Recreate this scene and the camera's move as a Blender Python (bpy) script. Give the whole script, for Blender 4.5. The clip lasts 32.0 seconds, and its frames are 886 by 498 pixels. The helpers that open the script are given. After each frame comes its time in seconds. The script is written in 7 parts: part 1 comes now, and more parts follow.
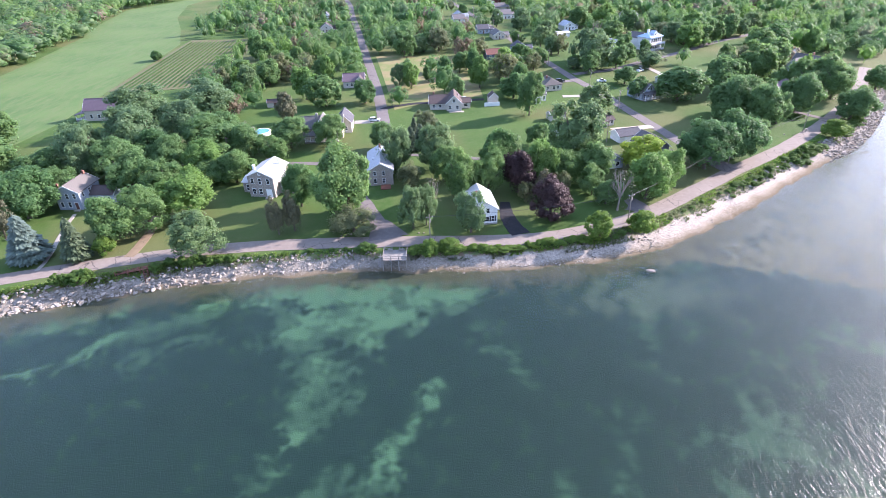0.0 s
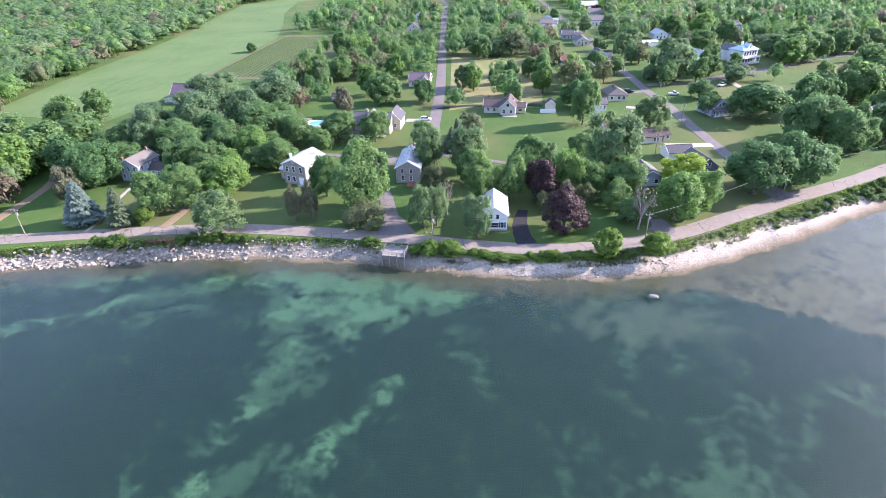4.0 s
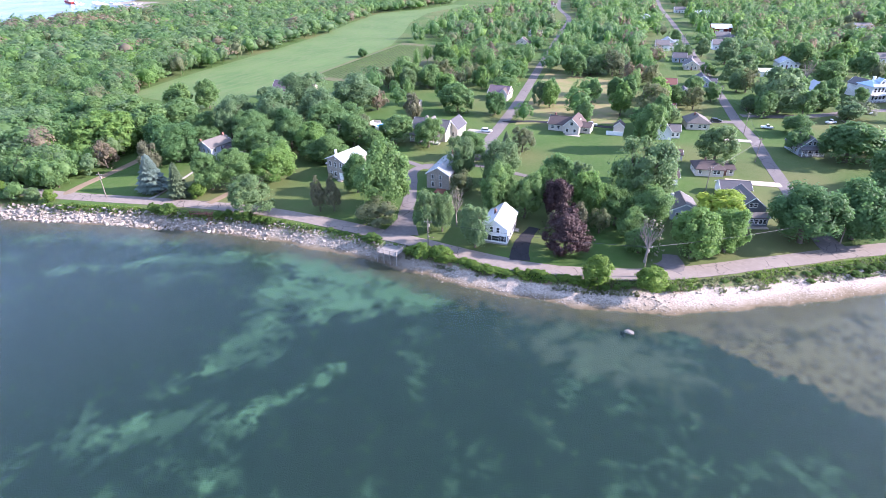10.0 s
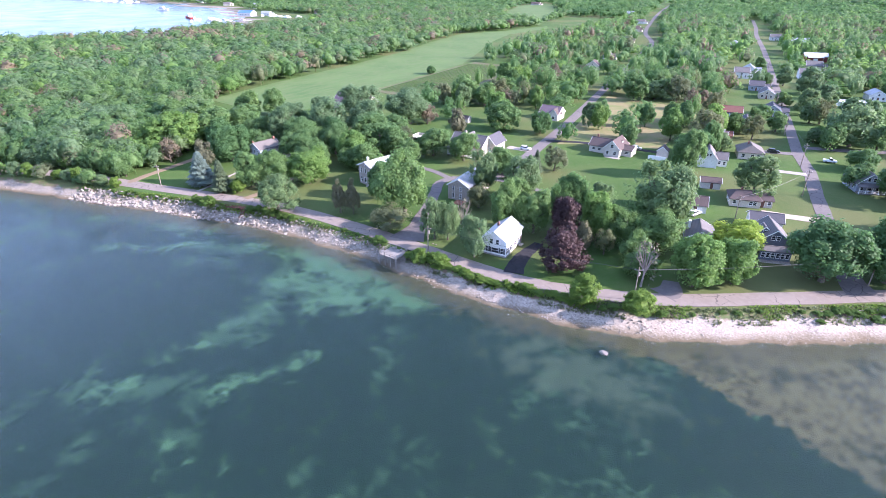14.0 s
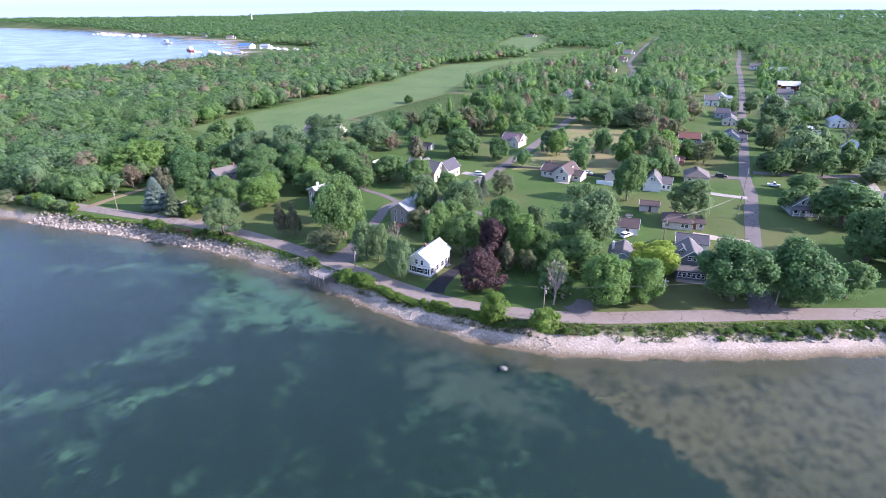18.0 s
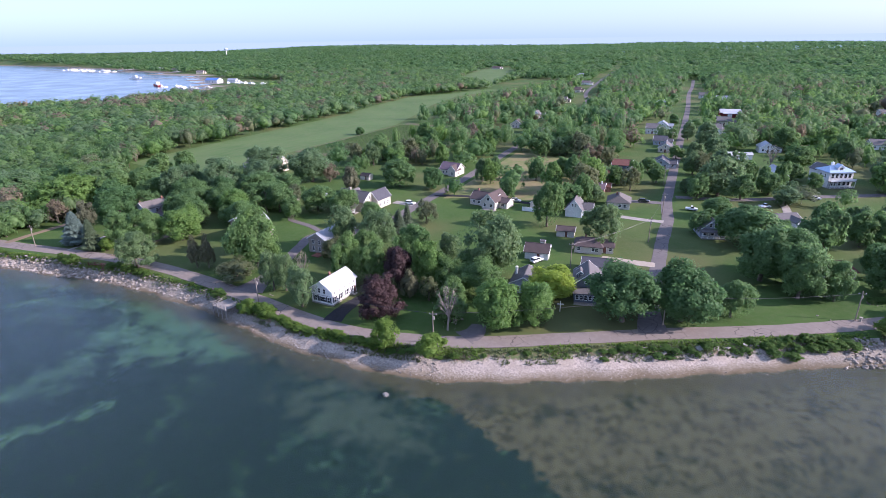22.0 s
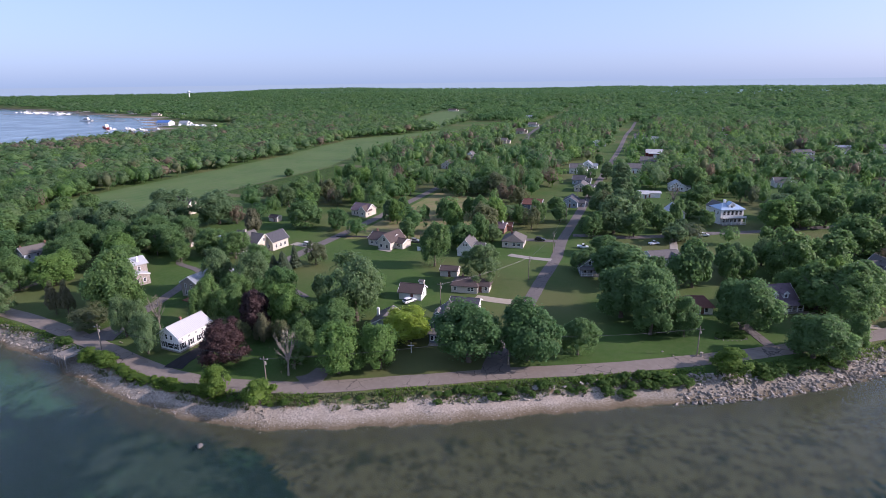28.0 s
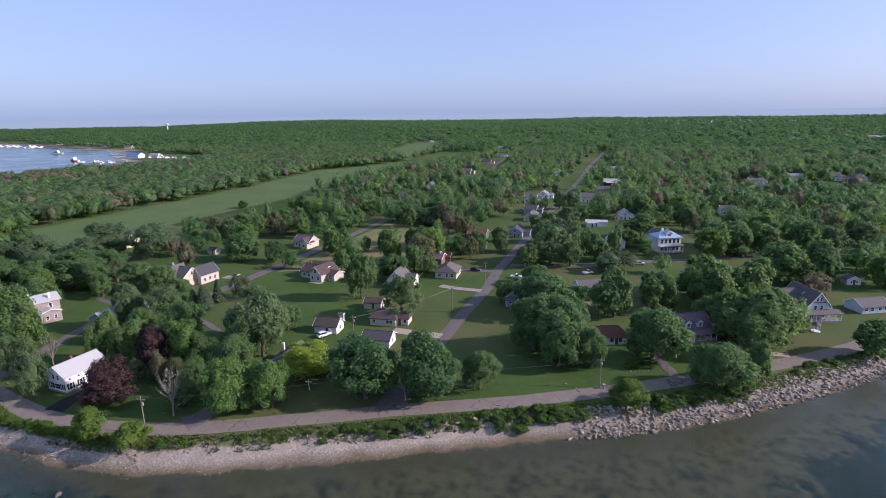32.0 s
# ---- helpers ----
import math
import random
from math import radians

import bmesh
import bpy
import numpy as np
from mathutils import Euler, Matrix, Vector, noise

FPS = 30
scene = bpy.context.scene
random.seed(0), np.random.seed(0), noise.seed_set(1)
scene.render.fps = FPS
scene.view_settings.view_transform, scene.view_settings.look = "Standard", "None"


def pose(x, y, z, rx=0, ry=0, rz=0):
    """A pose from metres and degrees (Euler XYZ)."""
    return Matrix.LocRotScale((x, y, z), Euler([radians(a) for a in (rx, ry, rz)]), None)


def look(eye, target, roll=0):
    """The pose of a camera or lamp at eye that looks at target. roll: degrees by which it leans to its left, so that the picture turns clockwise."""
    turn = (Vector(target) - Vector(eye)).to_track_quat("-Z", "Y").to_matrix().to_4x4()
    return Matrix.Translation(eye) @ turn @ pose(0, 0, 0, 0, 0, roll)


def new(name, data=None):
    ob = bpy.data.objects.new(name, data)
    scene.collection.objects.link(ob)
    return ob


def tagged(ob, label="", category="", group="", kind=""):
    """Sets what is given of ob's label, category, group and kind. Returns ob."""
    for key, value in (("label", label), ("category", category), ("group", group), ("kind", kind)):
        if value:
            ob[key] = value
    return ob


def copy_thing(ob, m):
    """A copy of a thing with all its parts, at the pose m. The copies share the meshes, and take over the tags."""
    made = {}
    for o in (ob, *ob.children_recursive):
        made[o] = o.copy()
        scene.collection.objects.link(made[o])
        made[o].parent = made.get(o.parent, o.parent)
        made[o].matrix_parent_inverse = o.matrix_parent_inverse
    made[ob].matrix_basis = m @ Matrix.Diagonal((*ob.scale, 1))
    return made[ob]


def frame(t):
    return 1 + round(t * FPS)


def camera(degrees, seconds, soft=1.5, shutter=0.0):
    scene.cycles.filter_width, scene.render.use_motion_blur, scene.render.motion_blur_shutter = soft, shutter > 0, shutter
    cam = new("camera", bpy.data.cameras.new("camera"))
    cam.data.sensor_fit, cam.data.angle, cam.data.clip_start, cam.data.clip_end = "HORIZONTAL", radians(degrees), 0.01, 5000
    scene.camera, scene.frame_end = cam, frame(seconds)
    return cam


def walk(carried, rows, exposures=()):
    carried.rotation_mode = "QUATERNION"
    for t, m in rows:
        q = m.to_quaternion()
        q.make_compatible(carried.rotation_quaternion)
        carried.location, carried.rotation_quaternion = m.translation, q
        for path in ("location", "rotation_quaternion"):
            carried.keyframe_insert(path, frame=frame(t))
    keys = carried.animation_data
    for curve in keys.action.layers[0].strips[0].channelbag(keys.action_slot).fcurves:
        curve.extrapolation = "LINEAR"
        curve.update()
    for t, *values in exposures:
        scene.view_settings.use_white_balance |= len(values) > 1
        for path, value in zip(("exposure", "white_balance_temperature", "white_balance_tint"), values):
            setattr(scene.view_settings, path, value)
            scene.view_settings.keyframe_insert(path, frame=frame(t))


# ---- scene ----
cam = camera(78.07, 32.0, 0.6)
PATH = [
    (0, 3.91, 23.14, 70.26, 59.178, 1.388, -2.282),
    (0.5, 6.68, 23.25, 70.09, 59.160, 1.361, -0.812),
    (1, 9.46, 23.37, 69.94, 59.143, 1.348, 0.531),
    (1.5, 12.12, 23.44, 69.86, 59.225, 1.327, 1.807),
    (2, 14.81, 23.57, 69.71, 59.217, 1.278, 3.084),
    (2.5, 17.53, 23.69, 69.73, 59.337, 1.243, 4.592),
    (3, 20.29, 23.82, 69.72, 59.508, 1.230, 6.173),
    (3.5, 23.02, 23.94, 69.73, 59.556, 1.172, 7.693),
    (5.5, 33.67, 24.94, 69.67, 60.061, 0.969, 12.369),
    (6, 36.24, 25.30, 69.69, 60.096, 0.912, 13.541),
    (6.5, 38.79, 25.70, 69.74, 60.168, 0.861, 14.895),
    (7, 41.31, 26.16, 69.80, 60.321, 0.812, 16.341),
    (7.5, 43.89, 26.66, 69.71, 60.419, 0.775, 17.713),
    (8, 46.36, 27.20, 69.69, 60.536, 0.698, 18.996),
    (8.5, 48.89, 27.78, 69.65, 60.652, 0.666, 20.154),
    (9, 51.34, 28.35, 69.61, 60.826, 0.579, 21.257),
    (9.5, 53.84, 28.90, 69.44, 60.941, 0.526, 22.512),
    (10, 56.26, 29.56, 69.46, 61.113, 0.473, 23.815),
    (10.5, 58.75, 30.12, 69.24, 61.351, 0.405, 25.078),
    (11, 61.25, 30.77, 69.11, 61.601, 0.336, 26.326),
    (11.5, 63.76, 31.44, 69.04, 61.823, 0.274, 27.601),
    (12, 66.34, 32.13, 68.87, 62.013, 0.220, 28.882),
    (12.5, 68.92, 32.90, 68.76, 62.197, 0.221, 30.243),
    (13, 71.35, 33.61, 68.78, 62.450, 0.179, 31.603),
    (13.5, 73.93, 34.41, 68.66, 62.784, 0.165, 32.800),
    (14, 76.51, 35.28, 68.54, 63.139, 0.143, 33.495),
    (14.5, 79.02, 36.11, 68.52, 63.511, 0.153, 33.853),
    (16.5, 89.18, 39.80, 68.65, 64.907, 0.285, 34.132),
    (17, 91.73, 40.78, 68.70, 65.238, 0.318, 34.120),
    (17.5, 94.23, 41.76, 68.71, 65.624, 0.407, 34.074),
    (18, 96.70, 42.86, 68.84, 66.002, 0.463, 34.024),
    (18.5, 99.23, 43.93, 68.89, 66.382, 0.497, 33.901),
    (19, 101.70, 45.02, 68.96, 66.745, 0.558, 33.652),
    (19.5, 104.10, 46.18, 68.97, 67.124, 0.632, 33.323),
    (20, 106.45, 47.44, 69.05, 67.470, 0.655, 32.975),
    (20.5, 108.80, 48.68, 69.04, 67.900, 0.708, 32.664),
    (21, 111.21, 50.05, 69.05, 68.211, 0.782, 32.416),
    (21.5, 113.50, 51.37, 69.01, 68.623, 0.788, 32.135),
    (22, 115.84, 52.74, 69.07, 69.016, 0.832, 31.832),
    (22.5, 117.94, 53.97, 69.02, 69.362, 0.836, 31.524),
    (23, 120.23, 55.39, 69.01, 69.750, 0.844, 31.210),
    (23.5, 122.43, 56.80, 68.99, 70.068, 0.830, 30.901),
    (24, 124.76, 58.21, 68.95, 70.490, 0.830, 30.624),
    (24.5, 126.98, 59.53, 68.97, 70.493, 0.793, 30.359),
    (25, 129.25, 60.92, 69.01, 70.726, 0.785, 30.107),
    (25.5, 131.48, 62.27, 68.97, 71.128, 0.755, 29.853),
    (27.5, 140.41, 67.94, 69.07, 72.657, 0.720, 29.029),
    (28, 142.71, 69.36, 69.03, 73.049, 0.711, 28.835),
    (28.5, 144.96, 70.77, 68.98, 73.435, 0.730, 28.644),
    (29, 147.23, 72.27, 68.96, 73.651, 0.754, 28.455),
    (29.5, 149.52, 73.76, 68.86, 74.051, 0.782, 28.247),
    (30, 151.73, 75.27, 68.82, 74.457, 0.788, 28.033),
    (30.5, 154.01, 76.82, 68.74, 74.900, 0.817, 27.841),
    (31, 156.31, 78.42, 68.71, 75.301, 0.854, 27.637),
    (31.5, 158.56, 79.98, 68.66, 75.728, 0.887, 27.381),
    (32, 160.72, 81.49, 68.70, 76.134, 0.899, 27.170),
]
EXPOSURES = [(0, 1.95, 6150, 31), (9, 2.04, 6000, 33), (14, 2.0, 5900, 35), (19, 1.46, 5900, 35), (25, 0.84, 6050, 34), (32, 0.38, 6200, 32)]
walk(cam, [(t, pose(x, y, z, rx, ry, rz)) for t, x, y, z, rx, ry, rz in PATH], EXPOSURES)

# ---- light: low morning sun from the right, clear hazy sky ----
SUN_AZ, SUN_EL = 22.0, 26.0          # degrees: direction to the sun, from +x towards +y, and its height
world = bpy.data.worlds.new("world")
scene.world = world
world.use_nodes = True
wn = world.node_tree
wn.nodes.clear()
sky = wn.nodes.new("ShaderNodeTexSky")
sky.sky_type = "NISHITA"
sky.sun_disc = False
sky.sun_elevation = radians(SUN_EL)
sky.sun_rotation = radians(90 - SUN_AZ)
sky.altitude = 180
sky.air_density, sky.dust_density, sky.ozone_density = 0.9, 2.0, 2.8
back = wn.nodes.new("ShaderNodeBackground")
back.inputs["Strength"].default_value = 0.056
wout = wn.nodes.new("ShaderNodeOutputWorld")
wn.links.new(sky.outputs[0], back.inputs[0])
haze = wn.nodes.new("ShaderNodeBackground")          # even veil of summer haze over the whole sky
haze.inputs["Color"].default_value = (0.45, 0.69, 1.0, 1)
haze.inputs["Strength"].default_value = 0.41
both = wn.nodes.new("ShaderNodeAddShader")
wn.links.new(back.outputs[0], both.inputs[0])
wn.links.new(haze.outputs[0], both.inputs[1])
wn.links.new(both.outputs[0], wout.inputs[0])

sun_data = bpy.data.lights.new("sun", "SUN")
sun_data.energy, sun_data.angle, sun_data.color = 4.7, radians(0.9), (1.0, 0.93, 0.82)
sun = new("sun", sun_data)
to_sun = Vector((math.cos(radians(SUN_EL)) * math.cos(radians(SUN_AZ)), math.cos(radians(SUN_EL)) * math.sin(radians(SUN_AZ)), math.sin(radians(SUN_EL))))
sun.matrix_world = look(to_sun * 400, (0, 0, 0))

# ---- materials ----
class Tree_of:
    """Short hand for node trees."""
    def __init__(self, name):
        self.m = bpy.data.materials.new(name)
        self.m.use_nodes = True
        self.t = self.m.node_tree
        self.t.nodes.clear()
        self.out = self.t.nodes.new("ShaderNodeOutputMaterial")

    def node(self, kind, ins=None, **props):
        n = self.t.nodes.new(kind)
        for k, v in props.items():
            setattr_plain(n, k, v)
        for k, v in (ins or {}).items():
            if isinstance(v, bpy.types.NodeSocket):
                self.t.links.new(v, n.inputs[k])
            else:
                n.inputs[k].default_value = v
        return n

    def noise(self, vec, scale, detail=3.0, rough=0.55):
        return self.node("ShaderNodeTexNoise", {"Vector": vec, "Scale": scale, "Detail": detail, "Roughness": rough}).outputs[0]

    def ramp(self, fac, stops):
        r = self.node("ShaderNodeValToRGB", {"Fac": fac})
        els = r.color_ramp.elements
        while len(els) < len(stops):
            els.new(0.5)
        for e, (p, col) in zip(els, stops):
            e.position = p
            e.color = (*col, 1) if len(col) == 3 else col
        return r.outputs[0]

    def math(self, op, a, b=0.5):
        return self.node("ShaderNodeMath", {0: a, 1: b}, operation=op).outputs[0]

    def mix(self, fac, a, b, blend="MIX"):
        n = self.t.nodes.new("ShaderNodeMix")
        n.data_type, n.blend_type = "RGBA", blend
        for key, v in ((0, fac), (6, a), (7, b)):
            if isinstance(v, bpy.types.NodeSocket):
                self.t.links.new(v, n.inputs[key])
            else:
                n.inputs[key].default_value = v if key == 0 else (*v, 1)[:4]
        return n.outputs[2]

    def position(self):
        return self.node("ShaderNodeNewGeometry").outputs["Position"]

    def local(self):
        return self.node("ShaderNodeTexCoord").outputs["Object"]

    def bsdf(self, color, rough=0.7, metal=0.0, bump=None, strength=0.3, dist=0.05, spec=0.4):
        b = self.node("ShaderNodeBsdfPrincipled", {"Base Color": color if isinstance(color, bpy.types.NodeSocket) else (*color, 1), "Roughness": rough, "Metallic": metal, "Specular IOR Level": spec})
        if bump is not None:
            bn = self.node("ShaderNodeBump", {"Height": bump, "Strength": strength, "Distance": dist})
            self.t.links.new(bn.outputs[0], b.inputs["Normal"])
        return b

    def done(self, shader):
        self.t.links.new(shader.outputs[0], self.out.inputs[0])
        return self.m


def setattr_plain(n, k, v):
    if k == "operation":
        n.operation = v
    elif k == "wave_type":
        n.wave_type = v
    elif k == "bands_direction":
        n.bands_direction = v
    elif k == "feature":
        n.feature = v
    elif k == "attribute_name":
        n.attribute_name = v


def shade(c, k):
    return tuple(min(1.0, v * k) for v in c)


def plain(name, color, rough=0.75, metal=0.0, var=0.25, big=0.35, fine=9.0, bump=0.25, dist=0.02, spec=0.35):
    """A worn single-coloured surface: large stains and fine grain."""
    m = Tree_of(name)
    vec = m.local()
    a, b = m.noise(vec, big, 4), m.noise(vec, fine, 3)
    c1 = m.mix(m.ramp(a, [(0.3, (0, 0, 0)), (0.7, (1, 1, 1))]), shade(color, 1 - var), shade(color, 1 + var * 0.6))
    c2 = m.mix(m.math("MULTIPLY", b, var), c1, shade(color, 0.5))
    info = m.node("ShaderNodeObjectInfo").outputs["Random"]
    c3 = m.mix(m.math("MULTIPLY", info, 0.18), c2, shade(color, 0.7))
    return m.done(m.bsdf(c3, rough, metal, b, bump, dist, spec))


def banded(name, color, dark, pitch, axis="Z", rough=0.7, metal=0.0, var=0.15, depth=0.02, sharp=0.85):
    """Siding, shingles or standing seams: courses of a set pitch in metres along one axis."""
    m = Tree_of(name)
    vec = m.local()
    w = m.node("ShaderNodeTexWave", {"Vector": vec, "Scale": 2 * math.pi / 20.0 / pitch * 1.0, "Distortion": 0.15, "Detail": 1.0}, wave_type="BANDS", bands_direction=axis).outputs[1]
    n, n2 = m.noise(vec, 0.6, 4), m.noise(vec, 12.0, 2)
    c1 = m.mix(n, shade(color, 1 - var), shade(color, 1 + var))
    c2 = m.mix(m.ramp(w, [(0.0, (1, 1, 1)), (1 - sharp, (0, 0, 0))]), c1, dark)
    c3 = m.mix(m.math("MULTIPLY", n2, 0.3), c2, shade(color, 0.6))
    return m.done(m.bsdf(c3, rough, metal, w, 0.4, depth))


def leafy(name, color, spread=0.42, gloss=0.62, through_light=0.62):
    """Foliage: each clump a little lighter, darker, yellower; each plant its own tone."""
    m = Tree_of(name)
    geo = m.node("ShaderNodeNewGeometry")
    isl = geo.outputs["Random Per Island"]
    obj = m.math("FRACT", m.math("ADD", m.node("ShaderNodeObjectInfo").outputs["Random"], m.node("ShaderNodeAttribute", attribute_name="tone").outputs["Fac"]), 0.0)
    pos = m.noise(geo.outputs["Position"], 0.11, 2)
    c1 = m.mix(isl, shade(color, 1 - spread), (color[0] * (1 + spread * 1.5), color[1] * (1 + spread), color[2] * (1 + spread * 0.4)))
    c2 = m.mix(m.ramp(pos, [(0.35, (0, 0, 0)), (0.68, (1, 1, 1))]), c1, (color[0] * 1.25, color[1] * 1.1, color[2] * 1.0))
    c3 = m.mix(m.math("MULTIPLY", obj, 0.35), c2, (color[0] * 0.7, color[1] * 0.74, color[2] * 0.85))
    tuft = m.noise(geo.outputs["Position"], 0.75, 3, 0.6)
    c3 = m.mix(m.ramp(tuft, [(0.36, (0, 0, 0)), (0.64, (1, 1, 1))]), m.mix(0.20, c3, shade(color, 0.42)), m.mix(0.3, c3, (color[0] * 1.5, color[1] * 1.36, color[2] * 1.1)))
    stand = m.noise(geo.outputs["Position"], 0.013, 3)
    c3 = m.mix(m.ramp(stand, [(0.38, (0, 0, 0)), (0.62, (0.6, 0.6, 0.6))]), c3, (color[0] * 0.78, color[1] * 0.82, color[2] * 0.95))
    b = m.bsdf(c3, gloss, 0.0, spec=0.3)
    t = m.node("ShaderNodeBsdfTranslucent", {"Color": c3})
    s = m.node("ShaderNodeMixShader", {0: through_light, 1: b.outputs[0], 2: t.outputs[0]})
    return m.done(s)


LEAF = {
    "d": leafy("leaf_green", (0.138, 0.258, 0.092)),
    "b": leafy("leaf_bright", (0.152, 0.288, 0.080)),
    "k": leafy("leaf_deep", (0.102, 0.216, 0.076), 0.3),
    "w": leafy("leaf_grey_green", (0.146, 0.248, 0.112)),
    "p": leafy("leaf_purple", (0.036, 0.019, 0.019), 0.3, through_light=0.15),
    "y": leafy("leaf_yellow", (0.31, 0.44, 0.07)),
    "o": leafy("leaf_olive", (0.162, 0.204, 0.104)),
    "s": leafy("needle_blue", (0.088, 0.135, 0.115), 0.3, through_light=0.08),
    "c": leafy("needle_dark", (0.056, 0.087, 0.045), 0.3, through_light=0.08),
    "x": leafy("twig_grey", (0.125, 0.125, 0.085), 0.3, through_light=0.05),
    "q": leafy("juniper_brown_green", (0.112, 0.122, 0.066), 0.3, through_light=0.3),
    "r": leafy("leaf_rusty_brown", (0.190, 0.168, 0.112), 0.25, through_light=0.5),
    "u": leafy("leaf_shrub", (0.140, 0.250, 0.050)),
    "h": leafy("leaf_hedge", (0.100, 0.195, 0.045)),
}
BARK = plain("bark", (0.13, 0.105, 0.08), 0.9, var=0.4, big=1.2, fine=14, bump=0.6)
WHITE_SIDING = banded("white_clapboard", (0.70, 0.69, 0.665), (0.45, 0.45, 0.44), 0.14)
WHITE_TRIM = plain("white_trim", (0.78, 0.78, 0.76), 0.5, var=0.08)
GREY_SIDING = banded("blue_grey_clapboard", (0.33, 0.37, 0.42), (0.2, 0.22, 0.26), 0.14)
DARK_SIDING = banded("dark_blue_siding", (0.10, 0.12, 0.15), (0.05, 0.06, 0.08), 0.15)
TAN_SIDING = banded("tan_siding", (0.55, 0.48, 0.38), (0.33, 0.28, 0.22), 0.16)
CREAM_SIDING = banded("cream_siding", (0.54, 0.485, 0.41), (0.34, 0.31, 0.26), 0.16)
BLUE_SIDING = banded("pale_blue_siding", (0.42, 0.50, 0.55), (0.3, 0.34, 0.38), 0.14)
RED_SIDING = banded("red_boards", (0.30, 0.035, 0.03), (0.12, 0.02, 0.02), 0.25, "X")
RED_BRICK = banded("red_brown_brick", (0.23, 0.12, 0.09), (0.16, 0.12, 0.1), 0.11)
METAL_WHITE = banded("white_seamed_metal", (0.46, 0.455, 0.45), (0.33, 0.33, 0.33), 0.5, "Y", 0.5, 0.1, 0.1)
METAL_GREY = banded("grey_seamed_metal", (0.33, 0.34, 0.36), (0.22, 0.23, 0.25), 0.5, "Y", 0.4, 0.4, 0.2)
METAL_BLUE = banded("blue_seamed_metal", (0.34, 0.45, 0.58), (0.24, 0.33, 0.44), 0.5, "Y", 0.42, 0.2, 0.1)
METAL_DEEP_BLUE = banded("deep_blue_metal", (0.07, 0.17, 0.42), (0.04, 0.1, 0.28), 0.6, "Y", 0.45, 0.1, 0.1)
SHINGLE_BROWN = banded("brown_shingles", (0.078, 0.057, 0.052), (0.042, 0.032, 0.03), 0.3, "X", 0.9)
SHINGLE_GREY = banded("grey_shingles", (0.118, 0.109, 0.107), (0.065, 0.06, 0.058), 0.3, "X", 0.9)
SHINGLE_DARK = banded("dark_shingles", (0.065, 0.065, 0.075), (0.03, 0.03, 0.035), 0.3, "X", 0.9)
SHINGLE_TAN = banded("tan_shingles", (0.125, 0.112, 0.10), (0.08, 0.07, 0.062), 0.3, "X", 0.9)
SHINGLE_RED = banded("red_brown_shingles", (0.15, 0.062, 0.046), (0.08, 0.034, 0.028), 0.3, "X", 0.9)
SHINGLE_PURPLE = banded("purple_grey_shingles", (0.15, 0.105, 0.12), (0.08, 0.055, 0.065), 0.3, "X", 0.9)
CHIMNEY_BRICK = plain("chimney_brick", (0.24, 0.12, 0.09), 0.9, var=0.4)
CONCRETE = plain("pale_concrete", (0.29, 0.262, 0.225), 0.9, var=0.2)
DECK_WOOD = banded("grey_deck_boards", (0.22, 0.20, 0.178), (0.11, 0.10, 0.09), 0.14, "X", 0.85)
RED_WOOD = plain("red_brown_timber", (0.19, 0.075, 0.05), 0.85, var=0.35)
POLE_WOOD = plain("pole_timber", (0.24, 0.2, 0.16), 0.9, var=0.3)
DARK_METAL = plain("dark_metal", (0.06, 0.06, 0.065), 0.5, 0.6, var=0.2)
TYRE = plain("tyre_rubber", (0.02, 0.02, 0.02), 0.85, var=0.2)


def stone_wall():
    m = Tree_of("field_stone_wall")
    vec = m.local()
    v = m.node("ShaderNodeTexVoronoi", {"Vector": vec, "Scale": 2.6, "Randomness": 0.9})
    edge = m.node("ShaderNodeTexVoronoi", {"Vector": vec, "Scale": 2.6, "Randomness": 0.9}, feature="DISTANCE_TO_EDGE").outputs[0]
    c = m.mix(m.noise(v.outputs["Color"], 3.0, 1), (0.17, 0.14, 0.12), (0.36, 0.31, 0.27))
    c = m.mix(m.ramp(edge, [(0.0, (1, 1, 1)), (0.06, (0, 0, 0))]), c, (0.42, 0.38, 0.33))
    return m.done(m.bsdf(c, 0.9, 0.0, edge, 0.5, 0.04))


STONE_WALL = stone_wall()


def glass():
    m = Tree_of("window_glass")
    n = m.noise(m.local(), 0.7, 2)
    return m.done(m.bsdf(m.mix(n, (0.012, 0.014, 0.018), (0.04, 0.045, 0.05)), 0.06, spec=0.6))


GLASS = glass()


def asphalt(name, base, crack, patch):
    m = Tree_of(name)
    vec = m.position()
    fine, mid, big = m.noise(vec, 14.0, 3), m.noise(vec, 0.9, 4), m.noise(vec, 0.12, 3)
    c = m.mix(big, shade(base, 0.8), shade(base, 1.2))
    c = m.mix(m.ramp(mid, [(0.45, (0, 0, 0)), (0.75, (0.6, 0.6, 0.6))]), c, patch)
    c = m.mix(m.math("MULTIPLY", fine, 0.25), c, shade(base, 0.5))
    warp = m.node("ShaderNodeVectorMath", {0: vec, 1: m.node("ShaderNodeTexNoise", {"Vector": vec, "Scale": 0.7}).outputs[1]}, operation="ADD").outputs[0]
    e = m.node("ShaderNodeTexVoronoi", {"Vector": warp, "Scale": 0.22, "Randomness": 1.0}, feature="DISTANCE_TO_EDGE").outputs[0]
    gate = m.ramp(m.noise(vec, 0.06, 2), [(0.48, (0, 0, 0)), (0.56, (1, 1, 1))])
    line = m.math("MULTIPLY", m.ramp(e, [(0.0, (1, 1, 1)), (0.022, (0, 0, 0))]), gate)
    c = m.mix(line, c, crack)
    return m.done(m.bsdf(c, 0.92, 0.0, fine, 0.35, 0.01, spec=0.2))


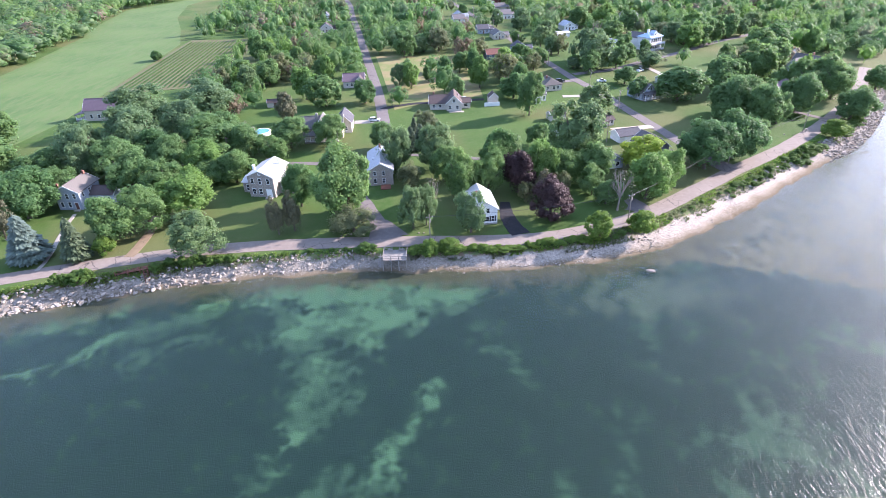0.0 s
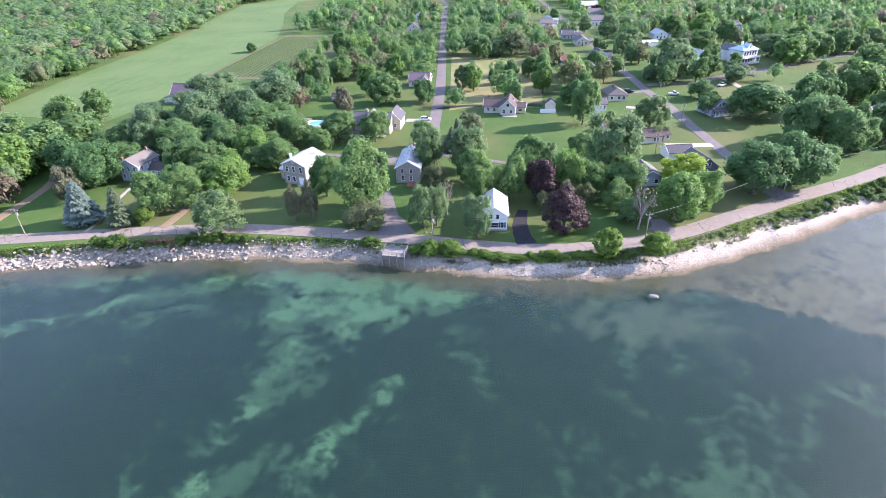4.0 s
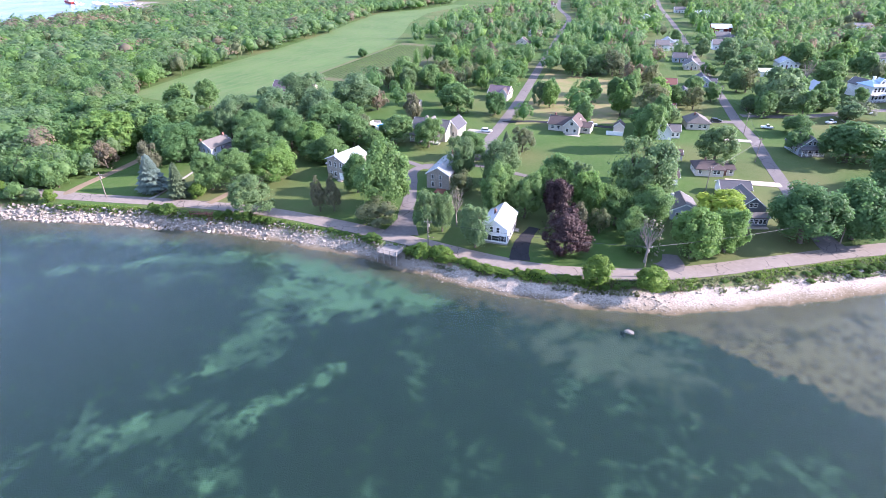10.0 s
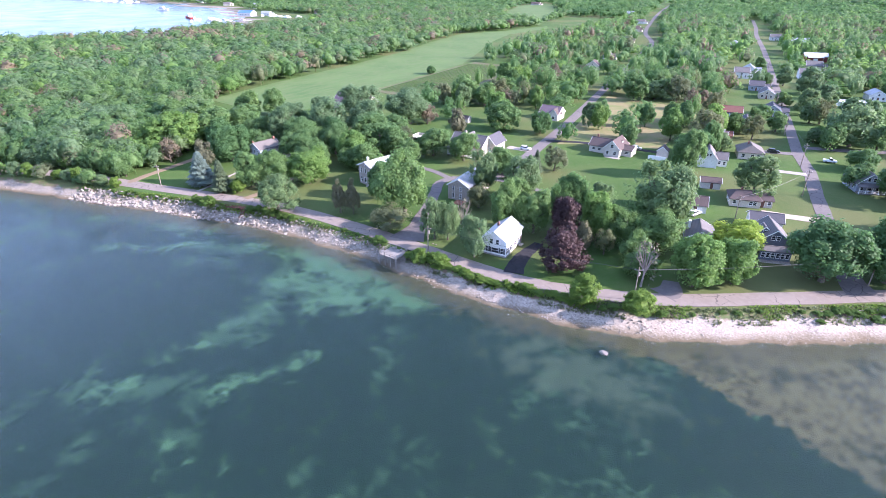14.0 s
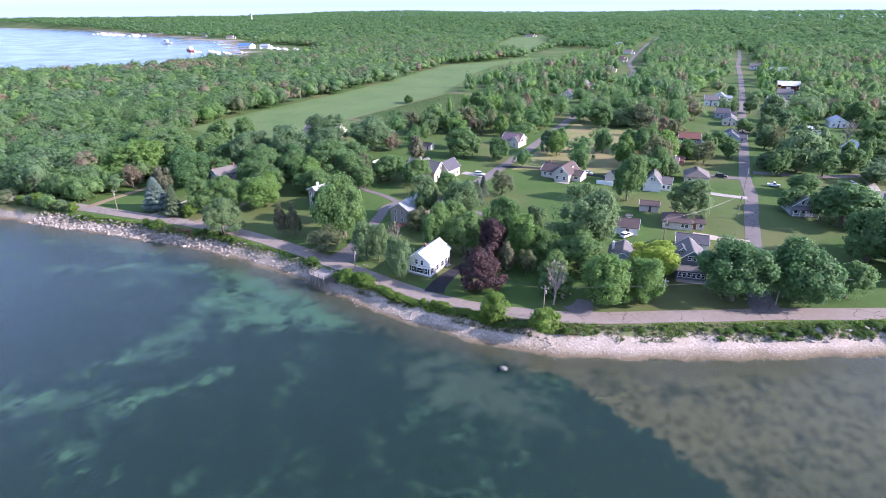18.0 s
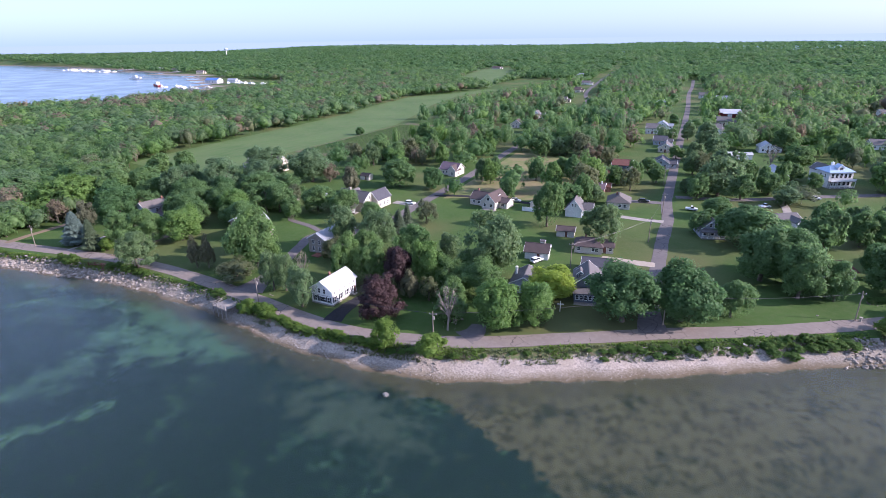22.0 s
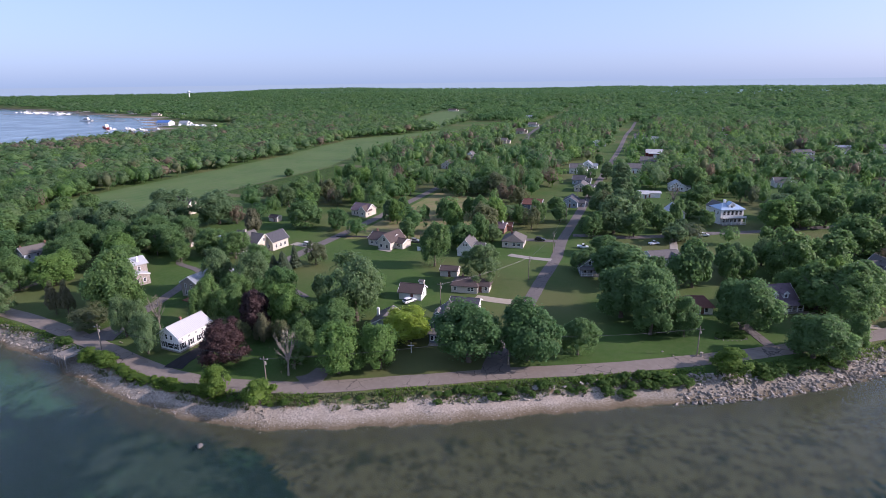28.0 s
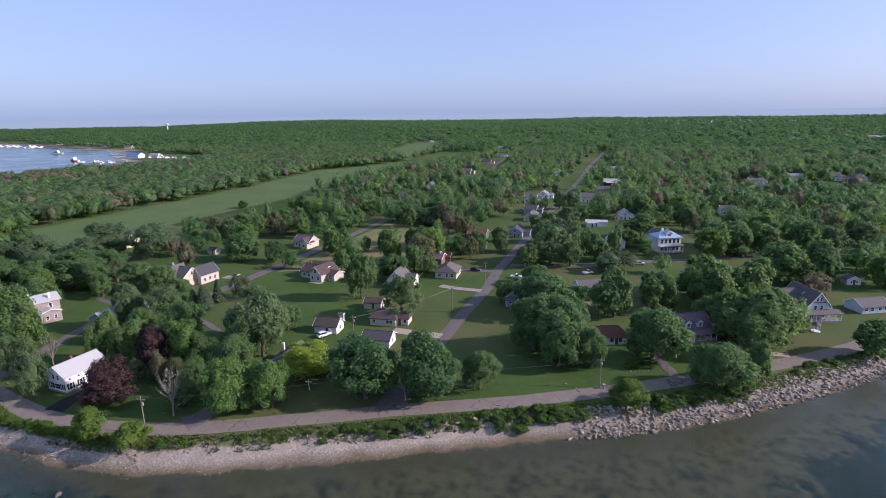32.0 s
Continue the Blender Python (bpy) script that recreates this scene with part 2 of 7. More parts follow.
ASPHALT = asphalt("worn_pale_asphalt", (0.185, 0.155, 0.132), (0.045, 0.04, 0.037), (0.235, 0.20, 0.17))
ASPHALT_GREY = asphalt("grey_chip_road", (0.128, 0.112, 0.106), (0.045, 0.04, 0.037), (0.165, 0.145, 0.135))
BLACKTOP = asphalt("fresh_blacktop", (0.021, 0.021, 0.024), (0.012, 0.012, 0.012), (0.03, 0.03, 0.032))
BROWN_EARTH = asphalt("trodden_brown_earth", (0.175, 0.130, 0.085), (0.10, 0.08, 0.05), (0.215, 0.165, 0.11))
GRAVEL = asphalt("pale_gravel", (0.33, 0.28, 0.215), (0.2, 0.17, 0.13), (0.40, 0.35, 0.28))


def ground_mat():
    """Lawn above, pale limestone shingle on the bank, weed and sand on the lake bed."""
    m = Tree_of("lakeshore_ground")
    vec = m.position()
    sep = m.node("ShaderNodeSeparateXYZ", {0: vec})
    X, Y, Z = sep.outputs[0], sep.outputs[1], sep.outputs[2]
    d = m.node("ShaderNodeAttribute", attribute_name="shore").outputs["Fac"]
    n1, n2, n3 = m.noise(vec, 0.05, 3), m.noise(vec, 0.6, 4), m.noise(vec, 5.0, 3)
    # lawn
    g = m.mix(m.ramp(n1, [(0.35, (0, 0, 0)), (0.65, (1, 1, 1))]), (0.036, 0.082, 0.016), (0.056, 0.104, 0.022))
    g = m.mix(m.ramp(n2, [(0.4, (0, 0, 0)), (0.8, (0.7, 0.7, 0.7))]), g, (0.072, 0.102, 0.034))
    dry = m.ramp(m.noise(vec, 0.018, 2), [(0.46, (0, 0, 0)), (0.62, (1, 1, 1))])
    g = m.mix(m.math("MULTIPLY", dry, 0.62), g, (0.125, 0.115, 0.05))
    g = m.mix(m.math("MULTIPLY", n3, 0.35), g, (0.018, 0.036, 0.009))
    # bank
    s1 = m.noise(vec, 2.2, 5, 0.7)
    b = m.mix(m.ramp(s1, [(0.35, (0, 0, 0)), (0.62, (1, 1, 1))]), (0.105, 0.092, 0.072), (0.25, 0.225, 0.19))
    pale = m.ramp(m.math("ADD", m.math("MULTIPLY", X, 0.01), m.math("MULTIPLY", n2, 0.3)), [(0.12, (0, 0, 0)), (0.55, (1, 1, 1))])
    pale = m.math("MULTIPLY", pale, m.ramp(m.math("MULTIPLY", m.math("ADD", X, m.math("MULTIPLY", n2, 14.0)), 0.005), [(0.62, (1, 1, 1)), (0.71, (0.10, 0.10, 0.10))]))
    b = m.mix(pale, b, m.mix(m.ramp(s1, [(0.3, (0, 0, 0)), (0.6, (1, 1, 1))]), (0.15, 0.128, 0.104), (0.35, 0.30, 0.25)))
    b = m.mix(m.ramp(m.noise(vec, 0.35, 3), [(0.45, (0, 0, 0)), (0.7, (0.8, 0.8, 0.8))]), b, (0.25, 0.21, 0.165))
    wet = m.ramp(m.math("ADD", Z, m.math("MULTIPLY", m.math("SUBTRACT", s1, 0.5), 0.6)), [(0.12, (1, 1, 1)), (0.62, (0, 0, 0))])
    b = m.mix(wet, b, (0.125, 0.098, 0.062))
    loose = m.noise(vec, 0.8, 4, 0.7)
    soil = m.mix(m.ramp(loose, [(0.45, (0, 0, 0)), (0.56, (1, 1, 1))]), (0.125, 0.088, 0.055), (0.075, 0.105, 0.032))
    high = m.ramp(m.math("MULTIPLY", m.math("ADD", Z, m.math("MULTIPLY", m.noise(vec, 0.3, 5, 0.7), 2.4)), 0.2), [(0.56, (0, 0, 0)), (0.64, (0.92, 0.92, 0.92))])
    b = m.mix(high, b, soil)
    # lake bed
    w1 = m.node("ShaderNodeTexNoise", {"Vector": vec, "Scale": 0.055, "Detail": 6.0, "Roughness": 0.62, "Distortion": 0.8}).outputs[0]
    w2 = m.noise(vec, 0.5, 5, 0.65)
    w = m.math("ADD", m.math("MULTIPLY", m.ramp(w1, [(0.32, (0, 0, 0)), (0.68, (1, 1, 1))]), 0.42), m.math("MULTIPLY", w2, 0.5))
    bank = m.node("ShaderNodeAttribute", attribute_name="sandbank").outputs["Fac"]
    soft = m.ramp(m.math("ADD", w, m.math("MULTIPLY", bank, 0.1)), [(0.50, (0, 0, 0)), (0.62, (0.30, 0.30, 0.30))])
    w4 = m.node("ShaderNodeTexNoise", {"Vector": vec, "Scale": 0.16, "Detail": 7.0, "Roughness": 0.68, "Distortion": 0.3}).outputs[0]
    fleck = m.math("MULTIPLY", m.math("SUBTRACT", m.noise(vec, 0.55, 5, 0.7), 0.5), 0.55)
    crisp = m.ramp(m.math("ADD", m.math("ADD", m.math("MULTIPLY", bank, 0.17), w4), fleck), [(0.61, (0, 0, 0)), (0.78, (0.74, 0.74, 0.74))])
    patch = m.math("MAXIMUM", soft, crisp)
    weed = m.mix(w2, (0.004, 0.012, 0.009), (0.013, 0.030, 0.020))
    sand = m.mix(w2, (0.034, 0.080, 0.040), (0.092, 0.165, 0.082))
    bed = m.mix(patch, weed, sand)
    # shallow brown shelf round the point
    shelf = m.ramp(m.math("ADD", m.node("ShaderNodeAttribute", attribute_name="shelf").outputs["Fac"], m.math("MULTIPLY", m.math("SUBTRACT", w2, 0.5), 2.2)), [(0.32, (0, 0, 0)), (0.72, (1, 1, 1))])
    brown = m.mix(m.ramp(m.noise(vec, 0.45, 7, 0.75), [(0.47, (0, 0, 0)), (0.60, (1, 1, 1))]), (0.080, 0.066, 0.032), (0.036, 0.032, 0.016))
    brown = m.mix(m.ramp(m.noise(vec, 0.09, 5, 0.7), [(0.55, (0, 0, 0)), (0.64, (0.85, 0.85, 0.85))]), brown, (0.018, 0.022, 0.013))
    fade = m.ramp(m.math("MULTIPLY", m.math("ADD", d, m.math("MULTIPLY", w1, 18.0)), -0.02), [(0.30, (0, 0, 0)), (0.9, (0.9, 0.9, 0.9))])
    bed = m.mix(shelf, bed, m.mix(fade, brown, weed))
    shoal = m.ramp(m.math("ADD", m.math("ADD", Z, 1.0), m.math("MULTIPLY", m.math("SUBTRACT", w2, 0.5), 0.9)), [(0.42, (0, 0, 0)), (0.85, (0.9, 0.9, 0.9))])
    bed = m.mix(shoal, bed, m.mix(m.noise(vec, 1.4, 4, 0.7), (0.088, 0.070, 0.040), (0.034, 0.029, 0.017)))
    flats = m.ramp(m.math("ADD", m.math("MULTIPLY", m.node("ShaderNodeAttribute", attribute_name="flats").outputs["Fac"], 0.34), m.math("MULTIPLY", m.node("ShaderNodeTexNoise", {"Vector": vec, "Scale": 0.24, "Detail": 6.0, "Roughness": 0.62}).outputs[0], 0.8)), [(0.56, (0, 0, 0)), (0.72, (0.6, 0.6, 0.6))])
    bed = m.mix(flats, bed, m.mix(m.noise(vec, 0.9, 4, 0.7), (0.024, 0.040, 0.026), (0.078, 0.092, 0.054)))
    under = m.ramp(m.math("ADD", m.math("MULTIPLY", Z, 1.0), m.math("MULTIPLY", n2, 0.3)), [(0.10, (1, 1, 1)), (0.22, (0, 0, 0))])
    green = m.ramp(m.math("MULTIPLY", m.math("ADD", Z, m.math("MULTIPLY", n2, 0.7)), 0.25), [(0.655, (0, 0, 0)), (0.72, (1, 1, 1))])
    c = m.mix(green, b, g)
    c = m.mix(under, c, bed)
    return m.done(m.bsdf(c, 0.95, 0.0, m.math("ADD", n3, s1), 0.6, 0.12, spec=0.15))


GROUND = ground_mat()


def meadow_mat():
    m = Tree_of("meadow_grass")
    vec = m.position()
    lay = m.node("ShaderNodeMapping", {"Vector": vec, "Rotation": (0, 0, radians(-20)), "Scale": (1.0, 0.25, 1.0)}).outputs[0]
    a, b, f = m.noise(vec, 0.03, 5), m.noise(lay, 0.3, 6, 0.7), m.noise(vec, 1.2, 5, 0.7)
    c = m.mix(m.ramp(a, [(0.35, (0, 0, 0)), (0.65, (1, 1, 1))]), (0.056, 0.110, 0.034), (0.084, 0.138, 0.046))
    c = m.mix(m.ramp(b, [(0.42, (0, 0, 0)), (0.66, (0.9, 0.9, 0.9))]), c, (0.104, 0.130, 0.056))
    c = m.mix(m.math("MULTIPLY", f, 0.4), c, (0.05, 0.085, 0.022))
    return m.done(m.bsdf(c, 0.95, 0.0, f, 0.6, 0.15, spec=0.15))


MEADOW = meadow_mat()


def dry_mat():
    m = Tree_of("dry_straw_grass")
    vec = m.position()
    a, f = m.noise(vec, 0.12, 4), m.noise(vec, 3.0, 3)
    c = m.mix(m.ramp(a, [(0.4, (0, 0, 0)), (0.62, (1, 1, 1))]), (0.20, 0.165, 0.085), (0.13, 0.155, 0.055))
    c = m.mix(m.math("MULTIPLY", f, 0.4), c, (0.08, 0.08, 0.03))
    return m.done(m.bsdf(c, 0.95, 0.0, f, 0.6, 0.1, spec=0.15))


DRY = dry_mat()
VINE_SOIL = asphalt("vineyard_soil", (0.088, 0.092, 0.040), (0.05, 0.06, 0.022), (0.115, 0.105, 0.058))


def rock_mat():
    m = Tree_of("limestone_rock")
    vec = m.position()
    r = m.node("ShaderNodeNewGeometry").outputs["Random Per Island"]
    o = m.node("ShaderNodeObjectInfo").outputs["Random"]
    n = m.noise(vec, 2.5, 5, 0.65)
    k = m.math("FRACT", m.math("ADD", r, o), 0)
    c = m.mix(k, (0.125, 0.107, 0.088), (0.33, 0.29, 0.245))
    c = m.mix(m.ramp(n, [(0.4, (0, 0, 0)), (0.7, (0.8, 0.8, 0.8))]), c, (0.21, 0.18, 0.14))
    return m.done(m.bsdf(c, 0.92, 0.0, n, 0.6, 0.1))


ROCK = rock_mat()


def water_mat():
    """Clear water: the bed shows through, ripples mirror the sky more the flatter one looks."""
    m = Tree_of("lake_water")
    vec = m.position()
    sq = m.node("ShaderNodeMapping", {"Vector": vec, "Rotation": (0, 0, radians(38)), "Scale": (1.0, 0.28, 1.0)}).outputs[0]
    r1, r2 = m.noise(sq, 1.3, 4, 0.6), m.noise(sq, 0.16, 3)
    h = m.math("ADD", r1, m.math("MULTIPLY", r2, 0.9))
    bn = m.node("ShaderNodeBump", {"Height": h, "Strength": 1.0, "Distance": 0.20}).outputs[0]
    t = m.node("ShaderNodeBsdfTransparent", {"Color": (0.82, 0.93, 0.92, 1)})
    g = m.node("ShaderNodeBsdfGlossy", {"Color": (0.96, 0.98, 1.0, 1), "Roughness": 0.24, "Normal": bn})
    tilt = m.node("ShaderNodeLayerWeight", {"Blend": 0.5, "Normal": bn}).outputs["Facing"]
    f = m.math("ADD", m.math("MULTIPLY", m.math("POWER", tilt, 5.0), 0.95), 0.012)
    return m.done(m.node("ShaderNodeMixShader", {0: f, 1: t.outputs[0], 2: g.outputs[0]}))


WATER = water_mat()


def calm_mat():
    """Sheltered harbour water, almost still."""
    m = Tree_of("harbour_water")
    n = m.noise(m.position(), 0.02, 3)
    b = m.bsdf(m.mix(n, (0.04, 0.07, 0.09), (0.06, 0.10, 0.125)), m.ramp(n, [(0.3, (0.15, 0.15, 0.15)), (0.7, (0.27, 0.27, 0.27))]), spec=0.45)
    return m.done(b)


CALM = calm_mat()


# ---- helpers of this script ----
def part(name, bm, material, parent, label=""):
    """Links a bmesh as one mesh object under a thing or under a part."""
    me = bpy.data.meshes.new(name)
    bm.to_mesh(me)
    bm.free()
    me.materials.append(material)
    ob = new(name, me)
    ob.parent = parent
    if label:
        tagged(ob, label)
    return ob


def share(name, me, parent, m=None, label=""):
    ob = new(name, me)
    ob.parent = parent
    if m is not None:
        ob.matrix_basis = m
    if label:
        tagged(ob, label)
    return ob


def mesh_of(name, verts, faces, material, smooth=False):
    me = bpy.data.meshes.new(name)
    me.from_pydata([tuple(v) for v in verts], [], [tuple(f) for f in faces])
    me.materials.append(material)
    if smooth:
        me.polygons.foreach_set("use_smooth", [True] * len(me.polygons))
    me.update()
    return me


def box(bm, x0, y0, z0, x1, y1, z1, m=None):
    vs = [bm.verts.new(p) for p in ((x0, y0, z0), (x1, y0, z0), (x1, y1, z0), (x0, y1, z0), (x0, y0, z1), (x1, y0, z1), (x1, y1, z1), (x0, y1, z1))]
    if m is not None:
        for v in vs:
            v.co = m @ v.co
    for f in ((3, 2, 1, 0), (4, 5, 6, 7), (0, 1, 5, 4), (1, 2, 6, 5), (2, 3, 7, 6), (3, 0, 4, 7)):
        bm.faces.new([vs[i] for i in f])
    return vs


def prism(bm, pts, y0, y1):
    """A solid between y0 and y1 whose outline in x, z is pts (counter-clockwise seen from -y)."""
    a = [bm.verts.new((x, y0, z)) for x, z in pts]
    b = [bm.verts.new((x, y1, z)) for x, z in pts]
    bm.faces.new(a)
    bm.faces.new(b[::-1])
    for i in range(len(pts)):
        j = (i + 1) % len(pts)
        bm.faces.new((a[j], a[i], b[i], b[j]))
    return a + b


def rod(bm, p, q, r0, r1, n=7):
    """A tapered round bar from p to q."""
    p, q = Vector(p), Vector(q)
    z = (q - p).normalized()
    x = z.orthogonal().normalized()
    y = z.cross(x)
    ra, rb = [], []
    for i in range(n):
        a = 2 * math.pi * i / n
        d = x * math.cos(a) + y * math.sin(a)
        ra.append(bm.verts.new(p + d * r0))
        rb.append(bm.verts.new(q + d * r1))
    for i in range(n):
        j = (i + 1) % n
        bm.faces.new((ra[i], ra[j], rb[j], rb[i]))
    bm.faces.new(ra[::-1])
    bm.faces.new(rb)


def empty(name, m, label="", category="", group=""):
    ob = new(name)
    ob.empty_display_size = 0.5
    ob.matrix_basis = m
    return tagged(ob, label, category, group)


GROUND_Z = 3.0

# ---- shoreline, ground, lake ----
SHORE = [(-5000, 15), (-1500, 15), (-640, 18), (-420, 30), (-300, 52), (-220, 78), (-153, 102), (-133, 108), (-112, 113), (-93, 119.5), (-77, 122.8), (-60, 128),
         (-45, 130), (-30, 131.3), (-16, 132), (-5, 131.6), (8, 130.2), (21, 130), (34, 130.6), (47, 132.5), (62, 136.8), (76, 145), (96, 158.5), (114, 171),
         (135, 186.3), (149, 194.8), (168, 211.5), (180, 224), (191, 236.5), (203, 250.5), (238, 287), (285, 335), (350, 402), (470, 530), (860, 1200), (1600, 2900), (2600, 4900)]
_sx = np.arange(-5000, 2600, 1.0)
_sy = np.interp(_sx, [p[0] for p in SHORE], [p[1] for p in SHORE])
_k = np.exp(-0.5 * (np.arange(-12, 13) / 4.0) ** 2)
_sy[12:-12] = np.convolve(_sy, _k / _k.sum(), "same")[12:-12]
_ss = np.gradient(_sy, _sx)
_ss = np.convolve(_ss, np.ones(15) / 15, "same")


def shore_y(x):
    return np.interp(x, _sx, _sy)


def shore_d(x, y):
    """Metres inland from the water's edge (minus: out in the lake)."""
    return (y - np.interp(x, _sx, _sy)) / np.sqrt(1 + np.interp(x, _sx, _ss) ** 2)


BAY = [(-5000, 330), (-1300, 290), (-640, 285), (-575, 330), (-558, 400), (-565, 455), (-610, 510), (-640, 560), (-665, 605), (-690, 640), (-770, 680), (-880, 730), (-1000, 800), (-1150, 880), (-1450, 920), (-1730, 1000), (-2260, 1040), (-5000, 1300)]


def inside(poly, x, y):
    x, y = np.asarray(x, float), np.asarray(y, float)
    res = np.zeros(x.shape, bool)
    for (x0, y0), (x1, y1) in zip(poly, poly[1:] + poly[:1]):
        cond = (y0 > y) != (y1 > y)
        with np.errstate(divide="ignore", invalid="ignore"):
            res ^= cond & (x < (x1 - x0) * (y - y0) / (y1 - y0 + 1e-12) + x0)
    return res


def near_line(pts, x, y):
    """Distance to an open polyline."""
    x, y = np.asarray(x, float), np.asarray(y, float)
    best = np.full(x.shape, 1e9)
    for (x0, y0), (x1, y1) in zip(pts, pts[1:]):
        dx, dy = x1 - x0, y1 - y0
        t = np.clip(((x - x0) * dx + (y - y0) * dy) / (dx * dx + dy * dy), 0, 1)
        best = np.minimum(best, np.hypot(x - x0 - t * dx, y - y0 - t * dy))
    return best


def bank_width(x):
    return np.interp(x, [-200, 25, 60, 120, 150, 210], [5.6, 5.6, 8.4, 8.6, 8.2, 7.0])


def wobble(x, y, size, seed=0.0):
    return 0.5 * np.sin(x / size + 1.7 * np.sin(y / size * 0.8 + seed) + seed) + 0.5 * np.sin(y / size * 1.1 + 2.1 * np.sin(x / size * 0.6 + 2 + seed))


def ground_z(x, y):
    d = shore_d(x, y)
    d = d + 0.75 * wobble(x, y, 2.3) + 0.35 * wobble(x, y, 0.9, 3.0)
    b = bank_width(x)
    u = np.clip(d / b, 0, 1.25)
    land = np.interp(u, [0, 0.35, 0.6, 0.9, 1.05, 1.25], [0, 0.55, 1.25, 2.45, 2.85, 3.0])
    bed = np.interp(-d, [0, 6, 20, 60, 200, 5000], [0, -0.45, -1.3, -4.0, -8.0, -9.0])
    return np.where(d > 0, land, bed)


def hills(x, y):
    """Low wooded rise of the far country."""
    r = np.hypot(x, y)
    lift = np.clip((r - 1100) / 2200, 0, 1) ** 1.4
    return lift * (12 + 9 * wobble(x, y, 420.0, 1.0) + 4.5 * wobble(x, y, 150.0, 2.0))


def build_ground():
    near = np.concatenate([np.arange(-190, 210, 1.6), np.arange(210, 420, 3.0)])
    far_r = 420 + np.cumsum(np.geomspace(2.5, 220, 46))
    far_l = -190 - np.cumsum(np.geomspace(2.5, 420, 46))
    cols = np.concatenate([far_l[::-1], near, far_r])
    cols = cols[(cols > -4900) & (cols < 2500)]
    v = np.concatenate([-np.cumsum(np.geomspace(2.0, 300, 40))[::-1] - 88, np.arange(-88, 18, 0.8), 18 + np.cumsum(np.geomspace(1.0, 160, 75))])
    v = v[(v > -3000) & (v < 4700)]
    gx = np.repeat(cols[:, None], len(v), 1)
    gy = shore_y(cols)[:, None] + v[None, :]
    gz = ground_z(gx, gy)
    bay = inside(BAY, gx, gy) & (shore_d(gx, gy) > 120)
    gz = np.where(bay, -2.5, gz)
    gz = gz + np.where(bay | (shore_d(gx, gy) < 60), 0, hills(gx, gy))
    nv = len(v)
    idx = np.arange(len(cols) * nv).reshape(len(cols), nv)
    faces = np.stack([idx[:-1, :-1], idx[1:, :-1], idx[1:, 1:], idx[:-1, 1:]], -1).reshape(-1, 4)
    me = bpy.data.meshes.new("ground")
    me.from_pydata(np.stack([gx, gy, gz], -1).reshape(-1, 3).tolist(), [], faces.tolist())
    att = me.attributes.new("shore", "FLOAT", "POINT")
    att.data.foreach_set("value", np.where(bay, -200.0, shore_d(gx, gy)).reshape(-1).astype(np.float32))
    # pale sand between the weed: long bars and patches
    bars = [((-32, 125), (9, 122), 5.5), ((-24, 115), (-2, 115), 5.0), ((-12, 111), (-9, 108), 3.5), ((-7, 74), (4, 95), 2.6), ((-20, 88), (-18, 103), 3.2), ((-72, 101), (-58, 117), 3.0),
            ((-28, 67), (-17, 74), 4.0), ((-13, 66), (2, 68), 3.0), ((-26, 78), (-20, 80), 2.5), ((-100, 108), (-62, 122), 2.5), ((-50, 118), (-40, 124), 3.0), ((-130, 101), (-102, 107), 4.0), ((-116, 92), (-96, 98), 3.2), ((-152, 96), (-128, 103), 3.5), ((-86, 96), (-74, 104), 2.6)]
    sand = np.full(gx.shape, -0.15)
    for (xa, ya), (xb, yb), wd in bars:
        dd = near_line([(xa, ya), (xb, yb)], gx, gy) + 1.4 * wobble(gx, gy, 3.1, xa) + 0.8 * wobble(gx, gy, 1.3, yb)
        sand = np.maximum(sand, -0.15 + (1.9 if ya > 107 and xa > -35 and xb < 10 else 1.1) * np.exp(-np.clip(dd / wd, 0, 9) ** 2))
    att = me.attributes.new("sandbank", "FLOAT", "POINT")
    att.data.foreach_set("value", sand.reshape(-1).astype(np.float32))
    outer = [(-130, 114), (-60, 127), (0, 130), (45, 131), (68, 130.5), (87, 126), (100, 120), (118, 112), (150, 140), (172, 178), (190, 212), (205, 240), (330, 420)]
    edge = gy - np.interp(gx, [p[0] for p in outer], [p[1] for p in outer])
    soft = np.interp(gx, [50, 110, 150, 200], [3.0, 5.0, 22.0, 30.0])
    att = me.attributes.new("shelf", "FLOAT", "POINT")
    att.data.foreach_set("value", np.where(bay, 0.0, np.clip(0.5 + edge / soft + 0.2 * wobble(gx, gy, 2.7, 5.0), 0, 1)).reshape(-1).astype(np.float32))
    stony = np.exp(-((gx - 52) / 26) ** 2 - ((gy - 119) / 9.5) ** 2)
    me.attributes.new("flats", "FLOAT", "POINT").data.foreach_set("value", stony.reshape(-1).astype(np.float32))
    me.materials.append(GROUND)
    me.polygons.foreach_set("use_smooth", [True] * len(me.polygons))
    me.update()
    return tagged(new("ground", me), "mown green lawn, pale limestone bank and weedy lake bed", "ground", kind="structure")


ground = build_ground()

bm = bmesh.new()
bm.faces.new([bm.verts.new(p) for p in ((-4950, -3000, 0), (2600, -3000, 0), (2600, 4900, 0), (-4950, 4900, 0))])
water = part("water", bm, WATER, None)
tagged(water, "clear blue-green lake water with light ripples", "water", kind="structure")


bm = bmesh.new()
f = bm.faces.new([bm.verts.new((x, y, 0.03)) for x, y in BAY])
bmesh.ops.recalc_face_normals(bm, faces=[f])
if f.normal.z < 0:
    f.normal_flip()
bmesh.ops.triangulate(bm, faces=[f])
tagged(part("water", bm, CALM, None), "pale calm harbour water mirroring the sky", "water", kind="structure")


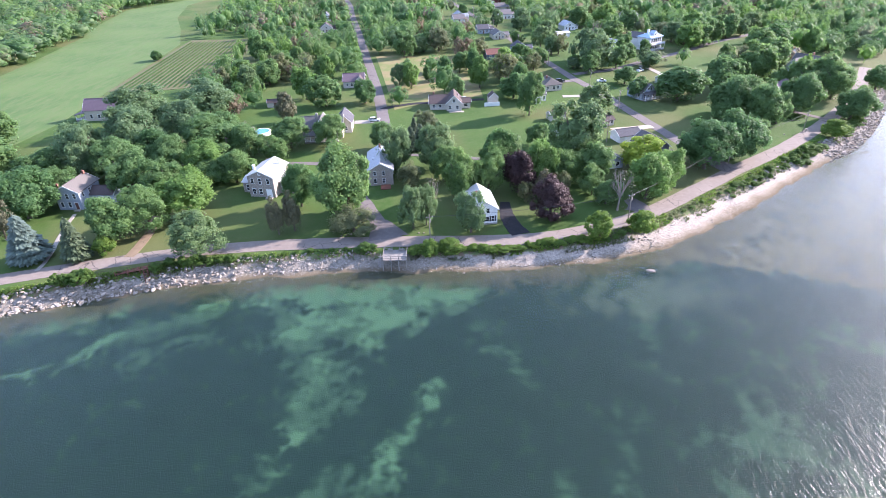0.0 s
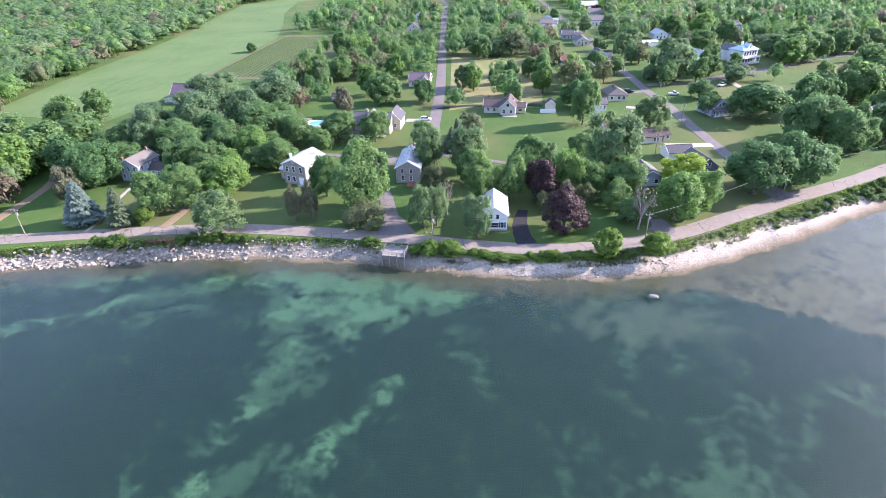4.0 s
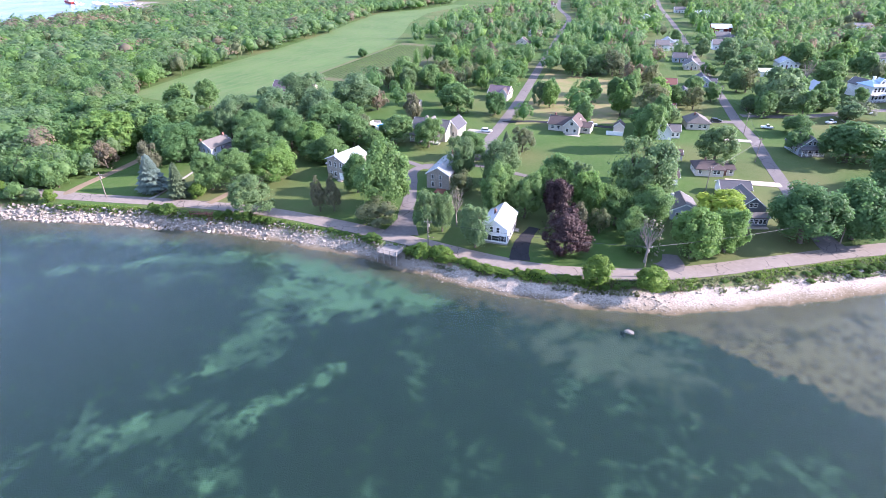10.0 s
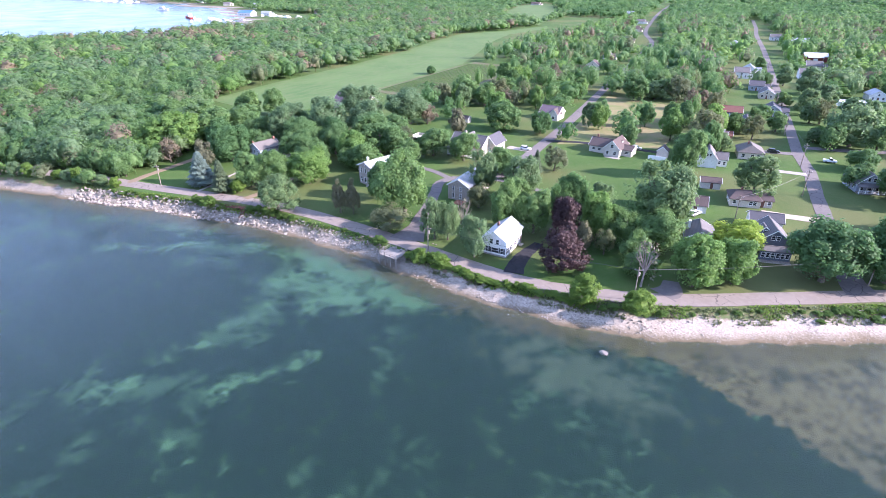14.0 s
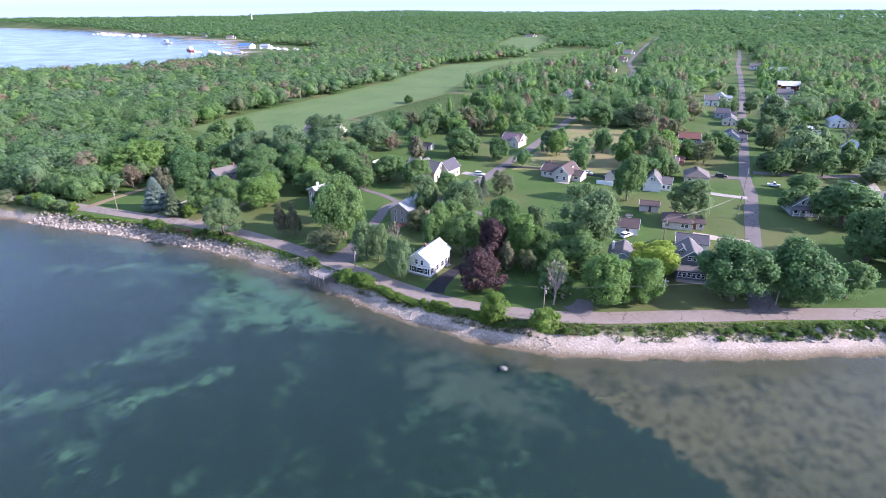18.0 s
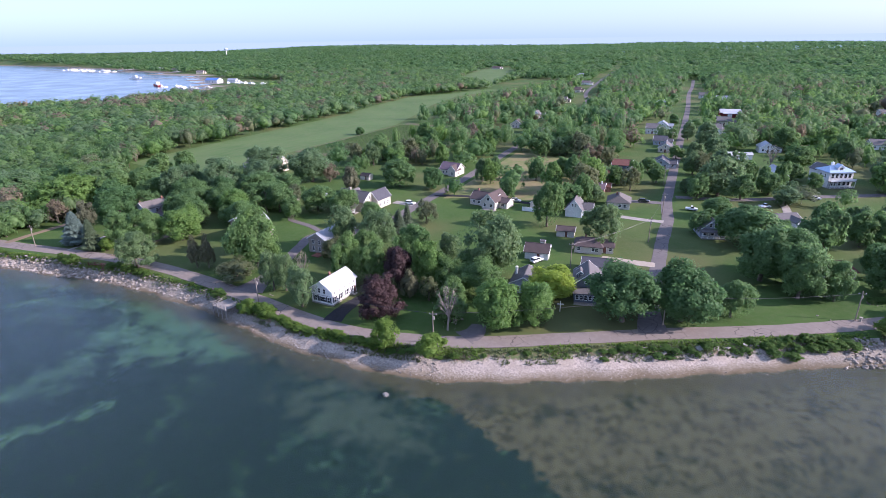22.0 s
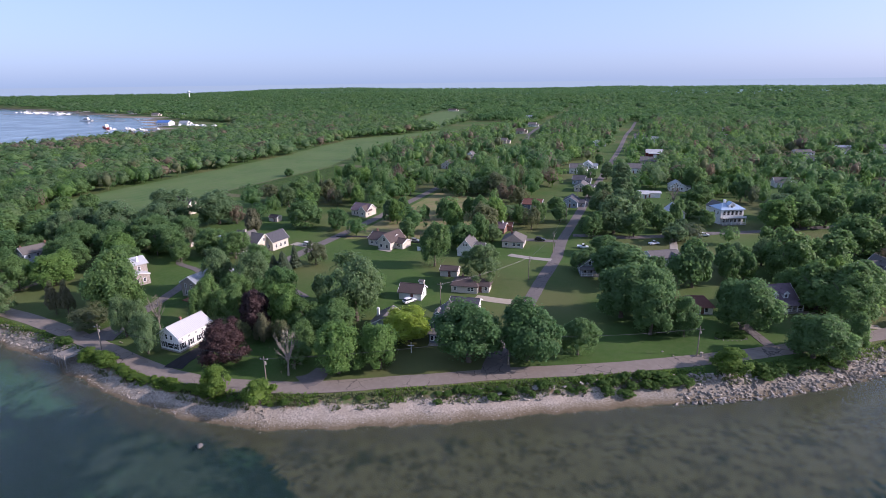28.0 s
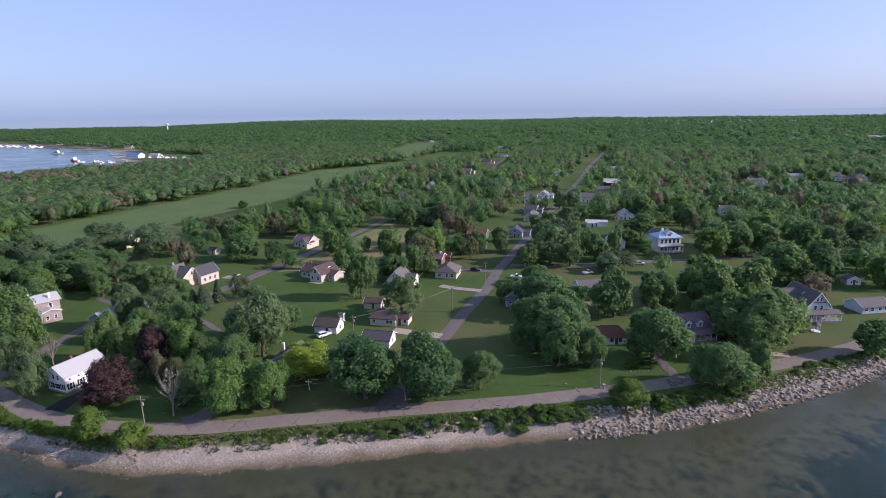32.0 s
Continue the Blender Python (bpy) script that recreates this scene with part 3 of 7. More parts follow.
# upright glowing sheet: the open lake beyond the land, haze painted into its emission
haze_blue = Tree_of("glowing_lake_haze")
HAZE_GLOW = haze_blue.done(haze_blue.node("ShaderNodeEmission", {"Color": (0.58, 0.79, 1.0, 1), "Strength": 0.46}))
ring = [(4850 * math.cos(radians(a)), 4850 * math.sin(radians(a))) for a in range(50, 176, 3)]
far_lake = new("backdrop", mesh_of("backdrop", [(x, y, z) for x, y in ring for z in (-5.0, 66.0)], [(2 * k, 2 * k + 2, 2 * k + 3, 2 * k + 1) for k in range(len(ring) - 1)], HAZE_GLOW))
tagged(far_lake, "upright glowing sheet painted as pale blue distant lake in haze", "backdrop", kind="structure")


def ribbon(name, pts, width, material, label, z=0.05, taper=None, step=3.0, category="road"):
    """A road along a smooth line through pts, with edges that waver a little."""
    p = np.array(pts, float)
    out = []
    for i in range(len(p) - 1):
        a, b, c, d = p[max(i - 1, 0)], p[i], p[i + 1], p[min(i + 2, len(p) - 1)]
        n = max(2, int(np.linalg.norm(c - b) / step))
        for t in np.arange(n) / n:
            out.append(0.5 * (2 * b + (c - a) * t + (2 * a - 5 * b + 4 * c - d) * t * t + (3 * b - a - 3 * c + d) * t ** 3))
    out.append(p[-1])
    q = np.array(out)
    tan = np.gradient(q, axis=0)
    tan /= np.linalg.norm(tan, axis=1)[:, None]
    nor = np.stack([-tan[:, 1], tan[:, 0]], 1)
    w = np.full(len(q), width / 2) if taper is None else np.interp(np.linspace(0, 1, len(q)), [0, 1], [taper[0] / 2, taper[1] / 2])
    rng = np.random.RandomState(len(q))
    wl, wr = w + rng.uniform(-0.12, 0.12, len(q)), w + rng.uniform(-0.12, 0.12, len(q))
    L, Rr = q + nor * wl[:, None], q - nor * wr[:, None]
    hz = lambda a: GROUND_Z + z + hills(a[:, 0], a[:, 1])
    verts, faces = [], []
    zl, zr, zc = hz(L), hz(Rr), hz(q)
    for i in range(len(q)):
        verts += [(L[i, 0], L[i, 1], zl[i] - 0.12), (L[i, 0], L[i, 1], zl[i]), (q[i, 0], q[i, 1], zc[i] + 0.04), (Rr[i, 0], Rr[i, 1], zr[i]), (Rr[i, 0], Rr[i, 1], zr[i] - 0.12)]
        if i:
            for k in range(4):
                faces.append((5 * i - 5 + k, 5 * i + k, 5 * i + k + 1, 5 * i - 4 + k))
    ob = new(name, mesh_of(name, verts, faces, material))
    return tagged(ob, label, category, kind="structure")


ROAD0 = [(-260, 78), (-215, 92), (-164, 110), (-138, 120), (-111, 126), (-90, 131.5), (-63, 138), (-46, 140.5), (-25, 141), (-5, 140.4), (12, 139.4), (27, 139), (39.6, 141), (52.6, 145.6), (64.5, 151.8), (77.5, 161), (87, 167.5),
         (98, 175.8), (109, 183), (125, 194), (143, 208.2), (155.2, 218.6), (168, 230.5), (181, 243), (196, 259.3), (225, 296)]
ROAD1 = [(-23, 191), (-14, 197), (-9.5, 208), (-12, 230), (-16.5, 270), (-21.5, 307), (-29.6, 361), (-43, 452), (-55, 530), (-73, 648), (-110, 760), (-145, 920), (-190, 1150), (-230, 1400)]
ROAD2 = [(97.0, 176), (94, 186), (89, 222), (86, 242), (82.8, 268), (77.6, 293), (73.6, 322), (62, 405), (51.5, 483), (30, 640), (7, 790), (-6, 898), (-25, 1030)]
CROSS = [(79.4, 303), (104, 311.5), (125.5, 328), (151, 345), (185, 372), (230, 400)]
UDRIVE = [(-6.5, 142), (-8.5, 148), (-12.5, 158), (-14.6, 164), (-20.5, 177), (-24.4, 185.5), (-23, 191)]
ribbon("road", ROAD0, 5.2, ASPHALT, "worn pale asphalt shore road with dark cracks")
ribbon("road", ROAD1, 4.8, ASPHALT_GREY, "straight grey chip-sealed lane between lawns", 0.06)
ribbon("road", ROAD2, 4.4, ASPHALT_GREY, "straight grey village street", 0.065)
ribbon("driveway", [(97.6, 175.6), (95.6, 180.5), (93.6, 189)], 5.0, ASPHALT_GREY, "flared asphalt mouth of village street", 0.075, (7.5, 4.5), 1.5, category="road")
ribbon("road", CROSS, 4.4, ASPHALT_GREY, "narrow grey side lane", 0.07)
ribbon("driveway", UDRIVE, 3.6, ASPHALT_GREY, "curved grey asphalt driveway flaring to the road", 0.07, (4.4, 3.4), category="driveway")
ribbon("driveway", [(-6.6, 142.2), (-7.7, 146), (-9.6, 151.5)], 4.0, ASPHALT_GREY, "flared asphalt mouth of curved driveway", 0.078, (10.5, 4.2), 1.2, category="driveway")
ribbon("driveway", [(26.5, 141.5), (25.0, 147), (24.5, 153), (25, 160)], 3.2, BLACKTOP, "fresh black asphalt driveway beside white house", 0.07, (5.0, 2.8), 1.5, category="driveway")
ribbon("dirt_track", [(-115.5, 125.5), (-117.4, 133), (-119.2, 145.5), (-120.8, 156), (-126, 171), (-137, 195)], 3.0, BROWN_EARTH, "pale earth track into the woods", 0.06, category="track")

# ---- trees ----
def clump_crown(seed, kind, blobs, leaves, leaf, sparse=0.0):
    """Leaf clumps round a cloud of boughs, for a tree 10 m high and 8 m wide. Returns verts, faces."""
    rng = np.random.RandomState(seed)
    if kind in "sc":                                   # conifer: whorls of drooping boughs
        verts, faces = [], []
        for i in range(leaves):
            u = rng.rand() ** 0.75
            z = 9.9 - u * 9.2
            r = (0.15 + 3.7 * u * (0.86 + 0.14 * math.sin(z * 4.5))) * (0.55 + 0.45 * rng.rand() ** 0.4)
            a = rng.rand() * 6.283
            p = np.array([r * math.cos(a), r * math.sin(a), z])
            out = np.array([math.cos(a), math.sin(a), -0.35])
            side = np.array([-math.sin(a), math.cos(a), 0.0])
            s = leaf * (0.7 + 0.6 * rng.rand())
            tw = rng.uniform(-0.5, 0.5)
            side = side * math.cos(tw) + np.array([0, 0, 1.0]) * math.sin(tw)
            n = len(verts)
            verts += [p - side * s * 0.5, p + out * s, p + side * s * 0.5, p - out * s * 0.4 + np.array([0, 0, s * 0.3])]
            faces += [(n, n + 1, n + 2), (n, n + 2, n + 3)]
        for i in range(6):                             # dense heart of the tree
            z0, r0 = 0.8 + i * 1.5, 2.6 - i * 0.42
            n = len(verts)
            verts += [np.array([r0 * math.cos(k * 1.047), r0 * math.sin(k * 1.047), z0]) for k in range(6)] + [np.array([0, 0, z0 + 2.4])]
            faces += [(n + k, n + (k + 1) % 6, n + 6) for k in range(6)]
        return verts, faces
    cz, rz, rx = 5.6, 4.4, 4.0
    waves = [(rng.normal(size=3) * rng.uniform(1.2, 3.2), rng.uniform(0, 6.283), rng.uniform(0.045, 0.10)) for _ in range(9)]

    def outline(d):
        """How far the crown reaches in each direction: uneven, a little narrower at the top."""
        r = 1.0 + sum(k * np.sin(d @ w + f) for w, f, k in waves)
        return r * (1.0 - 0.16 * np.clip(d[:, 2], 0, 1) * (1 - np.abs(d[:, 2])))

    def ball(n):
        d = rng.normal(size=(n, 3))
        return d / np.linalg.norm(d, axis=1)[:, None]

    size = np.array([rx, rx, rz])
    n_out = int(blobs * 2.0)
    d = ball(n_out)
    d[:, 2] = np.where(d[:, 2] < -0.75, -d[:, 2], d[:, 2])
    cen = d * (outline(d) * rng.uniform(0.56, 0.9, n_out))[:, None] * size
    rad = rng.uniform(0.55, 1.2, n_out) * (1.0 - 0.25 * sparse)
    k = rng.randint(n_out, size=leaves)
    dd = ball(leaves)
    out = cen[k] / np.linalg.norm(cen[k], axis=1)[:, None]
    dd = np.where((np.sum(dd * out, axis=1) < -0.25)[:, None], -dd, dd)
    reach = np.where(rng.rand(leaves) < 0.86, rng.uniform(0.7, 1.08, leaves), rng.uniform(1.05, 1.4, leaves))
    P = cen[k] + dd * (rad[k] * reach)[:, None]
    fill = rng.rand(leaves) < 0.12                       # loose leaves between the clumps
    df = ball(leaves)
    P = np.where(fill[:, None], df * (outline(df) * rng.uniform(0.70, 0.97, leaves))[:, None] * size, P)
    dd = np.where(fill[:, None], df, dd)
    rim = P / size
    rim /= np.linalg.norm(rim, axis=1)[:, None]
    P = P + np.array([0, 0, cz])
    nn = 0.8 * dd + 0.3 * rim + np.array([0, 0, 0.3]) + rng.normal(size=P.shape) * 0.5
    nn /= np.linalg.norm(nn, axis=1)[:, None]
    a = np.cross(nn, rng.normal(size=P.shape))
    a /= np.linalg.norm(a, axis=1)[:, None]
    b = np.cross(nn, a)
    s = (leaf * rng.uniform(0.6, 1.25, leaves))[:, None]
    tri = np.stack([P - a * s - b * s * 0.55, P + a * s * 0.9 - b * s * 0.35, P + b * s * 1.05 - nn * s * 0.25], 1)
    verts = list(tri.reshape(-1, 3))
    faces = [(3 * k, 3 * k + 1, 3 * k + 2) for k in range(leaves)]
    if sparse < 0.5:                                     # shaded heart of the crown
        ico = ico_shape()
        for c, r in zip(cen, rad):
            n = len(verts)
            jit = rng.uniform(0.5, 0.78, len(ico[0]))
            verts += [c * 0.97 + np.array([0, 0, cz]) + v * r * j * (1 - sparse) for v, j in zip(ico[0], jit)]
            faces += [tuple(k + n for k in f) for f in ico[1]]
        n = len(verts)
        iv = np.array(ico[0])
        verts += list(iv * (outline(iv) * (0.54 - 0.4 * sparse))[:, None] * size + np.array([0, 0, cz]))
        faces += [tuple(k + n for k in f) for f in ico[1]]
    return verts, faces


_ico = []


def ico_shape():
    if not _ico:
        bm = bmesh.new()
        bmesh.ops.create_icosphere(bm, subdivisions=1, radius=1.0)
        bm.verts.ensure_lookup_table()
        _ico.append([np.array(v.co) for v in bm.verts])
        _ico.append([tuple(v.index for v in f.verts) for f in bm.faces])
        bm.free()
    return _ico


def trunk_mesh(seed, kind):
    rng = random.Random(seed)
    bm = bmesh.new()
    if kind in "sc":
        rod(bm, (0, 0, -0.3), (0, 0, 9.4), 0.2, 0.03, 7)
    elif kind in "uh":
        for i in range(5):
            a = i * 1.26 + rng.random()
            rod(bm, (0.2 * math.cos(a), 0.2 * math.sin(a), -0.2), (2.0 * math.cos(a), 2.0 * math.sin(a), 6.0), 0.12, 0.04, 5)
    else:
        bend = (rng.uniform(-0.3, 0.3), rng.uniform(-0.3, 0.3), 3.0)
        rod(bm, (0, 0, -0.3), (0, 0, 0.6), 0.42, 0.3, 9)
        rod(bm, (0, 0, 0.5), bend, 0.3, 0.23, 9)
        n = 16 if kind == "x" else 7
        for i in range(n):
            a = 6.283 * i / n + rng.uniform(-0.3, 0.3)
            r, h = rng.uniform(1.4, 3.0), rng.uniform(5.2, 8.6)
            mid = (bend[0] + 0.45 * r * math.cos(a), bend[1] + 0.45 * r * math.sin(a), 3.2 + (h - 3.2) * 0.5)
            end = (r * math.cos(a), r * math.sin(a), h)
            rod(bm, (bend[0] * 0.9, bend[1] * 0.9, 3.0 + rng.uniform(-0.4, 0.3)), mid, 0.15, 0.10, 6)
            rod(bm, mid, end, 0.10, 0.03, 5)
            if kind in "xw":
                for k in range(5 if kind == "x" else 2):
                    b = a + rng.uniform(-0.9, 0.9)
                    e2 = (end[0] + 1.3 * math.cos(b) * rng.random(), end[1] + 1.3 * math.sin(b) * rng.random(), h + rng.uniform(0.2, 1.7))
                    rod(bm, [mid[j] * 0.4 + end[j] * 0.6 for j in range(3)], e2, 0.05, 0.012, 4)
    me = bpy.data.meshes.new("trunk")
    bm.to_mesh(me)
    bm.free()
    me.materials.append(BARK if kind != "x" else PALE_BARK)
    return me


PALE_BARK = plain("weathered_grey_bark", (0.25, 0.215, 0.18), 0.9, var=0.3, big=1.2, fine=14)
TREE_TEXT = {
    "d": ("broadleaf tree with rounded mid-green crown on lawn", "tree"), "b": ("broadleaf tree with bright fresh-green crown", "tree"),
    "k": ("dense maple tree with deep green rounded crown", "tree"), "w": ("airy grey-green poplar with thin foliage", "tree"),
    "p": ("dark purple-leaved beech tree on lawn", "tree"), "y": ("golden yellow-leaved tree among green trees", "tree"),
    "o": ("small olive-brown tree with thin foliage", "tree"), "s": ("blue spruce with silvery needles", "conifer"),
    "c": ("dark narrow evergreen conifer", "conifer"), "x": ("bare tree with pale dead branches", "tree"),
    "q": ("narrow brown-green juniper with short bare trunk", "tree"), "r": ("thin rusty-brown tree at wood's edge", "tree"),
    "u": ("bushy bright green shrub beside road", "shrub"), "h": ("leafy green shrub on the bank", "shrub"),
}
SHAPES = {"d": (28, 3100, 0.34, 0.0), "b": (30, 3200, 0.35, 0.0), "k": (36, 3300, 0.35, 0.0), "w": (26, 2900, 0.33, 0.12), "p": (32, 3200, 0.34, 0.0), "y": (24, 2600, 0.36, 0.0),
          "o": (20, 1600, 0.30, 0.3), "q": (20, 2200, 0.34, 0.1), "r": (16, 1500, 0.30, 0.35), "s": (0, 1500, 0.75, 0.0), "c": (0, 1300, 0.75, 0.0), "x": (12, 130, 0.26, 1.0), "u": (18, 3200, 0.31, 0.0), "h": (11, 1000, 0.46, 0.0)}
_protos = {}


def put_copy(ob, m):
    """copy_thing() with the scale taken from m alone."""
    return copy_thing(ob, m @ Matrix.Diagonal((1 / ob.scale[0], 1 / ob.scale[1], 1 / ob.scale[2], 1)))


_turn = random.Random(5)
TREE_SPOTS = []


def tree(kind, x, y, height, width, name=None, z=None):
    """A tree of that kind at x, y; the meshes of a kind's two or three forms are shared."""
    forms = 4 if kind in "dk" else 3 if kind in "bw" else 1 if kind in "yxh" else 2
    key = (kind, _turn.randrange(forms), y < 250 and x > -115 or kind in "uhxsc")      # finer leaves on the nearer trees
    TREE_SPOTS.append((x, y, width))
    m = pose(x, y, GROUND_Z - 0.05 if z is None else z, 0, 0, _turn.uniform(0, 360)) @ Matrix.Diagonal((width / 8.0, width / 8.0, height / 10.0, 1))
    if key in _protos:
        return put_copy(_protos[key], m)
    nm = name or ("shrub" if kind in "uh" else "conifer" if kind in "sc" else "tree")
    ob = empty(nm, m, *TREE_TEXT[kind])
    seed = sum(map(ord, kind)) * 10 + key[1]
    share("trunk", trunk_mesh(seed, kind), ob)
    b, n, s, sp = SHAPES[kind]
    fine = key[2] and kind not in "uhxsc"
    v, f = clump_crown(seed, kind, b, int(n * (3.7 if fine else 1.5)), s * (0.54 if fine else 0.9), sp)
    if kind in "uh":
        v = [np.array([p[0], p[1], max((p[2] - 1.6) * 1.15, 0.05)]) for p in v]
    v = np.array(v)
    r = np.percentile(np.hypot(v[:, 0], v[:, 1]), 94)
    top = np.percentile(v[:, 2], 99.5)
    low = np.percentile(v[:, 2], 1) if kind not in "uhsc" else 0.0
    v[:, 2] = (v[:, 2] - low) * (10.0 - (1.5 if low > 0 else 0.0)) / (top - low) + (1.5 if low > 0 else 0.0)
    v[:, :2] *= 4.0 / r
    share("crown", mesh_of("crown", v, f, LEAF[kind]), ob)
    _protos[key] = ob
    return ob


tree("d", 58.0, 345.0, 8.0, 8.5)
tree("w", 78.5, 352.0, 11.0, 10.0)
tree("b", 83.0, 318.0, 6.5, 7.0)
tree("d", 64.0, 388.0, 7.5, 8.0)
tree("w", 76.0, 372.0, 13.0, 10.5)
tree("d", 50.0, 448.0, 8.0, 8.5)
tree("d", 39.0, 520.0, 9.0, 9.0)
tree("w", 59.5, 455.0, 12.0, 9.0)
tree("d", -84.0, 176.0, 12.0, 13.0)
tree("d", -73.0, 172.0, 12.0, 12.0)
tree("b", -66.0, 187.0, 12.6, 12.5)
tree("d", -55.0, 181.0, 10.5, 11.0)
tree("w", -80.0, 212.0, 17.0, 16.0)
tree("d", -58.0, 202.0, 12.0, 12.0)
tree("d", -68.0, 217.0, 12.0, 11.0)
tree("k", -85.0, 197.0, 13.0, 12.5)
tree("o", -60.0, 212.5, 9.0, 8.0)
tree("d", -112.0, 181.0, 13.0, 13.0)
tree("w", -108.0, 196.0, 16.0, 14.0)
tree("d", -101.0, 172.0, 11.0, 10.0)
tree("d", 159.5, 281.0, 17.0, 15.5)
tree("d", 171.5, 288.0, 16.5, 15.5)
tree("b", 158.0, 352.0, 15.0, 13.5)
tree("d", 168.5, 361.0, 16.0, 14.0)
tree("d", 178.5, 367.0, 15.0, 13.0)
tree("d", 184.5, 322.0, 16.0, 15.5)
tree("k", 197.0, 331.0, 15.5, 15.0)
tree("u", 45.5, 139.1, 6.6, 6.6)
tree("u", 56.9, 140.6, 5.2, 7.4)
tree("d", -17.6, 156.4, 19.5, 15.0)
tree("k", -31.8, 162.6, 12.5, 9.0)
tree("q", -34.6, 146.4, 10.6, 4.3)
tree("q", -30.9, 148.0, 11.0, 4.7)
tree("o", -15.5, 146.5, 6.6, 12.0)
tree("w", -0.4, 147.0, 12.0, 6.8)
tree("w", 3.0, 148.4, 11.0, 6.0)
tree("x", 5.0, 153.5, 11.0, 5.0)
tree("w", 14.2, 143.6, 11.2, 7.0)
tree("d", 12.5, 162.8, 14.2, 9.4)
tree("d", 20.8, 165.0, 13.2, 9.4)
tree("k", 25.0, 178.0, 14.6, 11.0)
tree("d", 8.5, 176.5, 11.0, 8.5)
tree("p", 29.8, 166.0, 12.4, 8.8)
tree("p", 35.6, 149.6, 11.0, 11.4)
tree("b", 37.0, 170.0, 14.0, 8.8)
tree("q", 35.8, 162.4, 8.6, 5.2)
tree("o", 30.5, 160.0, 6.0, 4.5)
tree("w", 49.5, 185.0, 20.4, 16.4)
tree("d", 44.5, 170.0, 10.8, 8.8)
tree("d", 52.5, 172.0, 11.6, 11.2)
tree("d", 46.0, 178.0, 10.0, 8.0)
tree("o", 41.5, 163.5, 7.2, 5.2)
tree("b", 64.1, 158.8, 13.0, 11.4)
tree("b", 71.6, 165.3, 12.0, 9.2)
tree("y", 69.9, 180.5, 10.6, 13.4)
tree("x", 54.2, 152.4, 11.6, 6.8)
tree("d", 52.3, 156.5, 7.0, 7.6)
tree("d", 50.0, 162.5, 9.0, 7.0)
tree("k", 89.2, 178.0, 15.2, 16.4)
tree("k", 101.6, 185.5, 15.4, 14.6)
tree("d", 111.9, 193.8, 10.0, 8.8)
tree("d", 95.9, 258.0, 8.6, 9.6)
tree("d", 134.2, 217.1, 12.0, 7.8)
tree("d", 147.7, 229.2, 15.0, 15.6)
tree("s", -92.0, 138.8, 11.6, 8.4)
tree("c", -80.6, 138.3, 10.8, 6.2)
tree("k", -106.5, 162.0, 13.4, 17.6)
tree("k", -119.0, 168.0, 13.4, 12.6)
tree("d", -76.0, 147.0, 12.4, 11.2)
tree("d", -69.0, 152.0, 12.4, 11.0)
tree("b", -62.0, 160.0, 12.2, 13.6)
tree("w", -51.5, 136.8, 11.4, 11.6)
tree("u", -75.4, 140.2, 4.6, 5.6)
tree("q", -105.0, 149.5, 11.2, 7.0)
tree("w", -101.0, 184.0, 17.6, 11.6)
tree("d", -90.6, 186.0, 14.0, 15.0)
tree("d", -78.0, 190.0, 12.5, 12.0)
tree("w", -93.5, 202.0, 18.6, 18.0)
tree("d", -69.0, 203.0, 15.0, 18.0)
tree("d", -61.4, 182.4, 7.6, 11.0)
tree("r", -124.5, 147.5, 9.8, 8.0)
tree("b", -132.0, 160.0, 15.0, 13.0)
tree("d", -44.0, 210.0, 11.0, 12.4)
tree("q", -51.0, 239.5, 12.2, 8.4)
tree("r", -75.5, 251.0, 10.0, 9.0)
tree("d", -39.0, 261.0, 12.8, 14.8)
tree("k", -22.3, 264.3, 9.8, 9.9)
tree("w", -6.0, 183.0, 15.0, 9.4)
tree("w", 6.5, 186.0, 14.4, 11.6)
tree("o", -1.5, 173.0, 7.6, 7.8)
tree("o", 4.0, 219.0, 9.4, 9.0)
tree("w", 68.5, 228.5, 14.2, 13.0)
tree("w", 51.2, 278.4, 7.6, 7.9)
tree("d", 42.0, 203.0, 8.0, 8.0)
tree("w", 31.0, 192.0, 8.5, 7.0)
tree("d", -46.5, 198.0, 8.0, 9.0)
tree("d", 45.4, 238.0, 17.1, 10.7)
tree("o", 42.8, 287.3, 14.5, 13.7)
tree("o", 59.3, 304.5, 10.8, 8.5)
tree("d", 116.7, 222.2, 16.6, 16.3)
tree("d", 125.1, 232.4, 12.8, 9.1)
tree("d", 110.4, 250.9, 14.2, 18.7)
tree("d", 98.1, 280.7, 7.9, 10.5)
tree("d", 132.4, 257.2, 16.2, 12.8)
tree("k", 119.5, 264.6, 6.9, 8.2)
tree("w", 96.3, 333.4, 16.6, 14.5)
tree("d", 113.4, 326.2, 9.9, 9.9)
tree("w", 121.8, 320.3, 8.3, 6.5)
tree("w", 81.8, 313.5, 6.1, 6.7)
tree("d", 130.7, 344.9, 8.1, 7.3)
tree("d", 123.3, 384.7, 12.5, 13.1)
tree("x", 111.8, 378.8, 13.5, 8.4)
tree("d", 140.6, 281.7, 9.8, 7.2)
tree("k", 143.2, 239.7, 10.5, 6.5)
tree("d", -30.2, 210.6, 11.1, 11.1)
tree("d", -10.9, 205.5, 10.1, 10.7)
tree("c", 1.9, 204.3, 8.9, 5.4)
tree("c", -1.1, 202.9, 7.6, 4.5)
tree("c", -0.4, 212.7, 8.6, 4.2)
tree("w", -82.9, 246.5, 16.6, 21.2)
tree("w", -106.4, 239.4, 16.6, 19.4)
tree("b", -49.5, 273.0, 14.5, 10.7)
tree("d", -72.7, 302.0, 12.0, 13.7)
tree("o", -69.7, 313.5, 13.0, 11.4)
tree("d", -85.6, 307.5, 12.1, 13.8)
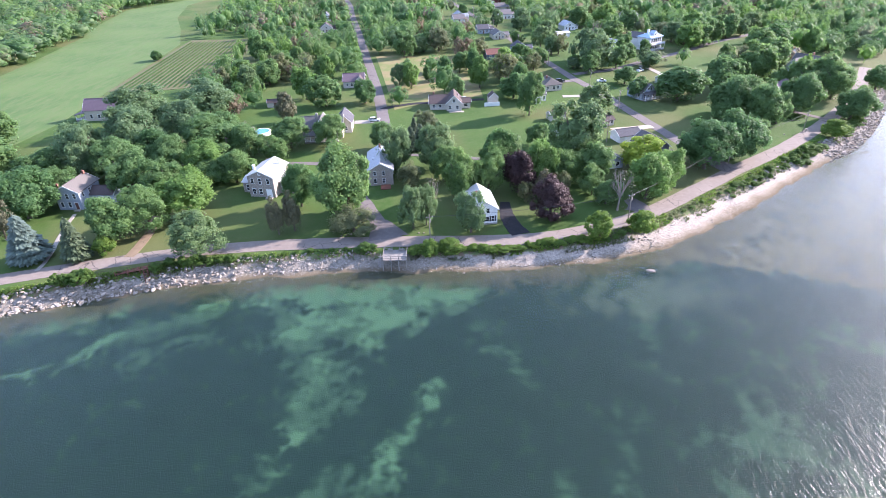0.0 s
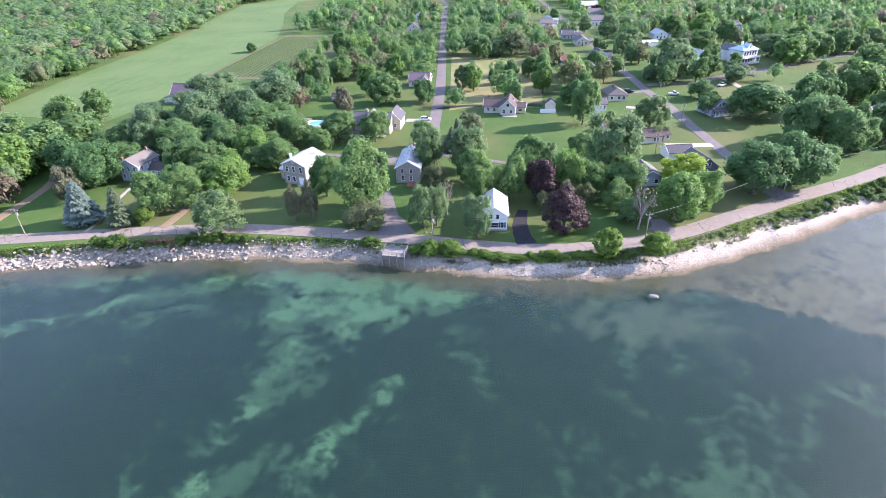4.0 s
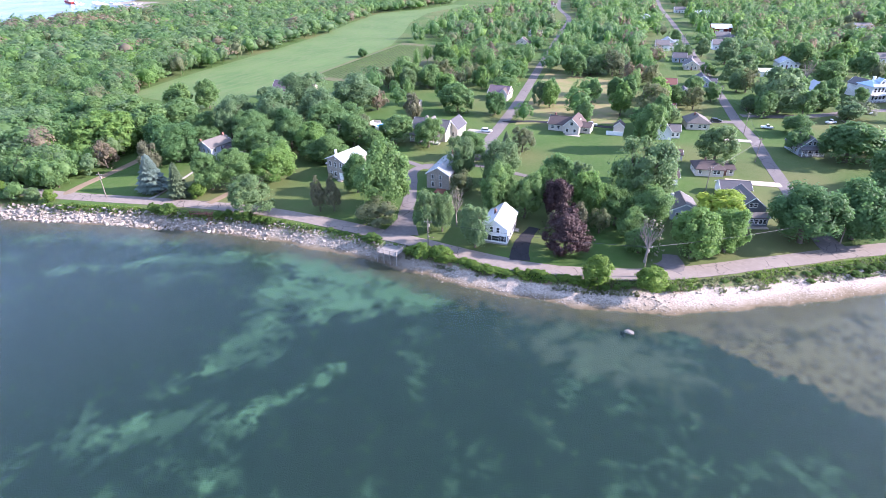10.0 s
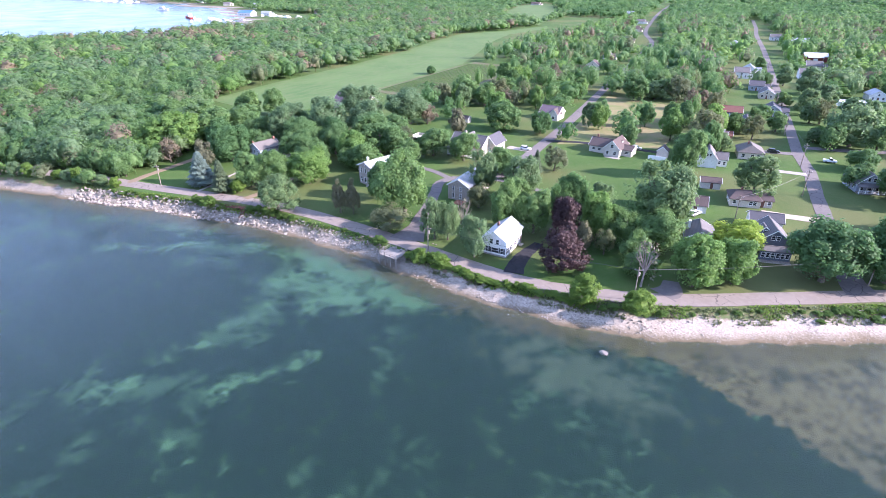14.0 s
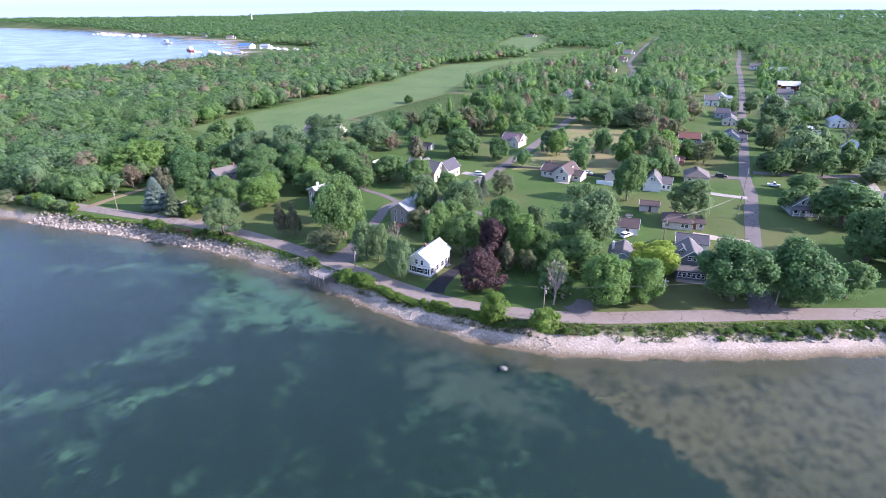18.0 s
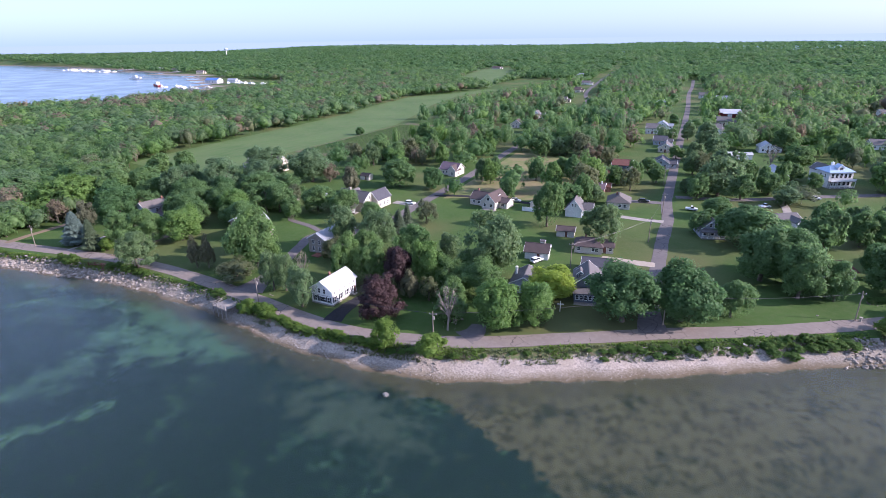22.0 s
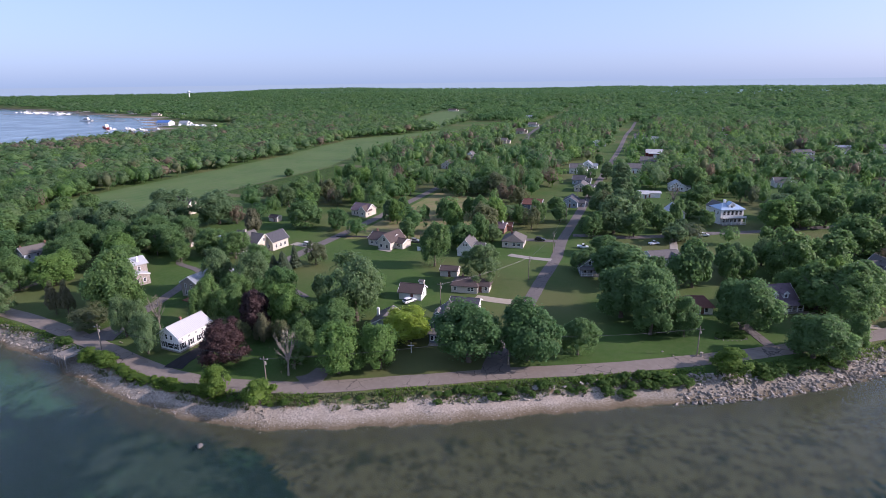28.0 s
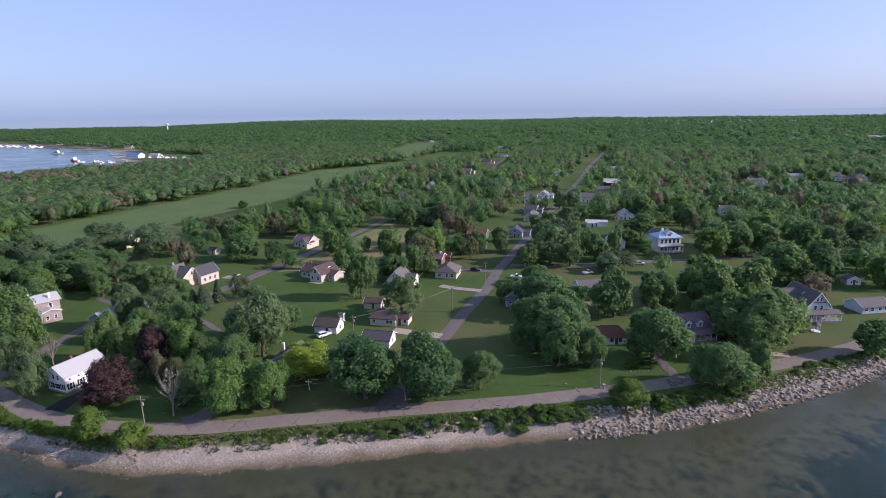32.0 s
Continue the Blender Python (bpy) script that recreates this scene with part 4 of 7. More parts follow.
tree("d", -72.1, 325.9, 12.1, 10.0)
tree("d", -66.5, 322.5, 10.3, 10.2)
tree("d", -63.2, 327.6, 13.6, 7.6)
tree("d", -48.8, 315.7, 10.4, 7.2)
tree("o", -56.0, 305.5, 9.3, 6.6)
tree("b", -45.3, 309.1, 12.0, 6.8)
tree("b", -86.0, 295.8, 10.3, 7.8)
tree("o", -91.9, 291.3, 11.9, 8.1)
tree("w", -79.4, 291.1, 12.4, 9.1)
tree("k", -87.2, 365.0, 10.1, 9.3)
tree("b", -91.5, 375.2, 10.3, 10.4)
tree("k", -93.5, 364.7, 13.8, 10.0)
tree("r", -73.4, 374.3, 11.0, 9.6)
tree("r", -62.2, 374.9, 11.2, 10.0)
tree("r", -67.7, 385.3, 12.7, 9.0)
tree("b", -41.8, 340.7, 11.6, 6.2)
tree("b", -35.1, 348.7, 11.0, 7.9)
tree("k", -42.1, 347.3, 13.6, 6.2)
tree("d", -4.7, 293.5, 12.0, 7.4)
tree("w", -8.0, 287.3, 11.7, 7.5)
tree("b", -2.3, 285.1, 12.5, 7.7)
tree("k", 14.2, 302.1, 11.1, 7.2)
tree("d", 5.9, 298.2, 8.0, 5.0)
tree("w", 16.6, 376.2, 11.7, 11.3)
tree("d", 4.6, 371.8, 11.6, 10.9)
tree("o", 13.4, 369.1, 14.6, 12.9)
tree("w", 1.5, 368.0, 9.9, 12.8)
tree("k", -8.4, 373.2, 11.2, 11.3)
tree("d", -7.1, 357.4, 14.9, 12.6)
tree("o", 36.2, 349.3, 11.3, 10.9)
tree("r", 29.2, 356.1, 10.3, 9.8)
tree("r", 24.2, 352.1, 11.4, 8.7)
tree("d", 87.8, 304.2, 11.2, 10.7)
tree("w", 94.6, 314.5, 16.6, 18.1)
tree("d", 126.1, 214.2, 15.1, 11.8)
tree("w", 20.7, 426.2, 9.4, 10.0)
tree("b", -141.7, 165.9, 13.4, 15.1)
tree("b", -139.8, 156.0, 14.8, 14.3)
tree("o", -129.4, 151.2, 8.3, 8.8)
tree("d", -133.9, 174.8, 14.5, 17.7)
tree("d", -157.2, 185.4, 13.4, 16.7)
tree("d", -167.3, 180.3, 13.3, 16.5)
tree("d", -133.6, 190.0, 13.3, 16.6)
tree("d", -151.9, 223.6, 13.1, 11.0)
tree("d", -159.3, 214.0, 12.6, 13.3)
tree("d", 124.4, 224.2, 16.5, 13.7)
tree("d", 66.5, 324.5, 9.0, 8.6)
tree("d", 50.7, 311.6, 9.5, 8.6)
tree("d", 58.5, 315.0, 12.2, 7.2)
tree("b", 43.4, 297.6, 14.9, 11.1)
tree("d", 26.5, 320.6, 9.3, 8.4)
tree("d", 22.6, 314.3, 10.5, 7.5)
tree("k", 29.6, 311.0, 12.1, 8.1)
tree("d", 17.8, 262.4, 10.4, 7.0)
tree("o", 123.4, 585.4, 11.3, 8.7)
tree("r", 113.2, 585.3, 12.3, 10.3)
tree("w", 123.2, 579.4, 12.9, 10.9)
tree("d", 146.3, 273.4, 11.6, 7.1)
tree("d", 142.7, 268.2, 12.2, 7.7)
tree("k", 147.2, 270.0, 11.1, 6.7)
tree("w", 152.6, 292.4, 10.0, 8.6)
tree("o", 160.5, 293.7, 13.0, 8.5)
tree("d", 154.5, 298.7, 13.4, 8.5)
tree("d", 166.5, 252.9, 12.8, 15.2)
tree("d", 173.1, 245.0, 14.2, 15.2)
tree("d", 176.4, 255.0, 15.8, 15.2)
tree("d", 159.0, 260.3, 9.9, 7.3)
tree("d", 166.0, 256.8, 14.2, 10.5)
tree("b", 170.8, 262.5, 14.6, 6.3)
tree("d", 163.5, 219.1, 11.9, 14.0)
tree("d", 173.0, 228.7, 9.7, 6.3)
tree("u", 146.4, 202.0, 5.8, 8.7)
tree("k", 200.9, 256.9, 10.1, 10.3)
tree("d", 191.8, 323.2, 9.3, 12.9)
tree("d", 195.8, 330.9, 12.1, 13.3)
tree("d", 188.0, 329.6, 14.0, 11.5)
tree("b", 218.4, 332.0, 13.5, 10.2)
tree("d", 171.1, 392.7, 10.0, 9.6)
tree("d", 182.0, 387.0, 12.0, 12.4)
tree("b", 180.2, 399.4, 14.4, 12.4)
tree("w", 159.4, 377.8, 11.9, 11.9)
tree("w", 163.1, 369.4, 10.8, 13.2)
tree("b", 169.3, 374.2, 13.0, 11.7)
tree("w", 209.2, 389.5, 10.7, 10.1)
tree("d", 196.9, 393.2, 12.4, 12.6)
tree("d", 195.8, 381.5, 14.6, 13.4)
tree("k", 211.9, 404.4, 9.7, 10.3)
tree("w", 224.3, 406.9, 11.6, 12.0)
tree("o", 211.9, 417.9, 14.7, 11.0)
tree("d", 110.9, 330.2, 12.0, 6.5)
tree("d", 117.4, 340.5, 12.6, 6.9)
tree("d", 105.0, 338.8, 12.1, 6.9)
tree("d", 103.8, 311.9, 11.7, 9.5)
tree("d", 121.7, 359.3, 8.7, 8.9)
tree("w", 120.6, 310.9, 8.0, 10.6)
tree("d", 132.5, 261.8, 12.4, 7.3)
tree("w", 143.9, 282.9, 10.2, 7.0)
tree("d", 157.7, 276.3, 13.3, 9.7)
tree("c", -1.7, 208.2, 6.9, 5.1)
tree("k", 42.9, 263.3, 10.9, 12.2)
tree("d", 47.3, 273.8, 13.1, 8.1)
tree("o", 82.7, 352.0, 11.9, 9.6)
tree("w", 73.5, 432.0, 15.5, 13.0)
tree("b", 30.0, 283.2, 14.3, 9.2)
tree("w", 82.4, 390.1, 13.1, 12.6)
tree("d", 115.4, 439.4, 14.5, 15.8)
tree("b", 135.9, 446.4, 14.4, 15.1)
tree("d", 142.8, 412.2, 15.4, 12.3)

# ---- houses ----
_win = {}
FOOTPRINTS = []
SHUTTER = plain("dark_shutter", (0.03, 0.035, 0.045), 0.6, var=0.15)
DOOR_PAINT = plain("door_paint", (0.14, 0.06, 0.045), 0.55, var=0.15)


def window_meshes(w, h):
    key = (round(w, 2), round(h, 2))
    if key not in _win:
        t = 0.09
        bm = bmesh.new()
        box(bm, -w / 2 - t, -0.07, -t, -w / 2, 0.02, h + t)
        box(bm, w / 2, -0.07, -t, w / 2 + t, 0.02, h + t)
        box(bm, -w / 2, -0.07, h, w / 2, 0.02, h + t)
        box(bm, -w / 2 - 0.04, -0.12, -t, w / 2 + 0.04, 0.02, 0)
        box(bm, -w / 2, -0.05, h * 0.5 - 0.03, w / 2, 0.0, h * 0.5 + 0.03)
        a = bpy.data.meshes.new("window")
        bm.to_mesh(a)
        bm.free()
        a.materials.append(WHITE_TRIM)
        bm = bmesh.new()
        box(bm, -w / 2, -0.025, 0, w / 2, 0.01, h)
        b = bpy.data.meshes.new("pane")
        bm.to_mesh(b)
        bm.free()
        b.materials.append(GLASS)
        bm = bmesh.new()
        box(bm, -0.2, -0.06, -0.03, 0.2, 0.01, h + 0.03)
        for k in range(5):
            box(bm, -0.16, -0.075, 0.05 + k * h / 5, 0.16, -0.06, 0.05 + (k + 0.6) * h / 5)
        c = bpy.data.meshes.new("shutter")
        bm.to_mesh(c)
        bm.free()
        c.materials.append(SHUTTER)
        _win[key] = (a, b, c)
    return _win[key]


class House:
    """A house: its front looks along -y of its own frame, whose origin lies at the middle of the front wall's foot."""

    def __init__(self, name, label, x, y, turn, category="house", group=""):
        self.at = pose(x, y, GROUND_Z - 0.05 + float(hills(np.array(x), np.array(y))), 0, 0, turn)
        self.ob = empty(name, self.at, label, category, group)
        self.spot = (x, y)
        FOOTPRINTS.append((x - math.sin(radians(turn)) * 5, y + math.cos(radians(turn)) * 5, 8.5))

    def block(self, x0, x1, y0, y1, eave, rise, ridge, wall, roof, over=0.4, z0=-0.4, hip=0.0):
        """Walls with gables under a roof of two (or, hipped, four) slopes; ridge along "x" or "y"."""
        cx, cy = (x0 + x1) / 2, (y0 + y1) / 2
        w, d = (x1 - x0, y1 - y0) if ridge == "y" else (y1 - y0, x1 - x0)
        turn = pose(cx, cy, 0, 0, 0, 0 if ridge == "y" else 90)
        bm = bmesh.new()
        top = [(-w / 2, z0), (w / 2, z0), (w / 2, eave)] + ([(0, eave + rise)] if not hip else []) + [(-w / 2, eave)]
        prism(bm, top, -d / 2, d / 2)
        part("wall", bm, wall, self.ob).matrix_basis = turn
        bm = bmesh.new()
        th, ov = 0.16, over
        k = rise / (w / 2)
        ex, ez = w / 2 + ov, eave - k * ov
        hx = hip * d / 2
        def slab(vs):
            lo = [bm.verts.new(v) for v in vs]
            hi = [bm.verts.new((v[0], v[1], v[2] + th)) for v in vs]
            bm.faces.new(lo[::-1])
            bm.faces.new(hi)
            n = len(vs)
            for i in range(n):
                bm.faces.new((lo[i], lo[(i + 1) % n], hi[(i + 1) % n], hi[i]))
        yr = d / 2 + ov - hx
        rz = eave + rise + 0.02
        ez += 0.02
        slab([(ex, -d / 2 - ov, ez), (ex, d / 2 + ov, ez), (0, yr, rz), (0, -yr, rz)])
        slab([(-ex, d / 2 + ov, ez), (-ex, -d / 2 - ov, ez), (0, -yr, rz), (0, yr, rz)])
        if hip:
            slab([(-ex, -d / 2 - ov, ez), (ex, -d / 2 - ov, ez), (0, -yr, rz)])
            slab([(ex, d / 2 + ov, ez), (-ex, d / 2 + ov, ez), (0, yr, rz)])
        ro = part("roof", bm, roof, self.ob)
        ro.matrix_basis = turn
        bm = bmesh.new()
        box(bm, -0.14, -yr, rz + th - 0.03, 0.14, yr, rz + th + 0.04)
        part("ridge_cap", bm, roof, ro)
        if not hip:
            for s in (-1, 1):
                bm = bmesh.new()
                yy = s * (d / 2 + ov)
                prism(bm, [(-ex, ez - 0.1), (0, rz - 0.1), (ex, ez - 0.1), (ex, ez + 0.18), (0, rz + 0.18), (-ex, ez + 0.18)][::-1], yy - 0.03, yy + 0.03)
                part("bargeboard", bm, WHITE_TRIM, ro)
        self.last = (x0, x1, y0, y1)
        return self

    def _side(self, side, u, z, out=0.0):
        x0, x1, y0, y1 = self.last
        if side == "S":
            return pose((x0 + x1) / 2 + u, y0 - out, z)
        if side == "N":
            return pose((x0 + x1) / 2 + u, y1 + out, z, 0, 0, 180)
        if side == "E":
            return pose(x1 + out, (y0 + y1) / 2 + u, z, 0, 0, 90)
        return pose(x0 - out, (y0 + y1) / 2 + u, z, 0, 0, -90)

    def windows(self, side, us, z, w=0.9, h=1.3, shutters=False):
        a, b, c = window_meshes(w, h)
        for u in us:
            win = share("window", a, self.ob, self._side(side, u, z))
            share("pane", b, win)
            if shutters:
                for s in (-1, 1):
                    share("shutter", c, win, pose(s * (w / 2 + 0.32), 0, 0), "dark louvred shutter")
        return self

    def door(self, side, u, w=0.95, h=2.05, z=0.1, material=None):
        bm = bmesh.new()
        box(bm, -w / 2, -0.05, 0, w / 2, 0.01, h)
        for k in (0.15, 1.1):
            box(bm, -w / 2 + 0.15, -0.065, k, w / 2 - 0.15, -0.05, k + 0.75)
        d = part("door", bm, material or DOOR_PAINT, self.ob)
        d.matrix_basis = self._side(side, u, z)
        bm = bmesh.new()
        box(bm, -w / 2 - 0.1, -0.08, 0, -w / 2, 0.01, h + 0.1)
        box(bm, w / 2, -0.08, 0, w / 2 + 0.1, 0.01, h + 0.1)
        box(bm, -w / 2, -0.08, h, w / 2, 0.01, h + 0.1)
        part("door_frame", bm, WHITE_TRIM, d)
        bm = bmesh.new()
        box(bm, w / 2 - 0.16, -0.11, 0.95, w / 2 - 0.08, -0.065, 1.05)
        part("door_handle", bm, DARK_METAL, d)
        return self

    def chimney(self, x, y, z0, z1, s=0.6, material=None):
        bm = bmesh.new()
        box(bm, x - s / 2, y - s / 2, z0, x + s / 2, y + s / 2, z1)
        box(bm, x - s / 2 - 0.06, y - s / 2 - 0.06, z1, x + s / 2 + 0.06, y + s / 2 + 0.06, z1 + 0.12)
        box(bm, x - s / 5, y - s / 5, z1 + 0.12, x + s / 5, y + s / 5, z1 + 0.35)
        part("chimney", bm, material or CHIMNEY_BRICK, self.ob)
        return self

    def porch(self, x0, x1, y0, y1, zf, zr, roof, posts=5, drop=0.7, rail=True, high="N"):
        """A floor, posts, a rail and a lean-to roof falling away from the house."""
        bm = bmesh.new()
        box(bm, x0, y0, -0.3, x1, y1, zf)
        part("porch_floor", bm, DECK_WOOD, self.ob)
        bm = bmesh.new()
        o = 0.35
        zs = {"N": (zr, zr, zr + drop, zr + drop), "S": (zr + drop, zr + drop, zr, zr), "E": (zr, zr + drop, zr + drop, zr), "W": (zr + drop, zr, zr, zr + drop)}[high]
        pts = [(x0 - o, y0 - o), (x1 + o, y0 - o), (x1 + o, y1), (x0 - o, y1)]
        lo = [bm.verts.new((p[0], p[1], z)) for p, z in zip(pts, zs)]
        hi = [bm.verts.new((p[0], p[1], z + 0.16)) for p, z in zip(pts, zs)]
        bm.faces.new(lo[::-1])
        bm.faces.new(hi)
        for i in range(4):
            bm.faces.new((lo[i], lo[(i + 1) % 4], hi[(i + 1) % 4], hi[i]))
        part("porch_roof", bm, roof, self.ob)
        for i in range(posts):
            x = x0 + 0.15 + (x1 - x0 - 0.3) * i / max(1, posts - 1)
            bm = bmesh.new()
            box(bm, x - 0.08, y0 + 0.06, zf, x + 0.08, y0 + 0.22, zr + 0.03)
            box(bm, x - 0.13, y0 + 0.01, zf, x + 0.13, y0 + 0.27, zf + 0.12)
            box(bm, x - 0.13, y0 + 0.01, zr - 0.14, x + 0.13, y0 + 0.27, zr)
            part("porch_post", bm, WHITE_TRIM, self.ob)
        if rail:
            bm = bmesh.new()
            box(bm, x0 + 0.1, y0 + 0.1, zf + 0.85, x1 - 0.1, y0 + 0.18, zf + 0.93)
            box(bm, x0 + 0.1, y0 + 0.1, zf + 0.12, x1 - 0.1, y0 + 0.18, zf + 0.18)
            n = int((x1 - x0) / 0.3)
            for i in range(n):
                x = x0 + 0.2 + (x1 - x0 - 0.4) * i / n
                box(bm, x - 0.025, y0 + 0.115, zf + 0.18, x + 0.025, y0 + 0.165, zf + 0.85)
            part("porch_rail", bm, WHITE_TRIM, self.ob)
        return self

    def dormer(self, x, y, z, w, h, deep, wall, roof, win=True):
        """A small gabled dormer that looks along -y."""
        keep = self.last
        self.block(x - w / 2, x + w / 2, y, y + deep, z + h, w * 0.42, "y", wall, roof, 0.2, z)
        if win:
            self.windows("S", (0,), z + 0.35, w * 0.45, h - 0.5)
        self.last = keep
        return self

    def slab(self, name, x0, x1, y0, y1, z0, z1, material, label=""):
        bm = bmesh.new()
        box(bm, x0, y0, z0, x1, y1, z1)
        part(name, bm, material, self.ob, label)
        return self


# white farmhouse by the shore road
h = House("house", "white clapboard farmhouse with pale metal roof and dark shutters", 17.9, 147.3, 5)
h.slab("foundation", -3.45, 3.45, -0.05, 10.85, -0.4, 0.45, CONCRETE)
h.block(-3.4, 3.4, 0, 10.8, 4.5, 2.2, "y", WHITE_SIDING, METAL_WHITE)
h.windows("S", (-2.0, 2.2), 0.95, 0.7, 1.5, True).windows("S", (0.3,), 0.95, 1.9, 1.35, True).windows("S", (-0.75, 0.95), 3.35, 0.75, 1.3)
h.windows("E", (-4.2, -1.6, 1.2, 3.6), 0.95, 0.75, 1.5, True).windows("W", (-3.5, 0.5, 3.5), 0.95, 0.75, 1.5)
h.windows("E", (-4.2, -2.0, 0.2, 2.4, 4.2), 3.3, 0.6, 0.5).windows("N", (-1.2, 1.2), 3.3, 0.75, 1.2)
h.chimney(-1.1, 5.2, 5.3, 7.1, 0.5)
h.slab("front_step", 3.4, 4.6, 8.2, 9.6, -0.1, 0.4, CONCRETE).door("E", 4.6)

# two-storey stone house with arched-look windows
h = House("house", "two-storey grey stone house with white metal roof and low wings", -44.2, 169.6, -12)
h.block(-3.9, 3.9, 0, 10.5, 6.5, 1.7, "y", STONE_WALL, METAL_WHITE, 0.5)
h.windows("S", (-2.5, -0.2, 2.3), 4.2, 0.85, 1.6).windows("S", (-2.4, -0.4), 1.0, 0.9, 1.6).windows("S", (0,), 6.9, 0.6, 0.6).windows("W", (-3, 0, 3), 4.2, 0.85, 1.5).windows("E", (2.5,), 4.2, 0.85, 1.5)
h.door("S", 2.2, 1.5, 2.2, 0.3, WHITE_TRIM).slab("front_step", 1.2, 3.3, -1.3, 0, -0.1, 0.35, CONCRETE)
h.block(-7.2, -3.85, 2.6, 8.5, 3.2, 0.9, "x", STONE_WALL, METAL_WHITE, 0.3).windows("S", (-0.2,), 0.8, 0.9, 1.7)
h.block(3.85, 7.8, 3.5, 9.5, 3.6, 0.9, "x", STONE_WALL, METAL_WHITE, 0.3).windows("S", (-0.8, 0.9), 1.2, 0.9, 1.4).windows("E", (-1.2, 1.2), 1.2, 0.8, 1.3)
h.chimney(-3.2, 3.5, 6.5, 8.3, 0.6, WHITE_TRIM).chimney(2.6, 8.0, 6.8, 8.8, 0.6, WHITE_TRIM)

# long stone house with grey metal roof
h = House("house", "long stone house with grey seamed metal roof", -10.2, 174.8, 4)
h.block(-3.7, 3.7, 0, 15.5, 4.9, 2.1, "y", STONE_WALL, METAL_GREY, 0.35)
h.windows("S", (-1.7, 0.9), 3.3, 0.75, 1.2).windows("S", (-1.7, 0.9), 0.8, 0.75, 1.4).windows("W", (-5, -2, 1, 4), 2.6, 0.8, 1.2).windows("E", (-5, -1, 3), 2.6, 0.8, 1.2)
h.slab("wooden_terrace", -0.2, 2.8, -3.4, -0.05, -0.1, 0.25, RED_WOOD, "red-brown timber terrace")
h.slab("skylight", -2.2, -1.3, 6, 7.2, 5.9, 6.25, METAL_WHITE)
h.block(-5.2, -3.65, 9, 13, 2.4, 0.4, "x", STONE_WALL, SHINGLE_GREY, 0.2)
h.chimney(0.2, 13.5, 6.6, 8.0, 0.6)

# blue-grey house under the maples
h = House("house", "blue-grey two-storey clapboard house with tan roof and rear wing", -97.2, 166.0, -5)
h.block(-3.5, 3.5, 0, 9.5, 5.4, 1.9, "y", GREY_SIDING, SHINGLE_TAN, 0.4)
h.windows("S", (-2.2, 0, 2.1), 3.5, 0.8, 1.4).windows("S", (-2.2, 0), 0.9, 0.8, 1.5).door("S", 2.0, 1.0, 2.1, 0.2).windows("E", (-3, 0), 3.5, 0.8, 1.3).windows("W", (-3, 0, 3), 3.5, 0.8, 1.3)
h.slab("front_step", 1.2, 2.8, -1.2, 0, -0.1, 0.25, CONCRETE)
h.block(3.45, 10.5, 4.0, 9.0, 3.0, 1.6, "x", GREY_SIDING, SHINGLE_BROWN, 0.3).windows("S", (-2, 0, 2), 1.0, 0.8, 1.3).windows("E", (-1, 1), 1.0, 0.8, 1.3)
h.chimney(0.2, 9.0, 6.6, 8.1, 0.6).chimney(-2.8, 1.5, 5.6, 7.2, 0.5).chimney(8.0, 7.0, 4.0, 5.3, 0.5)

# large house with glazed gable and porch
h = House("house", "tan house with grey roof, glazed front gable and railed porch", -34.0, 216.6, 1)
h.block(-7.2, 7.2, 2.0, 10.5, 4.2, 3.2, "x", TAN_SIDING, SHINGLE_GREY, 0.5)
h.windows("E", (-2, 2), 1.0, 0.9, 1.5).windows("E", (0,), 4.6, 1.0, 1.3).windows("W", (-2, 2), 1.0, 0.9, 1.4)
h.block(-3.0, 3.0, 0.0, 8.0, 4.4, 3.6, "y", CREAM_SIDING, SHINGLE_GREY, 0.5).windows("S", (-1.1, 1.1), 1.0, 1.4, 1.6).windows("S", (-0.65, 0.65), 4.3, 0.9, 1.6)
h.porch(-6.0, 6.0, -2.4, 0.0, 0.5, 2.7, SHINGLE_GREY, 7, 0.9)
h.block(4.0, 10.0, 8.0, 17.0, 4.0, 3.0, "y", CREAM_SIDING, SHINGLE_DARK, 0.45).windows("S", (-1, 1), 1.0, 0.9, 1.4).windows("E", (-2.5, 0, 2.5), 1.0, 1.0, 1.4).windows("N", (0,), 4.3, 0.9, 1.2)
h.chimney(-1.8, 5.0, 6.5, 8.6, 0.9, CONCRETE)

# beige house in the open lot
h = House("house", "beige house with brown shingle roof and front gable", 13.4, 249.0, -2)
h.block(-7.6, 4.0, 1.0, 9.0, 2.8, 2.3, "x", CREAM_SIDING, SHINGLE_BROWN, 0.45).windows("S", (-4, -1.5), 1.0, 1.1, 1.1).windows("W", (-2, 2), 1.0, 0.9, 1.1)
h.block(-0.6, 5.6, -1.4, 9.0, 3.4, 2.9, "y", CREAM_SIDING, SHINGLE_BROWN, 0.45).windows("S", (-1.6, 1.4), 0.9, 1.0, 1.3).windows("S", (0,), 3.6, 1.2, 1.3)
h.block(5.5, 9.4, 2.0, 8.0, 2.6, 1.2, "x", CREAM_SIDING, SHINGLE_BROWN, 0.4).windows("S", (0,), 1.0, 1.6, 1.1)
h.slab("patio", 0.5, 6.5, -3.6, -1.4, -0.1, 0.12, CONCRETE).chimney(-6.0, 5.5, 4.6, 6.1, 0.6)

